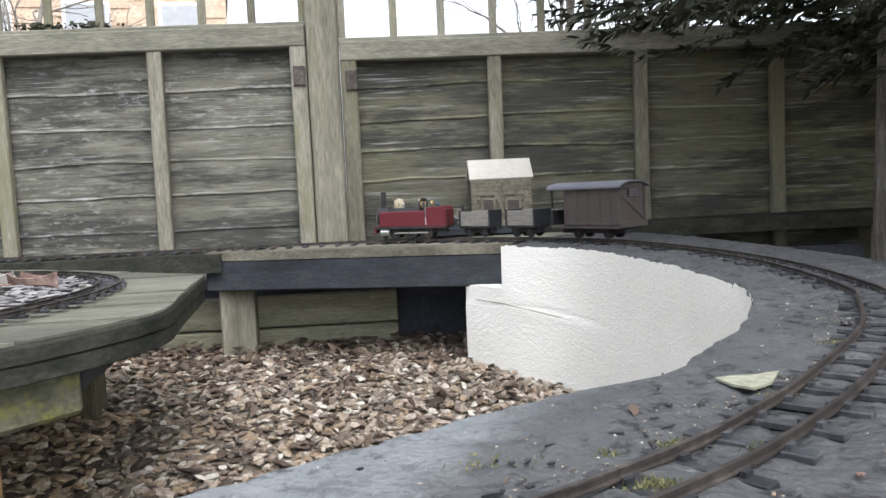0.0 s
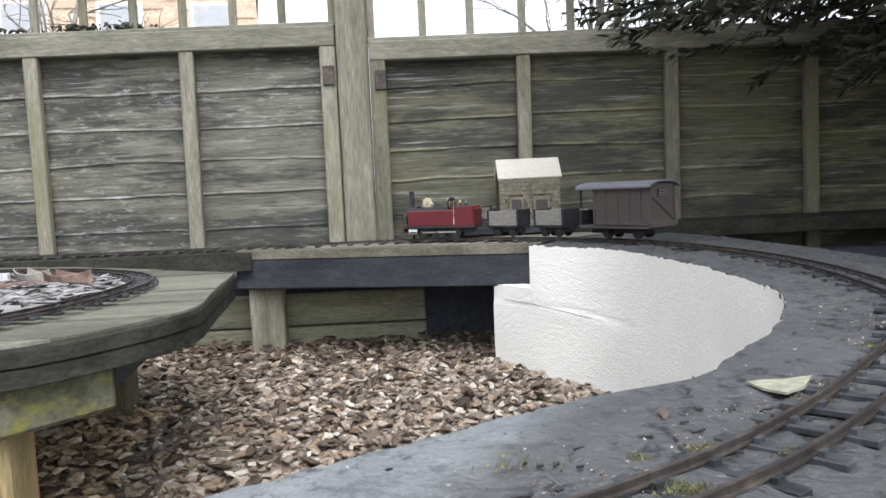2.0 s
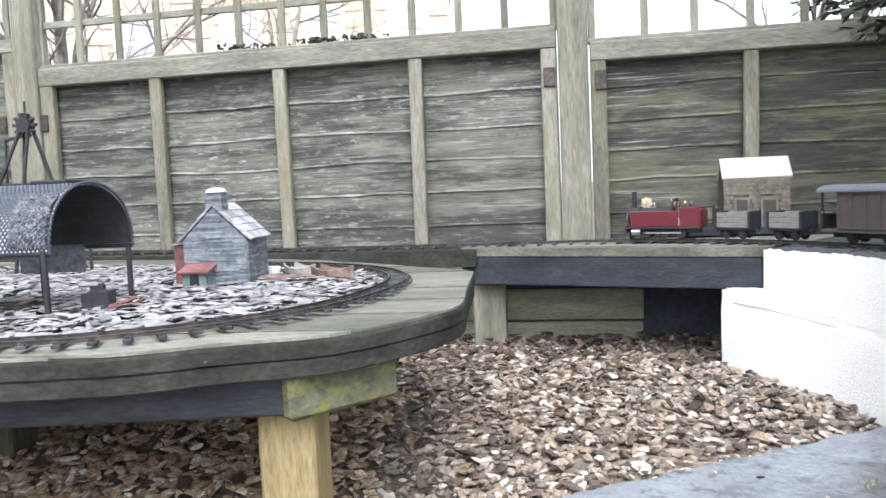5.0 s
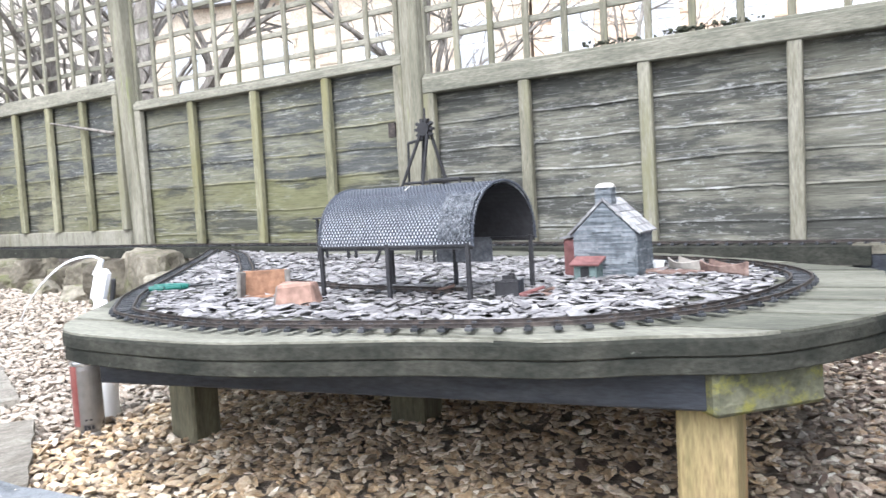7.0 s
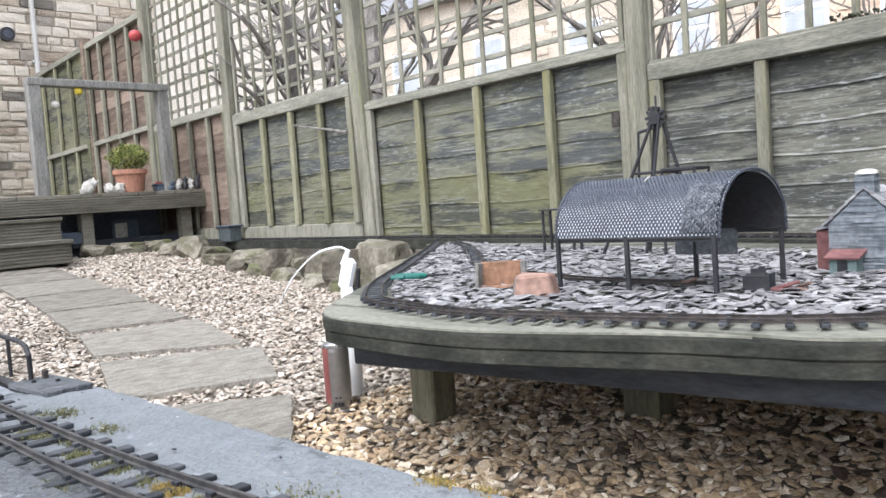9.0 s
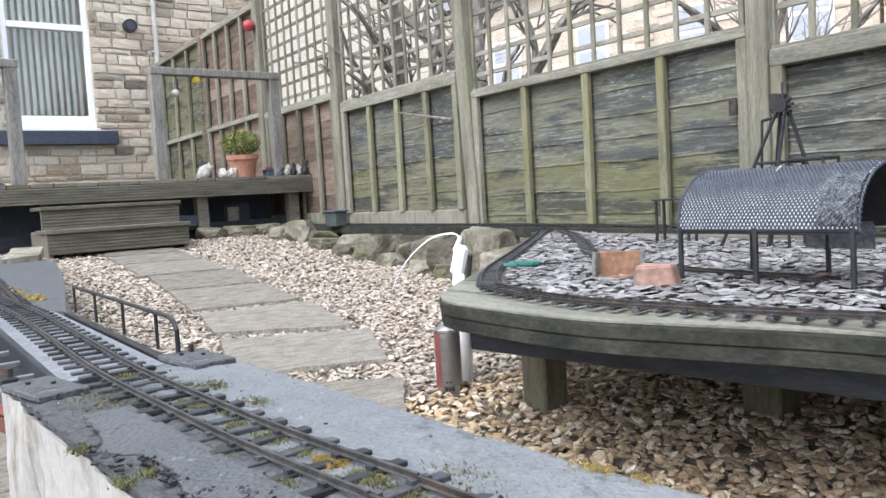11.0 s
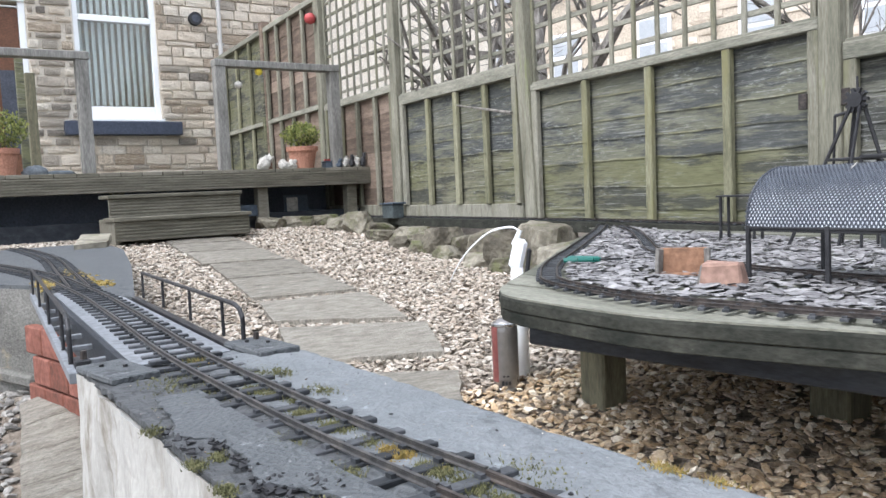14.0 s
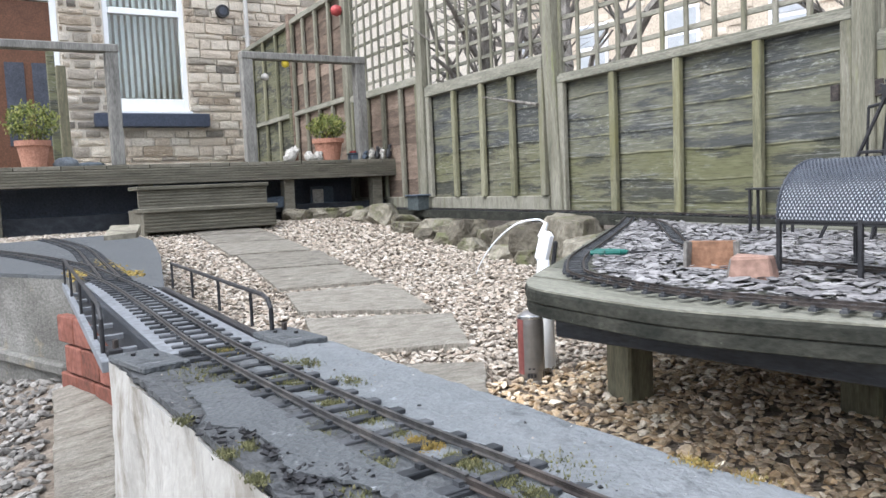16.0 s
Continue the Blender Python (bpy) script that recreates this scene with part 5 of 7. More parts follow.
# an upper layer of felt, torn off along a ragged line
edge = [(-1.092, 0.12), (-0.993, 0.112), (-0.948, 0.102), (-0.914, 0.122), (-0.865, 0.127), (-0.83, 0.123), (-0.794, 0.117), (-0.765, 0.135), (-0.725, 0.148), (-0.653, 0.144), (-0.592, 0.162), (-0.53, 0.16), (-0.469, 0.179)]
rag = [(p.x, p.y + 0.005 * noise.noise((p.x * 90, 0, 3)) + 0.003 * noise.noise((p.x * 260, 0, 7))) for p in smooth_path([(x, y, 0) for x, y in edge], 0.004)]
part("torn_felt", prism(rag + [(-0.469, 0.193), (-0.796, 0.17), (-1.094, 0.165)], DECK + 0.0005, DECK + 0.0034), M_FELT_WORN, wall, "torn upper layer of grey felt beside the track")
tagged(new("curled_felt", me), "curled black felt flakes, and black slivers drawn for dark crevices", "felt flakes", kind="stuff")
chip = part("stone_chip", prism([(0.281, 0.674), (0.283, 0.653), (0.292, 0.64), (0.31, 0.65), (0.333, 0.679), (0.312, 0.674), (0.295, 0.676)], DECK + 0.0012, DECK + 0.0030), M_CHIP)
tagged(chip, "pale flat stone chip lying on the felt", "stone")
for x, y, s, mt, lab in ((0.262, 0.487, 0.0036, M_BRICKTILE, "small orange pebble by the track"), (0.171, 0.573, 0.0027, M_ORNAMENT, "small white pebble on the felt"), (0.369, 0.769, 0.003, M_ORNAMENT, "tiny white chip on the felt"), (0.198, 0.614, 0.006, M_LEAF_LITTER, "dead leaf scrap on the felt")):
    o = stones("stone_chip", [(0, 0, 0)], (s, s * 1.05), (0.05, 0.09) if s > 0.02 else (0.5, 0.8), mt, seed=int(s * 1000))
    o.matrix_basis = pose(x, y, DECK + s * 0.25, 0, 0, 20)
    tagged(o, lab, "stone")

# ---- stepping flags ----
RIGHT = [(-1.63, 0.86), (-2.04, 1.135), (-2.25, 1.23), (-2.62, 1.40), (-2.72, 1.39), (-3.24, 1.495), (-3.32, 1.50), (-3.80, 1.545), (-3.84, 1.56), (-4.32, 1.635), (-4.37, 1.61), (-4.83, 1.66), (-4.87, 1.65), (-5.27, 1.70), (-5.31, 1.70), (-5.72, 1.73)]
LEFT = [(-1.9, 0.45), (-2.30, 0.72), (-2.38, 0.80), (-2.83, 0.94), (-2.93, 0.965), (-3.28, 1.045), (-3.38, 1.05), (-3.88, 1.13), (-3.90, 1.13), (-4.38, 1.20), (-4.42, 1.18), (-4.90, 1.23), (-4.92, 1.22), (-5.32, 1.26), (-5.35, 1.27), (-5.75, 1.30)]


def flagstone(c):
    bm = bmesh.new()
    n = 10
    top = []
    for i in range(n + 1):
        row = []
        for j in range(n + 1):
            a = Vector(c[0]).lerp(Vector(c[1]), i / n)
            b = Vector(c[3]).lerp(Vector(c[2]), i / n)
            p = a.lerp(b, j / n)
            if i in (0, n) or j in (0, n):
                p += Vector((noise.noise((p.x * 12, p.y * 12, 1)), noise.noise((p.x * 12, p.y * 12, 5)))) * 0.007
            row.append(bm.verts.new((p.x, p.y, ground_z(p.x, p.y) + 0.021 + 0.004 * noise.noise((p.x * 8, p.y * 8, 2)) - (0.002 if i in (0, n) or j in (0, n) else 0))))
        top.append(row)
    for i in range(n):
        for j in range(n):
            bm.faces.new((top[i][j], top[i + 1][j], top[i + 1][j + 1], top[i][j + 1]))
    r = bmesh.ops.extrude_face_region(bm, geom=list(bm.faces))
    for v in r["geom"]:
        if isinstance(v, bmesh.types.BMVert):
            v.co.z -= 0.04
    return bm


for i in range(0, 16, 2):
    tagged(part("stepping_stone", flagstone([RIGHT[i], RIGHT[i + 1], LEFT[i + 1], LEFT[i]]), M_FLAG), "grey riven sandstone flag set in gravel", "paving slab", "stepping stones to the steps")
for i in range(6):
    xa, xb = -1.30 - 0.2 * i, -1.495 - 0.2 * i
    ya, yb = 0.068 - 0.105 * (xa + 1.97), 0.068 - 0.105 * (xb + 1.97)
    c = [(xa, ya + 0.125), (xb, yb + 0.125), (xb, yb), (xa, ya)]
    tagged(part("path_block", flagstone(c), M_FLAG), "grey concrete path edging block beside the wall", "paving block", "edging blocks of the path")
for i, (x, y) in enumerate(((-2.75, -0.35), (-3.3, -0.5), (-3.0, -0.75))):
    tagged(part("paving_slab", flagstone([(x, y), (x - 0.5, y - 0.05), (x - 0.5, y - 0.3), (x, y - 0.28)]), M_FLAG), "grey slab partly covered by gravel", "paving slab", "slabs behind the wall")

# ---- rocks beside the fence track ----


def rock(x, y, zb, sx, sy, sz, seed, label):
    bm = bmesh.new()
    bmesh.ops.create_icosphere(bm, subdivisions=4, radius=1)
    g = random.Random(seed)
    cuts = [(Vector((g.gauss(0, 1), g.gauss(0, 1), g.gauss(0, 0.8))).normalized(), g.uniform(0.72, 1.0)) for _ in range(10)]
    cuts.append((Vector((g.gauss(0, 0.10), g.gauss(0, 0.10), 1)).normalized(), 0.78))
    for v in bm.verts:
        p = v.co.normalized()
        p = p / max(abs(p.x), abs(p.y), abs(p.z)) ** 0.6
        for n, d in cuts:
            k = p.dot(n)
            if k > d:
                p = p - n * (k - d)
        p *= 1 + 0.07 * noise.noise(p * 3.5 + Vector((seed * 3.1, 0, 0))) + 0.04 * noise.noise(p * 11 + Vector((seed, 0, 0)))
        v.co = Vector((p.x * sx * 0.60, p.y * sy * 0.58, p.z * sz * 0.72))
    o = part("rock", bm, M_ROCK)
    o.matrix_basis = pose(x, y, zb + sz * 0.42, 0, 0, seed * 37 % 50 - 25)
    return tagged(o, label, "rock", "rocks edging the gravel")


def fy(x, off):
    return 2.72 - FK * x - off


for i, (x, w, h, d) in enumerate(((-2.72, 0.26, 0.15, 0.3), (-2.98, 0.25, 0.18, 0.26), (-3.24, 0.26, 0.25, 0.28), (-3.46, 0.20, 0.20, 0.22), (-3.68, 0.22, 0.19, 0.22), (-3.90, 0.20, 0.14, 0.2), (-4.12, 0.24, 0.16, 0.2), (-4.36, 0.22, 0.11, 0.2), (-4.6, 0.24, 0.12, 0.18), (-4.86, 0.24, 0.08, 0.18), (-5.12, 0.22, 0.10, 0.18), (-5.38, 0.2, 0.16, 0.18), (-5.60, 0.2, 0.09, 0.18), (-5.82, 0.22, 0.08, 0.18))):
    y = fy(x, 0.44 + 0.05 * math.sin(i * 2.3))
    rock(x, y, ground_z(x, y) - 0.01, w, d, h, i + 1, "flat-topped pale sandstone rock" if i in (0, 1, 2) else "rough mossy sandstone rock in the border edge")
for i, x in enumerate((-2.85, -3.1, -3.42, -3.6, -3.95, -4.25, -4.5)):
    y = fy(x, 0.57 + 0.03 * math.sin(i * 3.1))
    rock(x, y, ground_z(x, y) - 0.02, 0.15, 0.13, 0.09, i + 21, "small low sandstone rock in the gravel")
for i, (y, w) in enumerate(((2.9, 0.26), (2.65, 0.22), (2.42, 0.22), (2.22, 0.2))):
    rock(-6.0 - 0.03 * i, y, 0.34, 0.2, w, 0.10, i + 31, "low rock below the decking")

# ---- bridge ----
bridge = thing("model_bridge", "small grey bridge with black tubular handrails carrying the track", "bridge")
part("deck_plate", prism([(-1.286, 0.144), (-1.292, 0.266), (-2.082, 0.298), (-2.336, 0.212), (-2.292, 0.19)], DECK - 0.03, DECK + 0.0005), M_FELTLIGHT, bridge)
part("side_girder", beam((-1.33, 0.146, DECK - 0.035), (-2.37, 0.186, DECK - 0.035), 0.012, 0.07, 0.002), M_BEAM, bridge)
part("side_girder", beam((-1.313, 0.283, DECK - 0.03), (-2.056, 0.317, DECK - 0.03), 0.012, 0.06, 0.002), M_BLACK, bridge)
part("outer_stringer", beam((-1.33, 0.082, DECK - 0.012), (-2.418, 0.161, DECK - 0.012), 0.010, 0.014, 0.001), M_FELTLIGHT, bridge)
for x in (-1.47, -1.60, -1.72, -1.85, -1.98, -2.12, -2.26):      # open cross bars outside the deck
    f = (x + 1.33) / -1.04
    part("cross_bar", beam((x, 0.082 + 0.076 * f, DECK - 0.02), (x - 0.005, 0.146 + 0.04 * f, DECK - 0.02), 0.012, 0.008, 0.001), M_FELTLIGHT, bridge)


def handrail(a, b, h, posts):
    """A tubular rail from a to b with posts; the near end bends down to the base."""
    r = thing("handrail", "black tubular handrail with a bent end", "handrail", group="handrails of the bridge")
    a, b = Vector(a), Vector(b)
    d = (b - a).normalized()
    pts = [a, a + Vector((0, 0, h * 0.72)), a + d * 0.012 + Vector((0, 0, h * 0.92)), a + d * 0.035 + Vector((0, 0, h)), b + Vector((0, 0, h))]
    bm = bmesh.new()
    for p, q in zip(pts, pts[1:]):
        tube(p, q, 0.0032, seg=10, bm=bm)
    for p in pts[1:-1]:
        bmesh.ops.create_uvsphere(bm, u_segments=8, v_segments=6, radius=0.0033, matrix=Matrix.Translation(p))
    part("top_tube", bm, M_BLACK, r, smooth=False)
    for f in posts:
        p = a.lerp(b, f)
        part("post", tube(p, p + Vector((0, 0, h)), 0.0026, seg=8), M_BLACK, r)
    part("foot_block", box((0.035, 0.02, 0.014), tuple(a + Vector((-0.0, 0.012, 0.0))), 0.002), M_BLACK, r)
    part("bolt", tube(a + Vector((0.01, 0.014, 0.004)), a + Vector((0.01, 0.014, 0.018)), 0.004, seg=6), M_RAILMETAL, r, "rusty bolt")
    return r


handrail((-1.318, 0.293, DECK), (-2.012, 0.325, DECK), 0.053, (0.14, 0.42, 0.72, 1.0))
handrail((-1.392, 0.089, DECK - 0.006), (-2.374, 0.158, DECK - 0.006), 0.062, (0.12, 0.42, 0.72, 1.0))
for x, y, w, h, a in ((-1.251, 0.117, 0.11, 0.055, 10), (-1.27, 0.299, 0.11, 0.055, 5)):
    pl = thing("cover_plate", "dark grey slate plate screwed to the wall top", "plate", (x, y, DECK + 0.004), "plates at the bridge end", rz=a)
    part("plate", box((w, h, 0.008), bevel=0.0015), M_FELT_WORN, pl)
    part("screw", tube((0.0, 0.01, 0.003), (0, 0.01, 0.007), 0.003, seg=6), M_BLACK, pl)
    part("screw", tube((-0.025, -0.008, 0.003), (-0.025, -0.008, 0.007), 0.003, seg=6), M_BLACK, pl)

# ---- the yard: shelter, cottage, wind pump, clutter ----


def build_shelter():
    s = thing("open_shelter", "arched perforated metal shelter on thin dark posts over the siding", "shelter")
    # the ridge runs along ax; legs in two rows
    o, ax, ay = Vector((-1.215, 1.245, TABLE)), Vector((0.345, -0.005, 0)), Vector((0.03, 0.20, 0))
    zl, rise = 0.105, 0.112
    nu, nv = 34, 26

    def pt(u, v, grow=0.0):
        a = math.pi * v
        c = o + ax * u + ay * (0.5 - (0.5 + grow) * math.cos(a) * (1.0)) + Vector((0, 0, zl + (rise + grow * 0.2) * math.sin(a) ** 0.85))
        return c
    bm = bmesh.new()
    # a lattice of strands, each hole open
    U, V = 92, 66
    w = 0.40
    for i in range(U):
        for j in range(V):
            if (i + j) % 2:
                continue
            q = [pt((i + 0.5 + dx) / U, min(1, max(0, (j + 0.5 + dy) / V))) for dx, dy in ((-1, 0), (0, -1), (1, 0), (0, 1))]
            c = sum(q, Vector()) / 4
            if any(p.x < o.x - 0.004 or (p - o).dot(ax.normalized()) > ax.length + 0.004 for p in q):
                continue
            inner = [c.lerp(p, 1 - w) for p in q]
            vo, vi = [bm.verts.new(p) for p in q], [bm.verts.new(p) for p in inner]
            for k in range(4):
                bm.faces.new((vo[k], vo[(k + 1) % 4], vi[(k + 1) % 4], vi[k]))
    bmesh.ops.remove_doubles(bm, verts=bm.verts, dist=0.0002)
    r = bmesh.ops.extrude_face_region(bm, geom=list(bm.faces))
    for v in r["geom"]:
        if isinstance(v, bmesh.types.BMVert):
            v.co += Vector((0, 0, -0.0014))
    part("mesh_roof", bm, M_STRAND, s, "blue-black perforated mesh bent into an arch")
    bm = bmesh.new()
    for i in range(nu):
        for j in range(nv):
            f = [bm.verts.new(pt(a / nu, b / nv, -0.002) - Vector((0, 0, 0.0026))) for a, b in ((i, j), (i + 1, j), (i + 1, j + 1), (i, j + 1))]
            bm.faces.new(f)
    bmesh.ops.remove_doubles(bm, verts=bm.verts, dist=0.0002)
    inner = bm.copy()
    for v in inner.verts:
        v.co += Vector((0, 0, -0.004))
    # pale sheet added so that the holes show as bright reflected dots
    part("backing_sheet", bm, M_SILVER, s, "pale sheet added for the bright dots in the mesh")
    # black layer added to give the arch its dark inside
    part("lining", inner, M_BLACK, s, "black sheet added for the shaded inside of the arch")
    for u in (0.0, 1.0):
        bm = bmesh.new()
        pp = [pt(u, k / 20) for k in range(21)]
        for a, b in zip(pp, pp[1:]):
            tube(a, b, 0.0022, seg=6, bm=bm)
        for k in range(45):      # cut ends of the mesh
            c = pt(u, k / 44)
            box((0.007, 0.004, 0.004), tuple(c), 0.0008, bm=bm)
        part("arch_edge", bm, M_STRAND, s, "toothed edge of cut mesh")
    for v in (0.0, 1.0):
        part("eaves_bead", tube(pt(0, v), pt(1, v), 0.0028, seg=6), M_BLACK, s)
    bm = bmesh.new()      # a crumpled square of mesh wired over the eaves
    n = 30
    g = [[bm.verts.new(pt(0.80 + 0.19 * i / n, 0.015 + 0.27 * j / n) + Vector((0, -0.003 - 0.006 * abs(noise.noise((i * 0.35, j * 0.35, 2))), 0.002))) for j in range(n + 1)] for i in range(n + 1)]
    for i in range(n):
        for j in range(n):
            if not (i % 2 and (j + i // 2) % 2):
                bm.faces.new((g[i][j], g[i + 1][j], g[i + 1][j + 1], g[i][j + 1]))
    r = bmesh.ops.extrude_face_region(bm, geom=list(bm.faces))
    for v in r["geom"]:
        if isinstance(v, bmesh.types.BMVert):
            v.co.y += 0.0015
    part("patch", bm, M_PATCH, s, "lighter crumpled patch of mesh")
    part("twig", tube(pt(0.47, 0.42) + Vector((0, -0.002, 0.003)), pt(0.49, 0.34) + Vector((0, -0.003, 0.003)), 0.0012, seg=5), M_ORNAMENT, s, "pale splinter caught on the mesh")
    for u in (0.01, 0.47, 0.97):
        for v in (0.0, 1.0):
            p = o + ax * u + ay * v
            part("leg", box((0.008, 0.008, zl + 0.01), (p.x, p.y, TABLE + (zl) / 2), 0.001), M_BLACK, s)
    part("hanging_sheet", box((0.13, 0.002, 0.05), m=pose(-1.0, 1.44, TABLE + 0.082, 0, 0, 0)), M_MESH, s)
    part("wire_brace", tube((-1.21, 1.245, TABLE + 0.1), (-1.21, 1.445, TABLE + 0.1), 0.003, seg=6), M_BLACK, s)
    return s


build_shelter()


def build_platform():
    p = thing("loading_stage", "small flat black stage on thin legs beside the shelter", "stage")
    part("top", box((0.15, 0.05, 0.006), (-1.83, 2.08, 0.528), 0.001), M_BLACK, p)
    for x, y in ((-1.89, 2.06), (-1.77, 2.10), (-1.89, 2.10), (-1.77, 2.06)):
        part("leg", box((0.008, 0.008, 0.14), (x, y, 0.455), 0.001), M_BLACK, p)


build_platform()


def build_cottage():
    c = thing("model_cottage", "blue-grey model stone cottage with a slate roof and chimney", "model house", (-0.766, 1.68, TABLE), rz=-1)
    W, D, H, R = 0.134, 0.105, 0.098, 0.162     # gable across x, depth along y
    prof = [(-W / 2, 0), (W / 2, 0), (W / 2, H), (0, R), (-W / 2, H)]
    bm = bmesh.new()
    f = [bm.verts.new((x, -D / 2, zz)) for x, zz in prof]
    g = [bm.verts.new((x, D / 2, zz)) for x, zz in prof]
    bm.faces.new(f)
    bm.faces.new(g[::-1])
    for i in range(5):
        j = (i + 1) % 5
        bm.faces.new((f[i], g[i], g[j], f[j]))
    part("wall", bm, M_COTTAGE, c)
    bm = bmesh.new()
    zz = 0.002
    while zz < R - 0.008:
        hc = random.uniform(0.0030, 0.0052)
        half = W / 2 if zz < H else W / 2 * (R - zz - 0.004) / (R - H)
        x = -half
        while x < half - 0.004:
            w = min(random.uniform(0.022, 0.085), half - x)
            box((w * 1.01, 0.004, hc * random.uniform(0.8, 1.05)), m=pose(x + w / 2, -D / 2 - random.uniform(0.0, 0.0024), zz + hc / 2, random.uniform(-6, 6), random.uniform(-2.0, 2.0), 0), bm=bm)
            x += w
        y = -D / 2
        while zz < H - 0.006 and y < D / 2 - 0.004:
            w = min(random.uniform(0.012, 0.03), D / 2 - y)
            box((0.004, w * 0.97, hc * 0.92), (W / 2 + random.uniform(0, 0.002), y + w / 2, zz + hc / 2), bm=bm)
            y += w
        zz += hc
    for k in range(11):      # the chimney in the same thin courses
        z = R - 0.016 + k * 0.0043
        box((0.034 + random.uniform(0, 0.002), 0.032 + random.uniform(0, 0.002), 0.0038), (random.uniform(-0.0006, 0.0006), -D / 2 + 0.02, z), 0.0005, bm=bm)
    st = part("stonework", bm, M_COTTAGE, c, "thin courses of blue-grey stone")
    st["kind"] = "stuff"
    sl_ang = math.degrees(math.atan2(R - H, W / 2))
    L = math.hypot(W / 2, R - H) + 0.012
    for s in (-1, 1):
        for r in range(5):
            for k in range(6):
                t = (r + 0.5) / 5
                x = s * (0.0 + t * (W / 2 + 0.01))
                zz = R + 0.004 - t * (R - H + 0.008)
                m = pose(x, -D / 2 - 0.004 + (k + 0.5) * (D + 0.008) / 6, zz + 0.002, 0, s * (sl_ang - 5.0), 0)
                part("roof_slate", box((L / 5 * 1.18, (D + 0.008) / 6 * 0.95, 0.005), bevel=0.0006, m=m), M_COTROOF, c)
    ch = part("chimney", box((0.031, 0.029, 0.05), (0, -D / 2 + 0.02, R + 0.005), 0.001), M_COTTAGE, c)
    part("cap", lathe([(0.002, 0.0), (0.021, 0.0), (0.020, 0.005), (0.012, 0.009), (0.002, 0.010)], 14, (0, -D / 2 + 0.02, R + 0.03)), M_ORNAMENT, ch, "rounded white chimney cap")
    po = part("porch", box((0.05, 0.04, 0.035), (-0.03, -D / 2 - 0.02, 0.0175), 0.001), M_GREENBOX, c, "green lean-to porch")
    part("porch_roof", box((0.066, 0.052, 0.005), m=pose(-0.03, -D / 2 - 0.022, 0.041, 16, 0, 0), bevel=0.001), M_MODELRED, po, "red pitched porch roof")
    part("porch_door", box((0.018, 0.003, 0.028), (-0.03, -D / 2 - 0.041, 0.015)), M_BLACK, po)
    ex = part("side_shed", box((0.03, 0.09, 0.085), (-W / 2 - 0.017, 0.01, 0.0425), 0.001), M_MODELRED, c, "red side lean-to with a grey roof")
    part("shed_roof", box((0.042, 0.1, 0.005), m=pose(-W / 2 - 0.018, 0.01, 0.09, 0, -8, 0)), M_COTROOF, ex)


build_cottage()


def build_windpump():
    w = thing("wind_pump", "black lattice wind pump tower with a toothed wheel", "wind pump", (-1.40, 1.97, TABLE))
    H = 0.37
    B = [(-0.17, -0.05), (-0.02, -0.06), (0.10, 0.06), (-0.08, 0.06)]
    Tt = [(-0.012, -0.01), (0.012, -0.01), (0.012, 0.01), (-0.012, 0.01)]
    for (x, y), (u, v) in zip(B, Tt):
        part("leg", tube((x, y, 0), (u, v, H), 0.005, seg=6), M_BLACK, w)
    for hh in (0.12, 0.235):
        f = hh / H
        c = [(x + (u - x) * f, y + (v - y) * f, hh) for (x, y), (u, v) in zip(B, Tt)]
        for i in range(4):
            part("brace", tube(c[i], c[(i + 1) % 4], 0.004, seg=6), M_BLACK, w)
    ring = [(0.03, -0.04), (0.125, -0.04), (0.125, 0.04), (0.03, 0.04)]
    for i in range(4):
        a, b = ring[i], ring[(i + 1) % 4]
        part("gallery_rail", tube((*a, 0.238), (*b, 0.238), 0.005, seg=6), M_BLACK, w)
        part("gallery_leg", tube((*a, 0.238), (*a, 0.0), 0.004, seg=6), M_BLACK, w)
    wheel = part("wheel", tube((0, -0.015, H + 0.015), (0, 0.010, H + 0.015), 0.019, seg=16), M_BLACK, w, "black toothed wheel")
    for i in range(10):
        a = TAU * i / 10
        part("vane", box((0.012, 0.012, 0.008), m=Matrix.Translation((0.025 * math.cos(a), -0.004, H + 0.015 + 0.025 * math.sin(a))) @ Matrix.Rotation(-a, 4, 'Y')), M_BLACK, wheel)
    part("finial", tube((0, 0, H + 0.04), (0, 0, H + 0.075), 0.003, seg=6), M_BLACK, w)
    part("tail_arm", tube((0, 0, H - 0.01), (-0.06, 0.0, H - 0.02), 0.0045, seg=6), M_BLACK, w)
    part("tail_strut", tube((-0.06, 0.0, H - 0.02), (-0.065, 0.0, H - 0.15), 0.004, seg=6), M_BLACK, w)


build_windpump()

bk = thing("ridge_tile", "rusty orange hollow clay ridge tile standing on edge", "tile", (-1.365, 1.245, TABLE + 0.004), rz=35)
part("face", box((0.096, 0.008, 0.056), m=pose(0, 0.004, 0.030, -10, 0, 0), bevel=0.003), M_RUSTTILE, bk, "rusty orange inner face")
for sx in (-1, 1):
    part("flange", box((0.008, 0.034, 0.056), m=pose(sx * 0.047, -0.010, 0.030, -6, 0, sx * 14), bevel=0.002), M_TILEGREY, bk, "grey weathered edge")
part("lip", box((0.095, 0.018, 0.008), (0, -0.010, 0.004), 0.003), M_RUSTTILE, bk)
b2 = thing("half_brick", "faded pink-orange brick with a grey end lying in the slate", "brick", (-1.21, 1.165, TABLE + 0.002), rz=25)
bm = bmesh.new()
box((0.085, 0.05, 0.045), (0, 0, 0.0225), 0.005, bm=bm)
for v in bm.verts:
    v.co += Vector((noise.noise(v.co * 40), noise.noise(v.co * 40 + Vector((3, 0, 0))), noise.noise(v.co * 40 + Vector((0, 5, 0))))) * 0.004
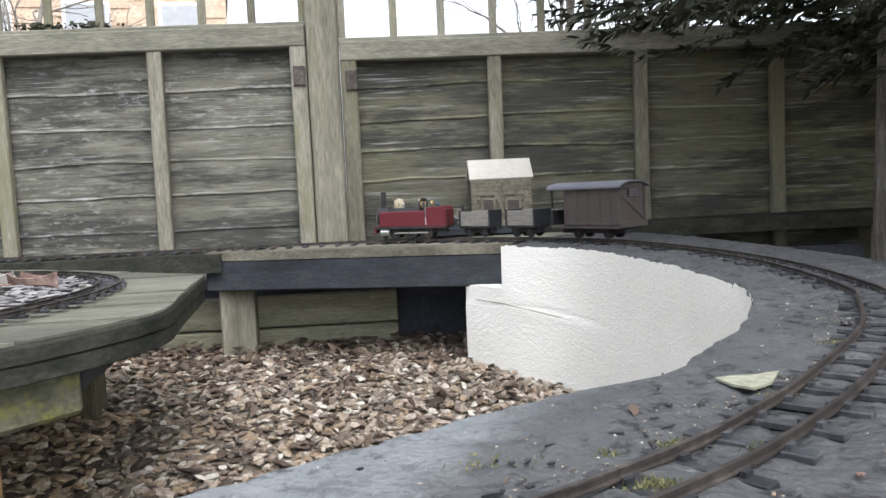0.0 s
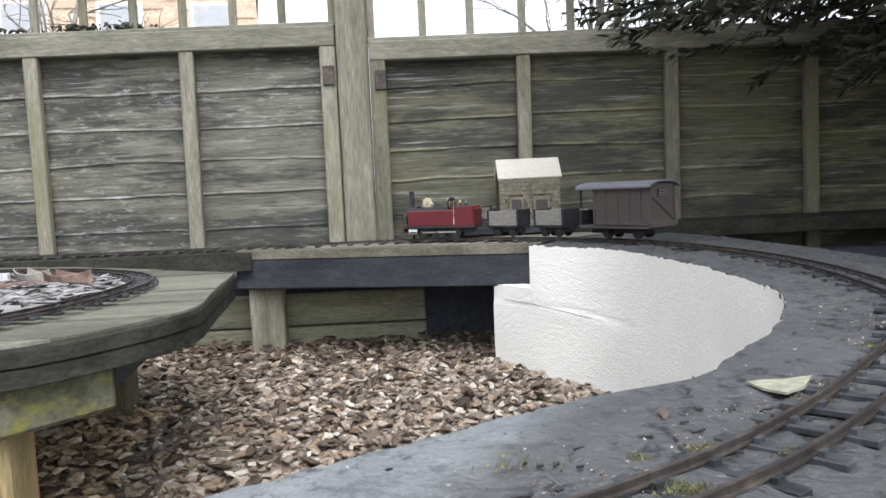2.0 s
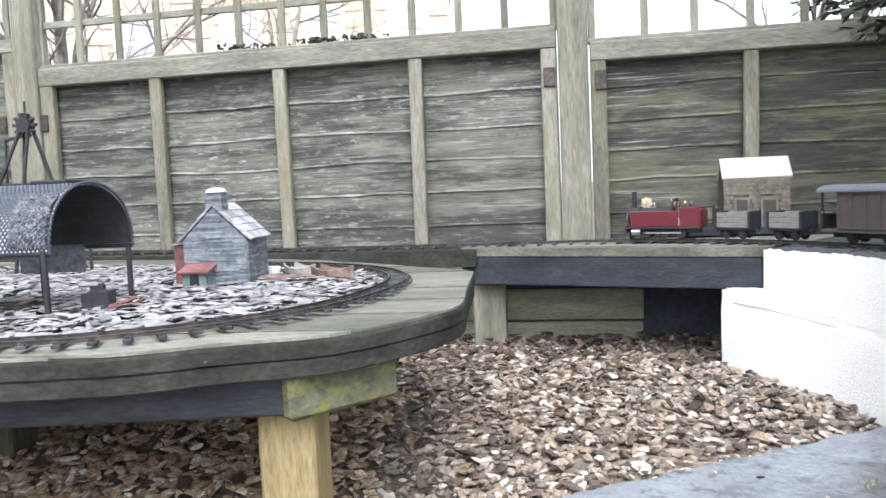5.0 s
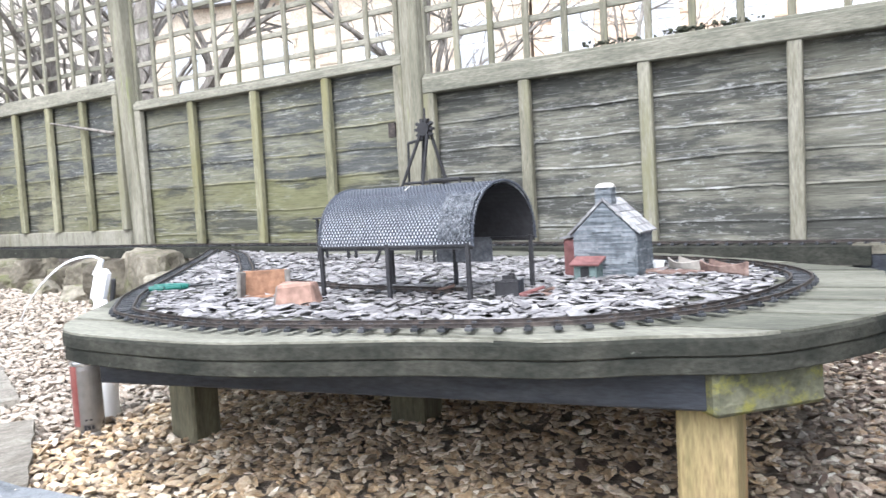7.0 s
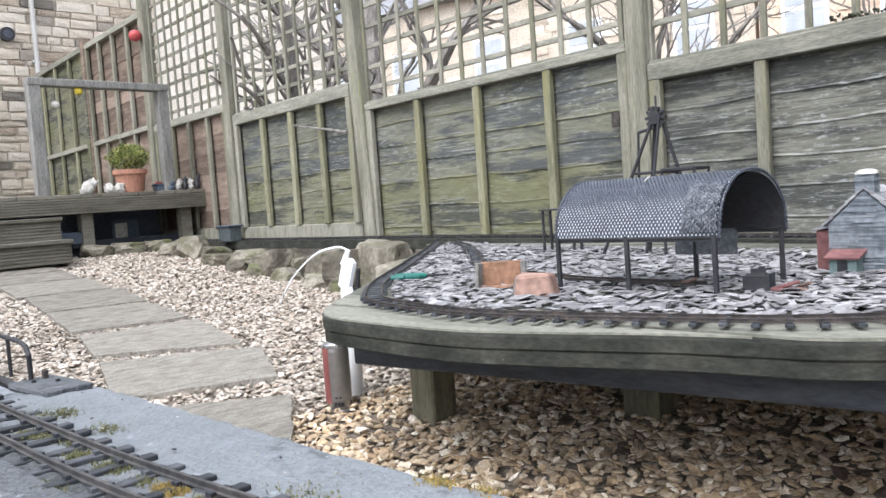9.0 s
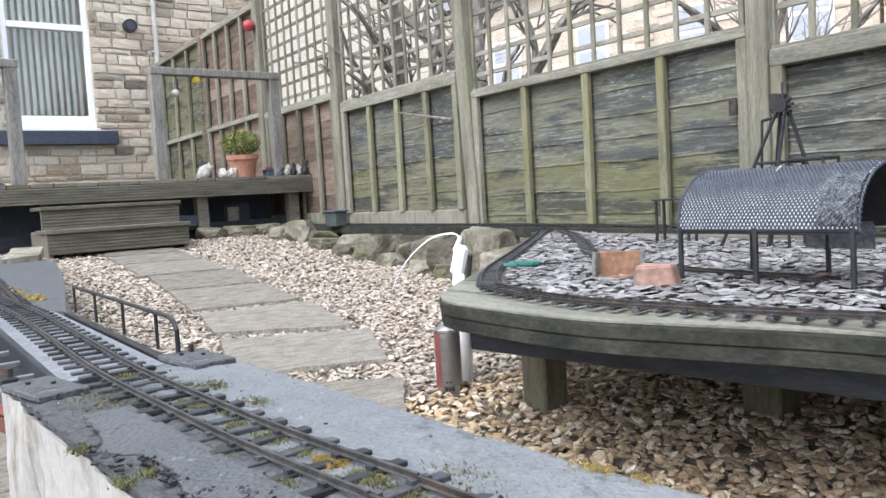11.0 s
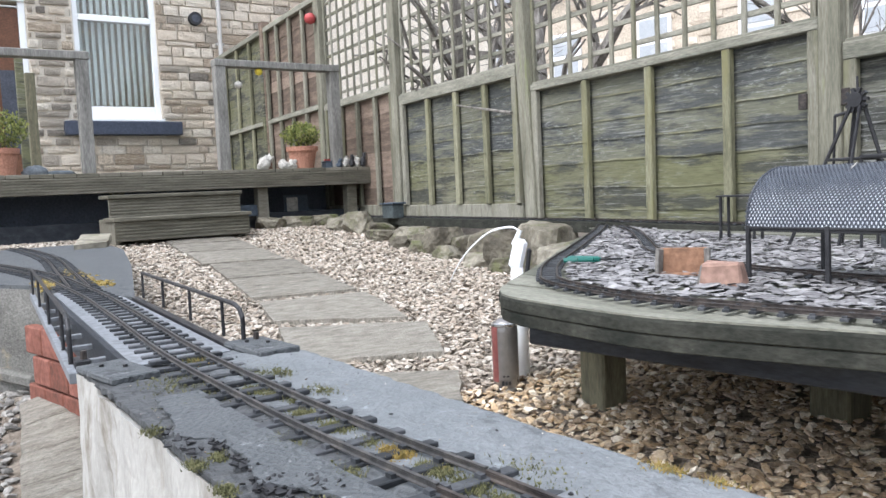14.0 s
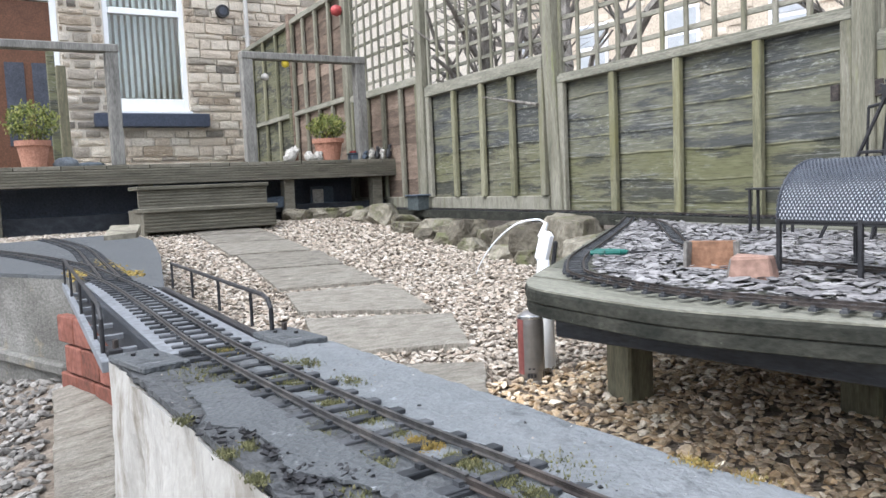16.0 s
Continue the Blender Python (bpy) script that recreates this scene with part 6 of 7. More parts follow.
    if v.co.z > 0.03:
        v.co.x *= 0.82
bm.normal_update()
for f in bm.faces:
    f.material_index = 1 if f.normal.x < -0.5 else 0
part("body", bm, M_BRICKTILE, b2).data.materials.append(M_TILEGREY)
tank = thing("model_tank", "small black plastic tank with a rounded top on the slates", "model tank", (-0.845, 1.325, TABLE), rz=8)
bm = box((0.044, 0.034, 0.042), (0, 0, 0.022))
bmesh.ops.bevel(bm, geom=[e for e in bm.edges if all(v.co.z > 0.03 for v in e.verts)], offset=0.011, segments=3, affect='EDGES')
part("body", bm, M_BLACK, tank)
part("end_plate", box((0.003, 0.028, 0.034), (0.0225, 0, 0.019), 0.001), M_BEAM, tank)
part("filler_cap", tube((0.006, 0, 0.042), (0.006, 0, 0.047), 0.005, seg=10), M_BLACK, tank)
for i, (x, y, a, mt) in enumerate(((-0.795, 1.31, 40, M_MODELRED), (-0.775, 1.325, -30, M_DRIFT), (-0.99, 1.33, 10, M_DRIFT))):
    sc = thing("rusty_scrap", "rust-red scrap of metal on the slates", "scrap", (x, y, TABLE + 0.006), "scrap round the shelter", rz=a)
    part("plate", box((0.04, 0.014, 0.005), (0, 0, 0.004), 0.001), mt, sc)
    part("rod", tube((-0.02, 0.008, 0.004), (0.025, 0.0, 0.016), 0.003, seg=6), mt, sc)


def build_boat(x, y, rz, L, mt, label):
    b = thing("model_boat", label, "model boat", (x, y, TABLE + 0.006), "small boats behind the cottage", rz=rz)
    bm = bmesh.new()
    n = 10
    rows = []
    for i in range(n + 1):
        u = i / n
        wd = 0.022 * math.sin(math.pi * min(1, 0.18 + u * 0.9)) ** 0.7
        sh = 0.018 + 0.01 * (2 * u - 1) ** 2
        rows.append([bm.verts.new((L * (u - 0.5), s * wd * f, zz)) for s, f, zz in ((-1, 1, sh), (-1, 0.8, 0.006), (0, 0, 0), (1, 0.8, 0.006), (1, 1, sh))])
    for A, B in zip(rows, rows[1:]):
        for k in range(4):
            bm.faces.new((A[k], A[k + 1], B[k + 1], B[k]))
    r = bmesh.ops.extrude_face_region(bm, geom=list(bm.faces))
    for v in r["geom"]:
        if isinstance(v, bmesh.types.BMVert):
            v.co = v.co * 0.92 + Vector((0, 0, 0.003))
    part("hull", bm, mt, b)
    part("thwart", box((0.008, 0.034, 0.003), (0, 0, 0.015)), M_PALEWOOD, b)


build_boat(-0.62, 1.73, -38, 0.10, M_PALEWOOD, "bleached wooden model rowing boat")
build_boat(-0.53, 1.66, -30, 0.11, M_DRIFT, "reddish-brown model rowing boat")
for i, (x, y, a) in enumerate(((-0.66, 1.66, 20), (-0.63, 1.64, 5), (-0.60, 1.665, -20), (-0.68, 1.70, 60))):
    tagged(part("broken_plank", box((0.06, 0.012, 0.006), (x, y, TABLE + 0.012), 0.001, rz=a), M_DRIFT), "short brown splintered plank on the slates", "plank", "planks beside the boats")
tub = thing("white_tub", "small white plastic tub among the planks", "tub", (-0.69, 1.75, TABLE + 0.004))
part("shell", lathe([(0.003, 0), (0.012, 0), (0.015, 0.022), (0.012, 0.022), (0.01, 0.003)], 12), M_UPVC, tub)


def build_shears():
    s = thing("secateurs", "green-handled garden secateurs lying on the slates", "secateurs", (-1.69, 1.33, TABLE + 0.016), rz=35)
    for k in (-1, 1):
        bm = bmesh.new()
        pts = [Vector((-0.085, k * 0.022, 0)), Vector((-0.05, k * 0.024, 0)), Vector((-0.015, k * 0.012, 0)), Vector((0.0, 0, 0))]
        for a, b in zip(pts, pts[1:]):
            tube(a, b, 0.0065, seg=8, bm=bm)
        part("handle", bm, M_TEAL, s)
    part("blade", prism([(0, -0.008), (0.05, -0.002), (0.055, 0.004), (0, 0.01)], -0.002, 0.002), M_BLACK, s, "dark steel blade")
    part("pivot", tube((0, 0, -0.006), (0, 0, 0.007), 0.005, seg=8), M_CHROME, s)


build_shears()
sl2 = thing("dark_stone", "smooth dark grey stone beside the tile", "stone", (-1.43, 1.30, TABLE + 0.01))
sp = stones("body", [(0, 0, 0)], (0.028, 0.03), (0.4, 0.6), M_BLACK, sl2, seed=3)

# ---- canister and hand pump by the table corner ----
cx, cy = -1.874, 1.168
cz = ground_z(cx, cy) - 0.006
can = thing("gas_canister", "steel gas canister with a worn red-brown label", "canister", (cx, cy, cz))
part("body", lathe([(0.028, 0.0), (0.0325, 0.004), (0.0325, 0.165), (0.030, 0.174), (0.018, 0.182), (0.012, 0.184)], 28), M_CAN, can, smooth=True)
part("label_band", lathe([(0.0328, 0.03), (0.0330, 0.031), (0.0330, 0.155), (0.0328, 0.156)], 28), M_CAN, can)
bm = bmesh.new()
for i in range(11):
    a0, a1 = radians(200 + i * 8), radians(200 + (i + 1) * 8)
    v = [bm.verts.new((0.0336 * math.cos(a), 0.0336 * math.sin(a), zz)) for a, zz in ((a0, 0.025), (a1, 0.025), (a1, 0.165), (a0, 0.165))]
    bm.faces.new(v)
part("red_stripe", bm, M_CANRED, can, "faded red printed stripe")
for k, (a, zz, hh) in enumerate(((308, 0.022, 0.012), (322, 0.022, 0.009), (336, 0.022, 0.009), (313, 0.040, 0.004), (330, 0.040, 0.004))):
    part("print_bar", box((0.0012, 0.006, hh), m=pose(0.0335 * math.cos(radians(a)), 0.0335 * math.sin(radians(a)), zz, 0, 0, a)), M_BLACK, can, "dark printed bar")
for k in range(6):
    part("print_bar", box((0.0012, 0.009, 0.012), m=pose(0.0339 * math.cos(radians(232)), 0.0339 * math.sin(radians(232)), 0.045 + k * 0.018, 0, 0, 232)), M_ORNAMENT, can, "pale printed bar")
part("base_ring", lathe([(0.030, 0), (0.0338, 0.002), (0.0338, 0.007), (0.0325, 0.009)], 28), M_CHROME, can)
part("top_ring", lathe([(0.0325, 0.165), (0.034, 0.167), (0.034, 0.172), (0.03, 0.174)], 28), M_CHROME, can)
bottle = thing("pump_bottle", "tall white plastic pump bottle with a bent nozzle and thin hose", "pump bottle", (-1.945, 1.274, cz), rz=54)
part("tank", lathe([(0.02, 0.0), (0.0245, 0.006), (0.0245, 0.25), (0.018, 0.268), (0.016, 0.30)], 20), M_UPVC, bottle, smooth=True)
hd = part("head", box((0.038, 0.03, 0.085), m=pose(0.004, 0, 0.335, 0, 14, 0), bevel=0.01), M_UPVC, bottle)
part("grip", box((0.012, 0.02, 0.07), m=pose(0.03, 0, 0.315, 0, 8, 0), bevel=0.004), M_BLACK, hd, "black trigger grip")
part("nozzle", tube((-0.005, 0, 0.36), (0.012, 0, 0.40), 0.009, 0.006, seg=10), M_UPVC, hd)
hp = [Vector(p) for p in ((0.012, 0, 0.395), (-0.01, 0.01, 0.408), (-0.06, 0.03, 0.40), (-0.10, 0.04, 0.375), (-0.14, 0.05, 0.335), (-0.17, 0.058, 0.29), (-0.185, 0.062, 0.255))]
hp = smooth_path(hp, 0.012)
part("hose", sweep(hp, [(0.003 * math.cos(k * TAU / 8), 0.003 * math.sin(k * TAU / 8)) for k in range(8)]), M_UPVC, bottle, "thin white hose arching to the gravel", smooth=True)

# ---- hut, ornament and yard fence on the shelf ----
hut = thing("model_stone_hut", "small model stone hut with a whitewashed roof", "model house", (0.515, 2.585, 0.404), rz=-4)
W, D, H = 0.185, 0.11, 0.148
part("wall", box((W, D, H), (0, 0, H / 2)), M_HUTSTONE, hut)
bm = bmesh.new()
zz = 0.002
while zz < H - 0.006:
    x = -W / 2
    while x < W / 2 - 0.003:
        w = min(random.uniform(0.010, 0.024), W / 2 - x)
        if not (0.008 < x + w / 2 < 0.062 and zz < 0.098) and not (-0.066 < x + w / 2 < -0.016 and 0.04 < zz < 0.1):
            box((w * 0.96, 0.004, 0.0115), (x + w / 2, -D / 2 - random.uniform(0, 0.0025), zz + 0.006), bm=bm)
        x += w
    zz += 0.0125
st = part("stonework", bm, M_HUTSTONE, hut)
st["kind"] = "stuff"
wd = part("window", box((0.042, 0.006, 0.044), (-0.041, -D / 2 - 0.001, 0.072), 0.001), M_HUTTRIM, hut, "cream window surround")
part("pane", box((0.03, 0.004, 0.032), (-0.041, -D / 2 - 0.003, 0.072)), M_VAN, wd)
dr = part("door", box((0.048, 0.006, 0.094), (0.035, -D / 2 - 0.001, 0.048), 0.001), M_HUTTRIM, hut, "dark door in a pale surround")
part("leaf", box((0.036, 0.004, 0.084), (0.035, -D / 2 - 0.003, 0.043)), M_VAN, dr)
part("roof", box((W + 0.01, D * 0.82, 0.008), m=pose(0.002, -0.026, H + 0.032, 42, 0, 0), bevel=0.0015), M_HUTROOF, hut, "rough whitewashed pitched roof")
part("roof_back", box((W + 0.01, D * 0.82, 0.008), m=pose(0.002, 0.035, H + 0.032, -42, 0, 0), bevel=0.0015), M_HUTROOF, hut)
for s in (-1, 1):
    bm = bmesh.new()
    v = [bm.verts.new((s * W / 2 * 0.99, y, zz)) for y, zz in ((-D / 2, H), (D / 2, H), (0, H + 0.06))]
    bm.faces.new(v)
    part("gable", bm, M_HUTSTONE, hut)
yd = thing("model_yard_fence", "low dark model fence with a heap of stones beside the hut", "model fence", (0.345, 2.565, 0.404))
for x in (-0.055, 0.0, 0.05):
    part("post", box((0.006, 0.006, 0.075), (x, 0, 0.0375)), M_BLACK, yd)
for h in (0.03, 0.07):
    part("rail", box((0.11, 0.004, 0.005), (0, 0, h)), M_BLACK, yd)
part("back_wall", box((0.11, 0.006, 0.07), (0, 0.05, 0.035)), M_HUTSTONE, yd)
part("plinth", box((0.13, 0.07, 0.018), (0, 0.02, 0.009), 0.002), M_BEAM, yd)
hs = stones("coal_heap", [(random.uniform(-0.04, 0.04), random.uniform(0.005, 0.035), 0.02 + random.uniform(0, 0.02)) for _ in range(60)], (0.004, 0.010), (0.5, 0.9), M_COTTAGE, yd, seed=14)
hs["kind"] = "stuff"
pl = thing("platform_edge", "dark wooden model platform beside the track", "model platform", (0.44, 2.495, 0.392), rz=-4)
part("planks", box((0.30, 0.04, 0.022), (0, 0, 0.011), 0.002), M_BEAM, pl)


def ornament(name, label, cat, loc, lumps, material, rz=0.0, seed=0, rough=0.10):
    """A small cast ornament: one lumpy mesh from overlapping forms."""
    bm = bmesh.new()
    for x, y, zz, rx, ry, rzz in lumps:
        bmesh.ops.create_icosphere(bm, subdivisions=3, radius=1, matrix=Matrix.Translation((x, y, zz)) @ Matrix.Diagonal((rx, ry, rzz, 1)))
    for v in bm.verts:
        v.co *= 1 + rough * noise.noise(v.co * 60 + Vector((seed, 0, 0)))
    o = part(name, bm, material, smooth=True)
    o.matrix_basis = pose(*loc, 0, 0, rz)
    return tagged(o, label, cat)


ornament("seated_ornament", "small cream stone seated ornament with a brown top", "ornament", (0.205, 2.60, 0.404), [(0, 0, 0.038, 0.024, 0.022, 0.034), (0, -0.002, 0.082, 0.018, 0.018, 0.017), (-0.014, -0.016, 0.012, 0.013, 0.016, 0.013), (0.014, -0.016, 0.012, 0.013, 0.016, 0.013), (0, -0.016, 0.05, 0.019, 0.01, 0.014), (0, 0.004, 0.095, 0.016, 0.016, 0.008)], M_FIGURE)

# ---- the train ----


def wheels(parent, xs, r=0.012, half=GAUGE / 2, frame_len=0.07, spokes=False):
    fr = part("underframe", box((frame_len, 0.03, 0.012), (0, 0, r + 0.006), 0.001), M_BLACK, parent)
    for x in xs:
        for s in (-1, 1):
            w = part("wheel", tube((x, s * (half - 0.002), r), (x, s * (half + 0.004), r), r, seg=18), M_BLACK, parent)
            part("tyre", tube((x, s * (half + 0.004), r), (x, s * (half + 0.0048), r), r * 0.82, seg=18), M_RAILMETAL if spokes else M_BLACK, w)
        part("axlebox", box((0.012, 0.05, 0.01), (x, 0, r + 0.002)), M_BLACK, parent)


RZ = DECK + 0.0115


def build_loco(x, y, rz):
    l = thing("model_locomotive", "crimson model steam tank locomotive with black chimney and brass fittings", "locomotive", (x, y, RZ), rz=rz)
    wheels(l, (-0.05, 0.0, 0.045), 0.0145, frame_len=0.19, spokes=True)
    part("footplate", box((0.205, 0.078, 0.006), (0, 0, 0.03), 0.001), M_BLACK, l)
    part("side_tank", box((0.135, 0.02, 0.042), (-0.022, -0.028, 0.054), 0.002), M_RED, l)
    part("side_tank", box((0.135, 0.02, 0.042), (-0.022, 0.028, 0.054), 0.002), M_RED, l)
    part("boiler", tube((-0.1, 0, 0.06), (0.05, 0, 0.06), 0.024, seg=24), M_BLACK, l, smooth=False)
    part("smokebox_door", tube((-0.104, 0, 0.06), (-0.099, 0, 0.06), 0.02, seg=20), M_CHROME, l, "bright smokebox door")
    part("chimney", lathe([(0.008, 0.0), (0.0065, 0.006), (0.0068, 0.045), (0.0085, 0.048), (0.006, 0.05)], 14, (-0.088, 0, 0.08)), M_BLACK, l)
    part("smokebox", tube((-0.101, 0, 0.062), (-0.068, 0, 0.062), 0.0255, seg=24), M_BLACK, l)
    part("lubricator", lathe([(0.004, 0), (0.004, 0.012), (0.002, 0.015)], 10, (-0.035, 0.01, 0.082)), M_CHROME, l)
    part("whistle", lathe([(0.0022, 0), (0.0022, 0.024), (0.001, 0.026)], 8, (0.012, 0.012, 0.080)), M_BRASS, l)
    bm = bmesh.new()
    rim = [(-0.035, 0.03), (0.035, 0.03), (0.035, 0.095)] + [(0.035 * math.cos(math.pi * k / 10), 0.095 + 0.014 * math.sin(math.pi * k / 10)) for k in range(1, 10)] + [(-0.035, 0.095)]
    for x0 in (0.026, 0.030):
        bm.faces.new([bm.verts.new((x0, y, zz)) for y, zz in rim])
    bm.verts.ensure_lookup_table()
    k = len(rim)
    for i in range(k):
        bm.faces.new((bm.verts[i], bm.verts[(i + 1) % k], bm.verts[k + (i + 1) % k], bm.verts[k + i]))
    cab = part("cab", bm, M_BLACK, l, "black arched cab front with round windows")
    for s in (-1, 1):
        part("spectacle_ring", tube((0.024, s * 0.017, 0.09), (0.0325, s * 0.017, 0.09), 0.010, seg=16), M_BRASS, cab)
        part("pane", tube((0.0235, s * 0.017, 0.09), (0.033, s * 0.017, 0.09), 0.0078, seg=16), M_DARK, cab)
    part("backhead", tube((0.05, 0, 0.06), (0.056, 0, 0.06), 0.022, seg=18), M_BLACK, l)
    part("regulator", tube((0.056, -0.012, 0.078), (0.066, 0.014, 0.082), 0.0025, seg=8), M_CHROME, l)
    part("pressure_gauge", tube((0.05, 0.006, 0.094), (0.056, 0.006, 0.094), 0.007, seg=14), M_BRASS, l)
    for s in (-1, 1):
        part("cab_side", box((0.055, 0.003, 0.058), (0.072, s * 0.037, 0.055), 0.001), M_RED, l)
        part("handrail", tube((0.046, s * 0.04, 0.036), (0.046, s * 0.04, 0.085), 0.0015, seg=6), M_CHROME, l)
        part("cylinder", tube((-0.085, s * 0.036, 0.018), (-0.06, s * 0.036, 0.018), 0.009, seg=14), M_CHROME, l, "polished cylinder")
        part("connecting_rod", box((0.10, 0.003, 0.004), (0.0, s * 0.034, 0.016)), M_CHROME, l)
    part("bunker", box((0.018, 0.07, 0.045), (0.094, 0, 0.054), 0.001), M_RED, l)
    part("buffer_beam", box((0.006, 0.075, 0.018), (-0.103, 0, 0.026), 0.001), M_RED, l)
    part("coupling", box((0.016, 0.012, 0.008), (-0.112, 0, 0.022), 0.001), M_BLACK, l)


def build_wagon(x, y, rz):
    w = thing("model_open_wagon", "small open model wagon with bleached plank sides", "wagon", (x, y, RZ), "open wagons of the train", rz=rz)
    wheels(w, (-0.022, 0.022), 0.0115, frame_len=0.085)
    part("floor", box((0.092, 0.062, 0.005), (0, 0, 0.027)), M_BLACK, w)
    for s in (-1, 1):
        for k in range(3):
            part("side_plank", box((0.09, 0.004, 0.0125), (0, s * 0.031, 0.0365 + k * 0.013), 0.0006), M_WAGON, w)
        part("end_board", box((0.004, 0.062, 0.042), (s * 0.045, 0, 0.05), 0.0006), M_BEAM, w)
        for e in (-1, 1):
            part("corner_strap", box((0.005, 0.006, 0.042), (e * 0.044, s * 0.0315, 0.05)), M_BLACK, w)
        part("buffer", box((0.012, 0.012, 0.007), (s * 0.052, 0, 0.024)), M_BLACK, w)


def build_van(x, y, rz):
    v = thing("model_brake_van", "brown planked model brake van with an arched grey roof", "van", (x, y, RZ), rz=rz)
    wheels(v, (-0.035, 0.045), 0.0125, frame_len=0.17)
    part("floor", box((0.185, 0.088, 0.008), (0, 0, 0.03), 0.001), M_VAN, v)
    part("body", box((0.145, 0.086, 0.092), (0.02, 0, 0.08), 0.001), M_VAN, v)
    for s in (-1, 1):
        for xx in (-0.05, -0.02, 0.012, 0.042, 0.07, 0.09):
            part("batten", box((0.004, 0.003, 0.088), (xx, s * 0.0445, 0.08)), M_VAN, v)
        for zz in (0.038, 0.122):
            part("waist_rail", box((0.145, 0.003, 0.005), (0.02, s * 0.0445, zz)), M_VAN, v)
    part("end_brace", box((0.003, 0.10, 0.006), m=pose(0.0935, 0, 0.078, -38, 0, 0)), M_VAN, v)
    for s in (-1, 1):
        part("end_post", box((0.004, 0.006, 0.092), (0.0935, s * 0.04, 0.08)), M_VAN, v)
    lo = part("louvre", box((0.004, 0.03, 0.018), (0.094, -0.002, 0.112)), M_BLACK, v, "dark slatted vent")
    for k in range(3):
        part("slat", box((0.003, 0.028, 0.003), (0.0965, -0.002, 0.106 + k * 0.006)), M_VANROOF, lo)
    part("end_beam", box((0.008, 0.09, 0.014), (0.095, 0, 0.036), 0.001), M_VAN, v)
    bm = bmesh.new()
    n = 12
    rows = []
    for xx in (-0.098, 0.1):
        rows.append([bm.verts.new((xx, 0.05 * math.cos(math.pi * i / n), 0.125 + 0.014 * math.sin(math.pi * i / n))) for i in range(n + 1)])
    for i in range(n):
        bm.faces.new((rows[0][i], rows[1][i], rows[1][i + 1], rows[0][i + 1]))
    r = bmesh.ops.extrude_face_region(bm, geom=list(bm.faces))
    for q in r["geom"]:
        if isinstance(q, bmesh.types.BMVert):
            q.co.z += 0.0035
    part("roof", bm, M_VANROOF, v)
    for s in (-1, 1):
        part("gable_fill", box((0.004, 0.07, 0.012), (-0.05 if s < 0 else 0.092, 0, 0.129)), M_VAN, v)
        part("balcony_post", box((0.004, 0.004, 0.092), (-0.09, s * 0.041, 0.08)), M_BLACK, v)
        part("balcony_rail", box((0.04, 0.003, 0.003), (-0.07, s * 0.042, 0.075)), M_CHROME, v)
    part("balcony_end", box((0.003, 0.085, 0.04), (-0.092, 0, 0.055)), M_BLACK, v)
    v.scale = (1.10, 1.08, 0.93)
    return v


def heading(a, b):
    return math.degrees(math.atan2(b[1] - a[1], b[0] - a[0]))


build_loco(0.225, 2.338, heading((0.12, 2.383), (0.33, 2.285)))
build_wagon(0.392, 2.237, heading((0.35, 2.268), (0.44, 2.196)))
build_wagon(0.497, 2.135, heading((0.46, 2.178), (0.53, 2.092)))
build_van(0.622, 1.962, heading((0.565, 2.035), (0.66, 1.89)))
ornament("balcony_figurine", "tiny dark painted model figurine on the van balcony", "figurine", (0.578, 2.035, RZ + 0.034), [(0, 0, 0.03, 0.010, 0.010, 0.028), (0, 0, 0.068, 0.007, 0.007, 0.009)], M_BLUEGREY, rough=0.02)
ornament("cab_figurine", "tiny dark painted model figurine in the cab", "figurine", (0.288, 2.307, RZ + 0.036), [(0, 0, 0.025, 0.009, 0.009, 0.025), (0, 0, 0.056, 0.006, 0.006, 0.008)], M_BLUEGREY, rough=0.02)
gb = thing("lineside_hut", "small grey-green metal model hut beside the fence track", "model hut", (-5.25, 2.72 + FK * 5.25 - 0.22, bed_z(-5)), rz=FROT)
part("body", box((0.17, 0.09, 0.10), (0, 0, 0.05), 0.004), M_HUTBOX, gb)
part("roof", box((0.20, 0.115, 0.012), (0, 0, 0.106), 0.004), M_BLUEGREY, gb)
st = thing("parked_wagon", "dark grey box wagon standing under the decking", "wagon", (-6.5, 2.15, 0.42), rz=88)
part("body", box((0.24, 0.09, 0.09), (0, 0, 0.075), 0.003), M_BLUEGREY, st)
for s in (-1, 1):
    part("bogie", box((0.06, 0.05, 0.03), (s * 0.07, 0, 0.015), 0.002), M_BLACK, st)
tagged(part("flat_stone", flagstone([(-4.3, 0.55), (-4.75, 0.66), (-4.72, 0.8), (-4.32, 0.7)]), M_ROCK), "flat grey stone lying on the far wall top", "stone")
o = bpy.data.objects["flat_stone"]
o.location.z = DECK - ground_z(-4.5, 0.65) + 0.018

# ---- house details ----
stone_meshes, sooty_meshes = [], []
for k in range(6):
    bm = box((0.05, 1.0, 1.0))
    bmesh.ops.subdivide_edges(bm, edges=bm.edges, cuts=1, use_grid_fill=True)
    for v in bm.verts:
        if v.co.x > 0:
            v.co += Vector((0.012 * noise.noise((v.co.y * 2 + k * 9, v.co.z * 2, 0)) + (0.010 if abs(v.co.y) < 0.4 and abs(v.co.z) < 0.4 else 0), 0.06 * noise.noise((v.co.y * 3, v.co.z * 3, k)), 0.13 * noise.noise((v.co.z * 3, v.co.y * 3, k + 4))))
    me = bpy.data.meshes.new("stone")
    bm.to_mesh(me)
    bm.free()
    me.materials.append(M_STONE)
    stone_meshes.append(me)
    sooty = me.copy()
    sooty.materials[0] = M_STONE_DARK
    sooty_meshes.append(sooty)
facing = thing("stone_facing", "coursed tan and brown stone facing of the house", "stone wall", kind="structure")


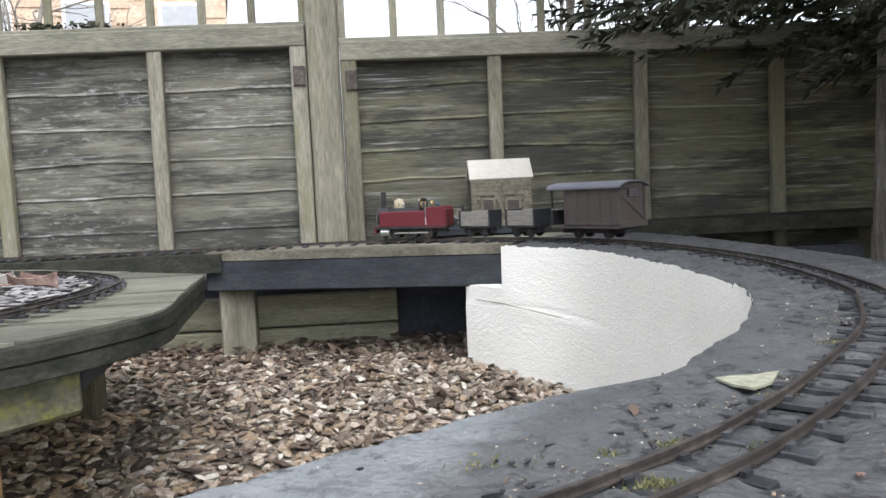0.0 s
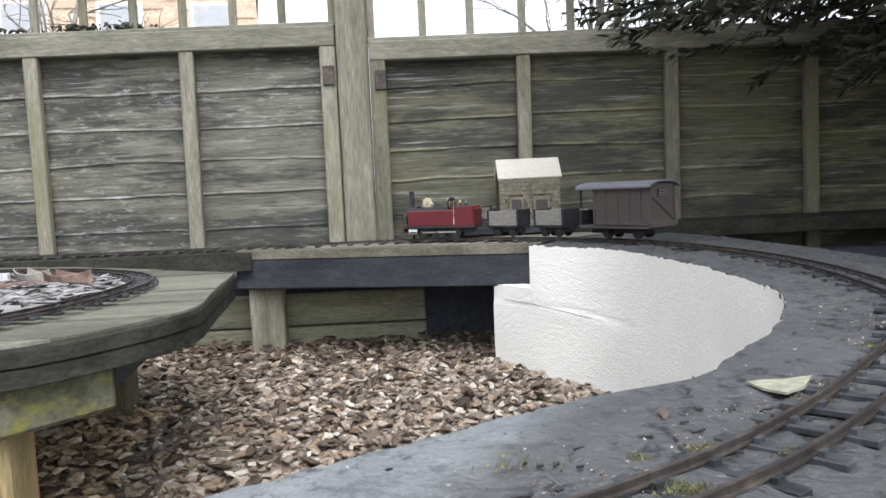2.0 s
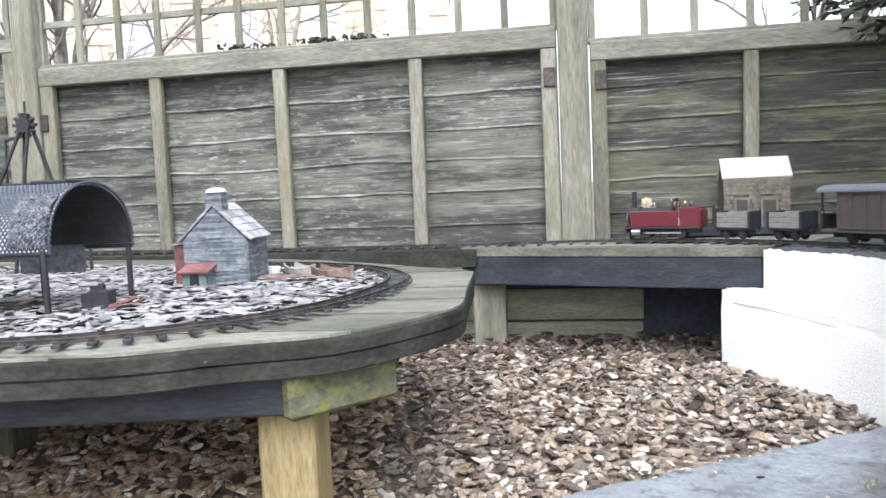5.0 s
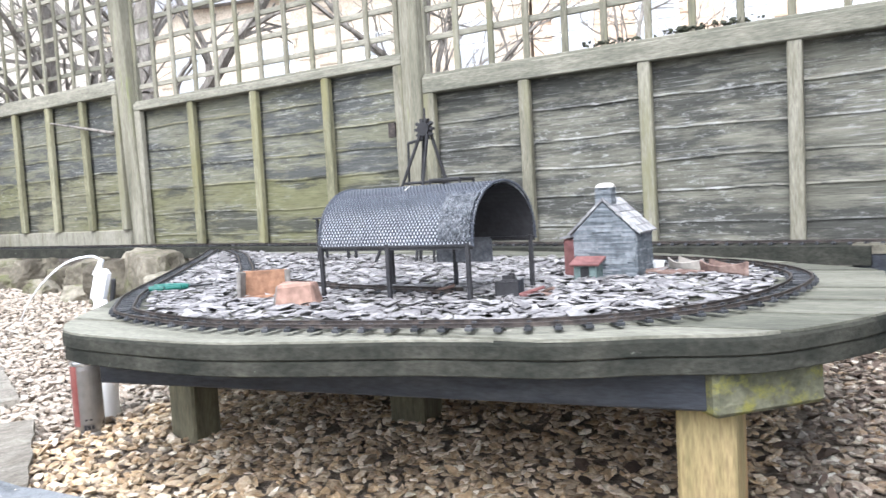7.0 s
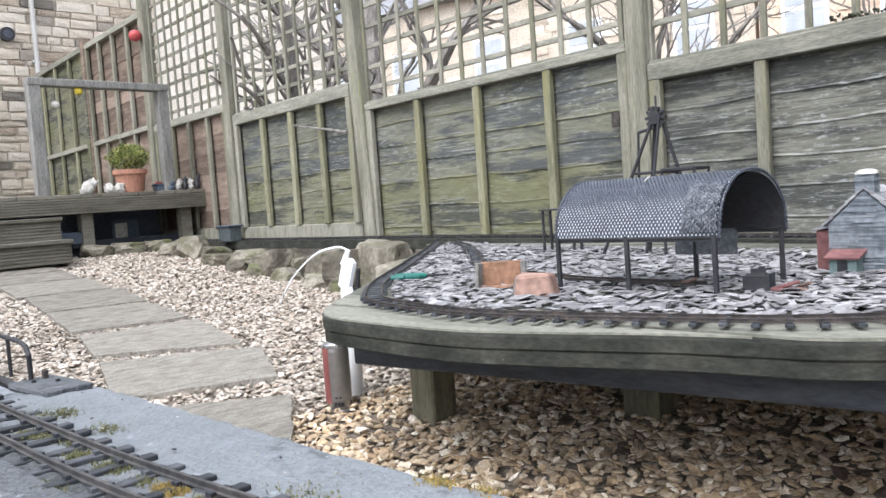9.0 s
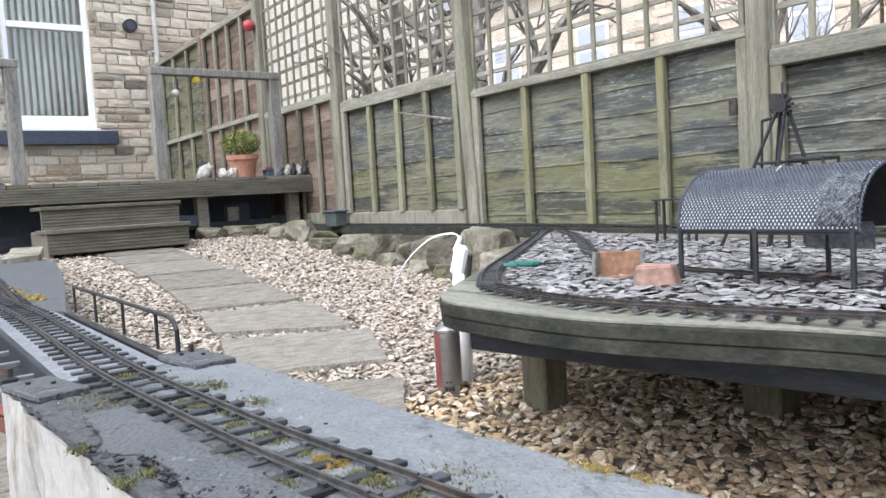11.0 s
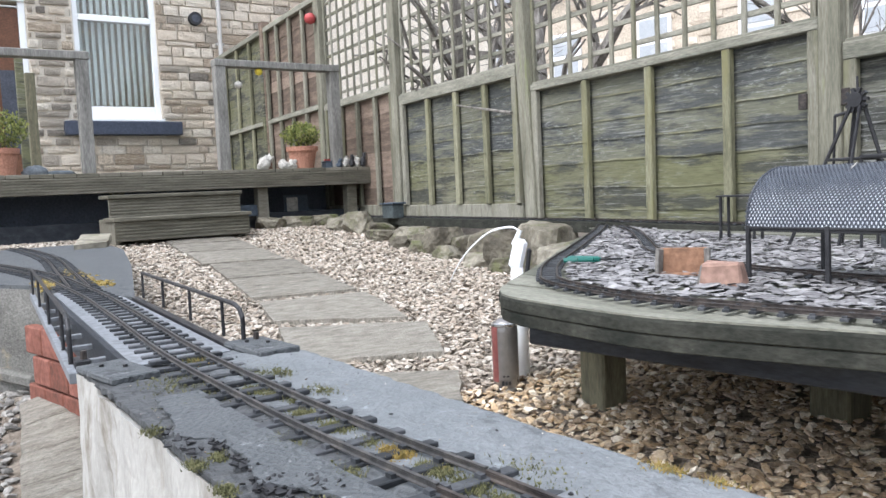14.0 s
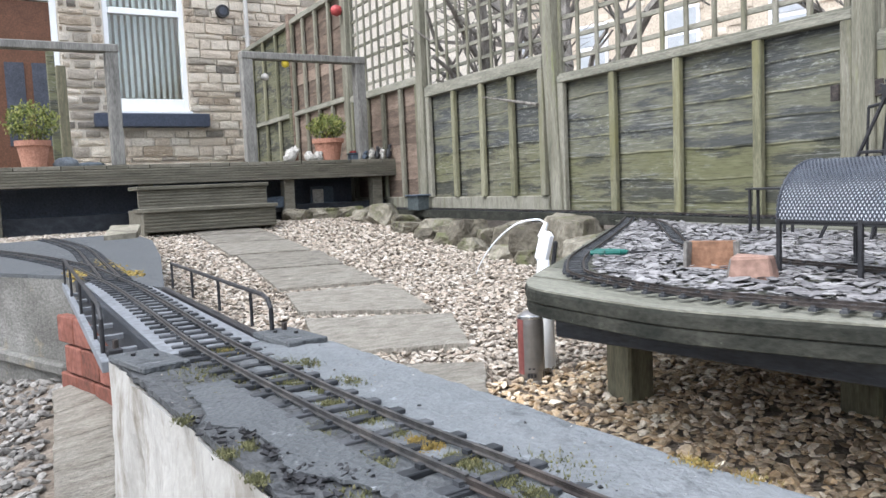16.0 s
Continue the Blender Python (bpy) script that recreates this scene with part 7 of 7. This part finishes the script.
def lay(p, q, z0, z1):
    """One stone between p and q, left out where the window and the door are."""
    spans = [(p, q)]
    for a, b, c, d in ((WY0, WY1, WZ0 - 0.2, WZ1), (DY0, DY1, 0, DZ1)):
        if z1 > c and z0 < d:
            out = []
            for p, q in spans:
                if q <= a or p >= b:
                    out.append((p, q))
                else:
                    if p < a - 0.05:
                        out.append((p, a))
                    if q > b + 0.05:
                        out.append((b, q))
            spans = out
    for p, q in spans:
        if q - p > 0.05:
            old = (p + q) / 2 < WY0 and z0 > 1.2
            jy, jz = (random.uniform(0.025, 0.06), random.uniform(0.022, 0.045)) if old else (random.uniform(0.010, 0.03), random.uniform(0.010, 0.024))
            shared("stone", random.choice(sooty_meshes if random.random() < (0.72 if old else 0.10) else stone_meshes), facing, pose(XF - 0.014 + random.uniform(-0.006, 0.008), (p + q) / 2, (z0 + z1) / 2, random.uniform(-1.2, 1.2), 0, 0) @ Matrix.Diagonal((1, q - p - jy, z1 - z0 - jz, 1)))


zz = 0.83
while zz < 4.3:
    h = random.choice((0.065, 0.08, 0.10, 0.115, 0.13))
    y = -1.2
    while y < 5.0:
        y1 = min(y + random.uniform(0.12, 0.2) * random.choice((1, 1.3, 1.8, 2.4)), 5.0)
        if h > 0.13 and random.random() < 0.4:
            c = zz + h * random.uniform(0.4, 0.6)
            ym = y + (y1 - y) * random.uniform(0.35, 0.65)
            if y1 - y > 0.3:
                lay(y, ym, zz, c)
                lay(ym, y1, zz, c)
            else:
                lay(y, y1, zz, c)
            lay(y, y1, c, zz + h)
        else:
            lay(y, y1, zz, zz + h)
        y = y1
    zz += h

win = thing("window_1", "white plastic sash window with vertical blinds", "window", kind="structure")
yc_, zc_ = (WY0 + WY1) / 2, (WZ0 + WZ1) / 2
fr = part("window_frame", box((0.07, 0.06, WZ1 - WZ0), (XF - 0.06, WY0 + 0.03, zc_), 0.006), M_UPVC, win)
part("window_frame", box((0.07, 0.06, WZ1 - WZ0), (XF - 0.06, WY1 - 0.03, zc_), 0.006), M_UPVC, win)
part("window_frame", box((0.07, WY1 - WY0 - 0.12, 0.07), (XF - 0.06, yc_, WZ1 - 0.035), 0.006), M_UPVC, win)
part("bottom_rail", box((0.07, WY1 - WY0 - 0.12, 0.15), (XF - 0.06, yc_, WZ0 + 0.075), 0.006), M_UPVC, win)
part("transom", box((0.08, WY1 - WY0 - 0.12, 0.075), (XF - 0.055, yc_, 2.835), 0.006), M_UPVC, win)
part("window_sill", box((0.16, WY1 - WY0 + 0.04, 0.035), (XF + 0.0, yc_, WZ0 - 0.02), 0.005), M_UPVC, win)
for z0, z1 in ((WZ0 + 0.15, 2.797), (2.873, WZ1 - 0.07)):
    p = part("pane", box((0.006, WY1 - WY0 - 0.12, z1 - z0), (XF - 0.07, yc_, (z0 + z1) / 2)), M_GLASS, win)
    p.visible_shadow = False
for i in range(11):
    y = WY0 + 0.10 + i * 0.075
    part("blind_slat", box((0.004, 0.082, WZ1 - WZ0 - 0.25), (XF - 0.20, y, zc_ + 0.05), rz=50), M_BLIND, win)
part("stone_sill", box((0.16, 1.35, 0.165), (XF + 0.045, 2.19, 1.515), 0.008), M_SILL, win, "slate-blue painted stone sill")
dr = thing("door_1", "brown framed back door with dark glass under a white head", "door", kind="structure")
part("door_leaf", box((0.05, DY1 - DY0 - 0.14, 2.05), (XF - 0.08, (DY0 + DY1) / 2, 1.85), 0.004), M_DOOR, dr)
part("fanlight", box((0.05, DY1 - DY0 - 0.14, 0.02), (XF - 0.08, (DY0 + DY1) / 2, 2.9), 0.003), M_UPVC, dr)
for y in (0.38, 0.72, 1.0):
    part("glass_panel", box((0.012, 0.2, 0.95), (XF - 0.05, y, 1.7)), M_DARK, dr)
for y in (DY0 + 0.035, DY1 - 0.035):
    part("door_frame", box((0.09, 0.07, 2.15), (XF - 0.06, y, 1.88), 0.005), M_UPVC, dr)
part("lintel", box((0.09, DY1 - DY0, 0.1), (XF - 0.03, (DY0 + DY1) / 2, 3.0), 0.005), M_UPVC, dr)
pipe = thing("downpipe", "pale grey plastic downpipe on the house corner", "downpipe", kind="structure")
part("pipe", tube((XF + 0.07, 3.43, 0.82), (XF + 0.07, 3.43, 4.5), 0.028, seg=14), M_PIPE, pipe)
for h in (1.5, 2.6, 3.4):
    part("bracket", box((0.05, 0.10, 0.03), (XF + 0.05, 3.43, h), 0.004), M_PIPE, pipe)
part("thin_pipe", tube((XF + 0.06, 3.33, 0.82), (XF + 0.06, 3.33, 1.5), 0.018, seg=10), M_PIPE, pipe)
vent = thing("wall_vent", "round black vent outlet in the stone wall", "vent", (XF + 0.02, 3.13, 2.90), kind="structure")
part("ring", tube((0, 0, 0), (0.07, 0, 0), 0.082, seg=24), M_BLACK, vent)
part("core", tube((0.07, 0, 0), (0.075, 0, 0), 0.05, seg=20), M_DARK, vent)

# ---- pergola frames on the decking ----


def pergola(y0, y1, z1, ys, label):
    p = thing("pergola_frame", label, "pergola", group="timber frames on the decking edge")
    for y in ys:
        part("post", box((0.085, 0.085, z1 - 0.82), (-6.45, y, (z1 + 0.82) / 2), 0.005), M_PERGOLA, p)
    part("crossbeam", box((0.10, y1 - y0, 0.055), (-6.45, (y0 + y1) / 2, z1 - 0.03), 0.005), M_PERGOLA, p)
    for y in (y0 + 0.3, y1 - 0.35):
        part("back_post", box((0.07, 0.07, 1.2), (-8.9, y * 1.25, 1.42), 0.004), M_FENCE_GREEN, p)
    return p


pergola(1.965, 3.03, 1.68, (2.01, 2.985), "grey timber frame of two posts and a beam")
pergola(-1.2, 1.07, 1.68, (1.02, -0.9), "weathered timber frame by the steps")
tagged(part("support_post", box((0.07, 0.07, 0.84), (-7.4, 0.80, 1.24), 0.004), M_LEG), "mossy green post on the decking", "post")
for y, zz, mt, lab in ((2.335, 1.60, M_YELLOW, "yellow ball lantern hanging from the beam"), (2.16, 1.49, M_ORNAMENT, "pale ball lantern hanging from the beam")):
    bl = thing("hanging_lantern", lab, "lantern", (-6.45, y, zz))
    part("globe", lathe([(0.005, -0.03), (0.025, -0.02), (0.032, 0), (0.025, 0.02), (0.005, 0.03)], 14), mt, bl, smooth=True)
    part("cord", tube((0, 0, 0.03), (0, 0, 1.65 - zz), 0.002, seg=5), M_BLACK, bl)
bl = thing("fence_ball", "red plastic ball lamp fixed to the fence post", "lantern", tuple(fence_at(-6.89, 0.12, 2.16)))
part("globe", lathe([(0.005, -0.05), (0.04, -0.035), (0.055, 0), (0.04, 0.035), (0.005, 0.05)], 16), M_REDPLASTIC, bl, smooth=True)


def shrub(x, y, r, h, label, pr, ph):
    p = thing("potted_shrub", label, "potted plant", (x, y, 0.82), "potted shrubs on the decking")
    part("pot", lathe([(pr * 0.72, 0), (pr * 0.95, ph * 0.8), (pr * 1.06, ph * 0.8), (pr * 1.08, ph), (pr * 0.9, ph), (pr * 0.85, ph * 0.9), (0.01, ph * 0.9)], 24), M_TERRA, p)
    for k in range(4):
        part("stem", tube((0, 0, ph * 0.85), (r * 0.4 * math.cos(k * 1.6), r * 0.4 * math.sin(k * 1.6), ph + h * 0.6), 0.006, 0.003, seg=5), M_BARK, p)
    g = np.random.default_rng(int(x * -100 + y * 10))
    verts, faces = [], []
    for i in range(1500):
        d = Vector(g.normal(0, 1, 3)).normalized()
        rr = g.uniform(0.55, 1.0) * (1 + 0.22 * noise.noise(d * 2.4))
        c = Vector((d.x * r * rr, d.y * r * rr, ph + h * 0.5 + d.z * h * 0.56 * rr))
        q = Euler(g.uniform(0, 6.3, 3)).to_matrix()
        s = g.uniform(0.010, 0.018)
        b = len(verts)
        for a in ((-1, 0, 0), (0, -0.45, 0.15), (1, 0, 0), (0, 0.45, 0.15)):
            verts.append(c + q @ (Vector(a) * s))
        faces.append((b, b + 1, b + 2, b + 3))
    me = bpy.data.meshes.new("foliage")
    me.from_pydata([tuple(v) for v in verts], [], faces)
    me.materials.append(M_LEAF)
    o = new("foliage", me)
    o.parent = p
    o["kind"] = "stuff"


shrub(-6.55, 2.715, 0.165, 0.20, "round clipped green shrub in a terracotta pot", 0.125, 0.185)
shrub(-6.58, 0.485, 0.18, 0.26, "leafy yellow-green shrub in a terracotta pot", 0.11, 0.19)
# ornaments on the decking edge
DZ = 0.82
ornament("round_ornament", "pale carved round stone ornament", "ornament", (-6.5, 2.36, DZ), [(0, 0, 0.05, 0.05, 0.045, 0.055), (0.0, 0.04, 0.085, 0.03, 0.03, 0.03), (0.01, -0.04, 0.03, 0.03, 0.03, 0.03)], M_ORNAMENT, seed=2, rough=0.3)
ornament("round_ornament", "pair of small speckled white stone ornaments", "ornament", (-6.5, 2.56, DZ), [(0, -0.04, 0.035, 0.035, 0.038, 0.04), (0, 0.04, 0.035, 0.035, 0.04, 0.042), (0, 0.0, 0.03, 0.03, 0.04, 0.03)], M_ORNAMENT, seed=5, rough=0.35)
ornament("dark_ornaments", "jumble of small dark and white ornaments", "ornament", (-6.5, 3.12, DZ), [(0, -0.09, 0.035, 0.03, 0.035, 0.045), (0, -0.02, 0.045, 0.03, 0.035, 0.05), (0, 0.06, 0.035, 0.03, 0.03, 0.06), (0, 0.12, 0.04, 0.03, 0.03, 0.06)], M_ORNAMENT, seed=8, rough=0.5)
ornament("slate_mound", "pale blue-grey rounded stones on the decking", "stones", (-6.6, 0.75, DZ), [(0, -0.06, 0.025, 0.06, 0.085, 0.05), (0, 0.10, 0.012, 0.05, 0.1, 0.024)], M_COTTAGE, seed=11, rough=0.1)
for i, (y, x, k, mt, lab) in enumerate(((2.98, -6.40, 0.9, M_BLUEGREY, "dark blue-grey glazed ornament"), (3.04, -6.41, 1.0, M_ORNAMENT, "small speckled white ornament"), (3.10, -6.40, 1.3, M_BLACK, "small black cast ornament"), (3.155, -6.41, 1.0, M_ORNAMENT, "small chipped white ornament"), (3.21, -6.40, 1.5, M_BLACK, "tall dark cast ornament"))):
    ornament("small_ornament", lab, "ornament", (x, y, DZ), [(0, 0, 0.028 * k, 0.024, 0.026, 0.030 * k), (0.004, 0.006, 0.062 * k, 0.017, 0.017, 0.018 * k), (0.01, -0.012, 0.02, 0.018, 0.016, 0.02)], mt, seed=30 + i, rough=0.35)
tt = thing("bird_table", "small dark wooden stand with a pale top", "stand", (-6.7, 2.46, DZ))
part("top", box((0.08, 0.10, 0.015), (0, 0, 0.105), 0.003), M_PALEWOOD, tt)
part("stem", box((0.05, 0.07, 0.10), (0, 0, 0.05), 0.003), M_DOOR, tt)
tr = thing("planter_trough", "dark blue-grey plastic trough", "planter", (-6.5, 2.965, DZ))
part("body", box((0.09, 0.16, 0.05), (0, 0, 0.025), 0.006), M_BLUEGREY, tr)
part("rim", box((0.10, 0.17, 0.012), (0, 0, 0.055), 0.003), M_BLUEGREY, tr)
rb = thing("red_bowl", "small red plastic bowl", "bowl", (-6.65, 3.02, DZ))
part("shell", lathe([(0.03, 0), (0.055, 0.06), (0.06, 0.085), (0.05, 0.085), (0.03, 0.02)], 16), M_REDPLASTIC, rb)
sg = thing("glazed_sheet", "dark glazed sheet leaning under the decking", "glass sheet", (-6.75, 2.72, 0.36))
part("sheet", box((0.01, 0.22, 0.17), (0, 0, 0.16), 0.002), M_BLUEGREY, sg)
part("bleached_patch", box((0.006, 0.10, 0.13), (0.009, -0.04, 0.16), 0.002), M_ORNAMENT, sg)

# the whole deck with all that stands on and under it is a little smaller and nearer than drawn above
NEARER = Matrix.Translation((-0.26, -0.05, 0.585)) @ Matrix.Scale(0.948, 4) @ Matrix.Translation((0.26, 0.05, -0.585))
ON_DECK = ("decking", "deck_steps", "pergola_frame", "support_post", "hanging_lantern", "potted_shrub", "round_ornament", "dark_ornaments", "small_ornament", "slate_mound", "bird_table", "planter_trough", "red_bowl", "glazed_sheet", "parked_wagon")
for ob in list(scene.objects):
    if ob.parent is None and ob.name.split(".")[0] in ON_DECK:
        ob.matrix_basis = NEARER @ ob.matrix_basis

# ---- bent twig under the viaduct, hinge plates, moss on the fence ----
tw = thing("bent_wire", "pale bent cable hanging under the viaduct", "cable", (0, 0, 0))
wp = smooth_path([(0.135, 2.44, 0.282), (0.125, 2.44, 0.255), (0.075, 2.44, 0.195), (0.01, 2.44, 0.145), (-0.035, 2.44, 0.105)], 0.012)
part("strand", sweep(wp, [(0.0016 * math.cos(k * TAU / 6), 0.0016 * math.sin(k * TAU / 6)) for k in range(6)]), M_PALEWOOD, tw)
for u, zz in ((-0.075, 0.90), (0.085, 0.88), (-2.06, 0.86), (-1.89, 0.86)):
    tagged(part("panel_clip", fence_box(u - 0.018, u + 0.018, zz - 0.03, zz + 0.03, 0.05, 0.012, 0.002), M_RAILMETAL), "rusty steel clip holding a fence panel", "bracket", "clips on the fence posts")
ms = []
for u0, n in ((-0.85, 90), (-0.70, 70), (-1.15, 40), (-1.05, 30)):
    for _ in range(n):
        p = fence_at(u0 + random.gauss(0, 0.035), 0.015 + random.uniform(-0.02, 0.02), 1.075 + abs(random.gauss(0, 0.008)))
        ms.append(tuple(p))
tagged(stones("rail_moss", ms, (0.004, 0.009), (0.5, 1.0), M_NEEDLE, seed=19, jag=0.4), "dark moss clumps on the fence capping", "moss", kind="stuff")
tagged(part("dead_branch", tube(fence_at(-3.95, 0.07, 1.02), fence_at(-4.55, 0.07, 1.13), 0.010, 0.005, seg=7), M_BARK), "bare dead branch leaning against the fence", "branch")

# ---- conifer overhanging the fence ----


def conifer():
    ox, oy = 2.05, 1.75
    t = thing("conifer", "large dark drooping conifer overhanging the fence corner", "tree", (ox, oy, 0))
    part("trunk", tube((0, 0, -0.05), (-0.05, 0.05, 4.2), 0.10, 0.04, seg=12), M_BARK, t)
    part("trunk", tube((-0.55, 0.38, -0.05), (-0.50, 0.34, 3.2), 0.055, 0.03, seg=10), M_BARK, t, "dead grey side stem")
    g = np.random.default_rng(31)
    verts, faces = [], []

    def floor_at(x, y):
        """The lowest that the drooping sprays hang, rising towards the open side."""
        return 0.64 + 0.39 * clamp01((1.3 - x) / 1.0)

    for i in range(920):
        a = g.uniform(0, TAU)
        z0 = 0.95 + 3.2 * g.uniform() ** 1.7
        L = g.uniform(0.7, 1.85) * (1.0 if z0 < 2.6 else max(0.25, (4.6 - z0) / 2.0))
        out = Vector((math.cos(a), math.sin(a), 0))
        if out.x < 0:
            L = min(L, (ox - 0.60 - 0.35 * g.uniform() ** 2) / max(0.2, -out.x))
        drop = g.uniform(0.2, 0.5)
        pts = [Vector((-0.03, 0.03, z0)) + out * (L * k / 7) + Vector((0, 0, 0.16 * k / 7 - drop * (k / 7) ** 2)) for k in range(8)]
        for p in pts:
            if oy + p.y > 2.72 - FK * (ox + p.x) - 0.05 and p.z < 1.15:
                p.z = 1.15
            p.z = max(p.z, floor_at(ox + p.x, oy + p.y) + 0.05)
        if i < 110:
            part("branch", sweep(pts, [(-0.006, 0), (0, -0.006), (0.006, 0), (0, 0.006)]), M_BARK, t)
        side = Vector((-out.y, out.x, 0))
        for k in range(230):
            f = g.uniform(0.08, 1.0) ** 0.8
            j = min(6, int(f * 7))
            b = pts[j].lerp(pts[j + 1], f * 7 - j)
            d = (out * g.uniform(0.3, 1) + side * g.choice((-1, 1)) * g.uniform(0.3, 1.0) + Vector((0, 0, g.uniform(-0.7, 0.2)))).normalized()
            ln = g.uniform(0.025, 0.06)
            w = d.cross(Vector((0, 0, 1))).normalized() * g.uniform(0.0022, 0.005) + Vector((0, 0, g.uniform(-0.006, 0.006)))
            n = len(verts)
            verts += [b - w * 0.4, b + w * 0.4, b + d * ln * 0.6 + w, b + d * ln, b + d * ln * 0.6 - w]
            faces.append((n, n + 1, n + 2, n + 3, n + 4))
    me = bpy.data.meshes.new("foliage")
    me.from_pydata([tuple(v) for v in verts], [], faces)
    me.materials.append(M_NEEDLE)
    o = new("foliage", me)
    o.parent = t
    o["kind"] = "stuff"


conifer()


# ---- bare trees and houses beyond the fence ----
def bare_tree(x, y, lean, h, label, seed, r0=0.10):
    t = thing("bare_tree", label, "tree", (x, y, 0), "bare trees beyond the fence")
    g = random.Random(seed)
    V, F = [], []

    def stick(p, q, r, s, bm=None):
        if bm is not None:
            tube(p, q, r, s, seg=8, bm=bm)
            return
        d = (q - p).normalized()
        a = d.orthogonal().normalized()
        c = d.cross(a)
        n = len(V)
        for o, rr in ((p, r), (q, s)):
            for k in range(4):
                ang = TAU * k / 4
                V.append(tuple(o + (a * math.cos(ang) + c * math.sin(ang)) * rr))
        for k in range(4):
            F.append((n + k, n + (k + 1) % 4, n + 4 + (k + 1) % 4, n + 4 + k))

    def grow(p, d, r, L, depth):
        bm = bmesh.new() if depth < 2 else None
        todo = []
        for k in range(4):
            q = p + d * (L / 4)
            stick(p, q, r, r * 0.9, bm)
            p, r = q, r * 0.9
            d = (d + Vector((g.gauss(0, 0.14), g.gauss(0, 0.14), g.gauss(0.02, 0.08)))).normalized()
            if depth < 4 and g.random() < 0.75:
                todo.append((p, (d + Vector((g.gauss(0, 0.7), g.gauss(0, 0.7), g.gauss(0.1, 0.4)))).normalized(), r * 0.6, L * 0.62, depth + 1))
        if depth < 4:
            todo.append((p, d, r, L * 0.7, depth + 1))
        if bm is not None:
            part("trunk" if depth == 0 else "limb", bm, M_BARK, t)
        for a in todo:
            grow(*a)
    grow(Vector((0, 0, -0.1)), Vector(lean).normalized(), r0, h * 0.45, 0)
    me = bpy.data.meshes.new("twig_spray")
    me.from_pydata(V, [], F)
    me.materials.append(M_BARK)
    o = new("twig_spray", me)
    o.parent = t
    o["kind"] = "stuff"


bare_tree(-5.15, 4.3, (-0.22, 0, 1), 3.6, "bare leaning tree with dark limbs", 4, 0.16)
bare_tree(-3.2, 4.6, (0.1, 0.1, 1), 3.0, "bare many-stemmed shrub behind the trellis", 9, 0.06)
bare_tree(-6.2, 4.8, (0.15, 0, 1), 3.4, "bare twiggy tree behind the lattice", 12, 0.07)
bare_tree(-1.9, 5.2, (0.0, 0.1, 1), 2.6, "thin bare bush behind the fence", 15, 0.04)
bare_tree(0.9, 4.2, (0.2, 0.1, 1), 2.6, "thin bare sapling behind the fence", 18, 0.04)


def terrace(x, y, w, h, d, rz, label, material, nx, roof_h=2.2):
    t = thing("terraced_house", label, "house", (x, y, 0), "houses beyond the fence", rz=rz)
    part("wall", box((w, d, h), (0, d / 2, h / 2)), material, t)
    bm = bmesh.new()
    f = [bm.verts.new(v) for v in ((-w / 2 - 0.1, -0.3, h), (-w / 2 - 0.1, d + 0.3, h), (-w / 2 - 0.1, d / 2, h + roof_h))]
    g = [bm.verts.new(v) for v in ((w / 2 + 0.1, -0.3, h), (w / 2 + 0.1, d + 0.3, h), (w / 2 + 0.1, d / 2, h + roof_h))]
    bm.faces.new(f)
    bm.faces.new(g[::-1])
    for i in range(3):
        j = (i + 1) % 3
        bm.faces.new((f[i], g[i], g[j], f[j]))
    rf = part("roof", bm, M_FARROOF, t)
    part("chimney", box((0.9, 0.6, 1.3), (w * 0.3, d / 2, h + roof_h + 0.3), 0.02), material, rf)
    for i in range(nx):
        for zz in (1.5, 4.0):
            if zz + 1 > h:
                continue
            xx = -w / 2 + (i + 0.5) * w / nx
            wn_ = part("window", box((1.0, 0.12, 1.4), (xx, -0.02, zz + 0.3), 0.02), M_UPVC, t)
            part("pane", box((0.82, 0.1, 0.55), (xx, -0.05, zz + 0.65)), M_FARPANE, wn_)
            part("pane", box((0.82, 0.1, 0.55), (xx, -0.05, zz - 0.02)), M_FARPANE, wn_)
            part("sill", box((1.2, 0.2, 0.12), (xx, -0.05, zz - 0.45)), M_FARSTONE, wn_)
    # courses of larger facing stones
    me = stone_meshes[0].copy()
    me.materials.clear()
    me.materials.append(material)
    for k in range(230):
        xx, zz = random.uniform(-w / 2 + 0.2, w / 2 - 0.2), 0.2 + 0.19 * random.randrange(int(h / 0.19) - 1)
        shared("stone", me, t, pose(xx, -0.005, zz, 0, 0, -90) @ Matrix.Diagonal((1, random.uniform(0.35, 0.7), 0.175, 1)))


terrace(-15.2, 17.0, 14, 6.2, 8, 14, "long pale stone terrace house with white windows", M_FARSTONE, 5)
terrace(-5.3, 19.0, 6.0, 5.6, 8, 8, "orange brick terrace house with white windows", M_FARBRICK, 3)
terrace(-30, 12.0, 13, 6.2, 8, 40, "pale stone house further along the terrace", M_FARSTONE, 5)
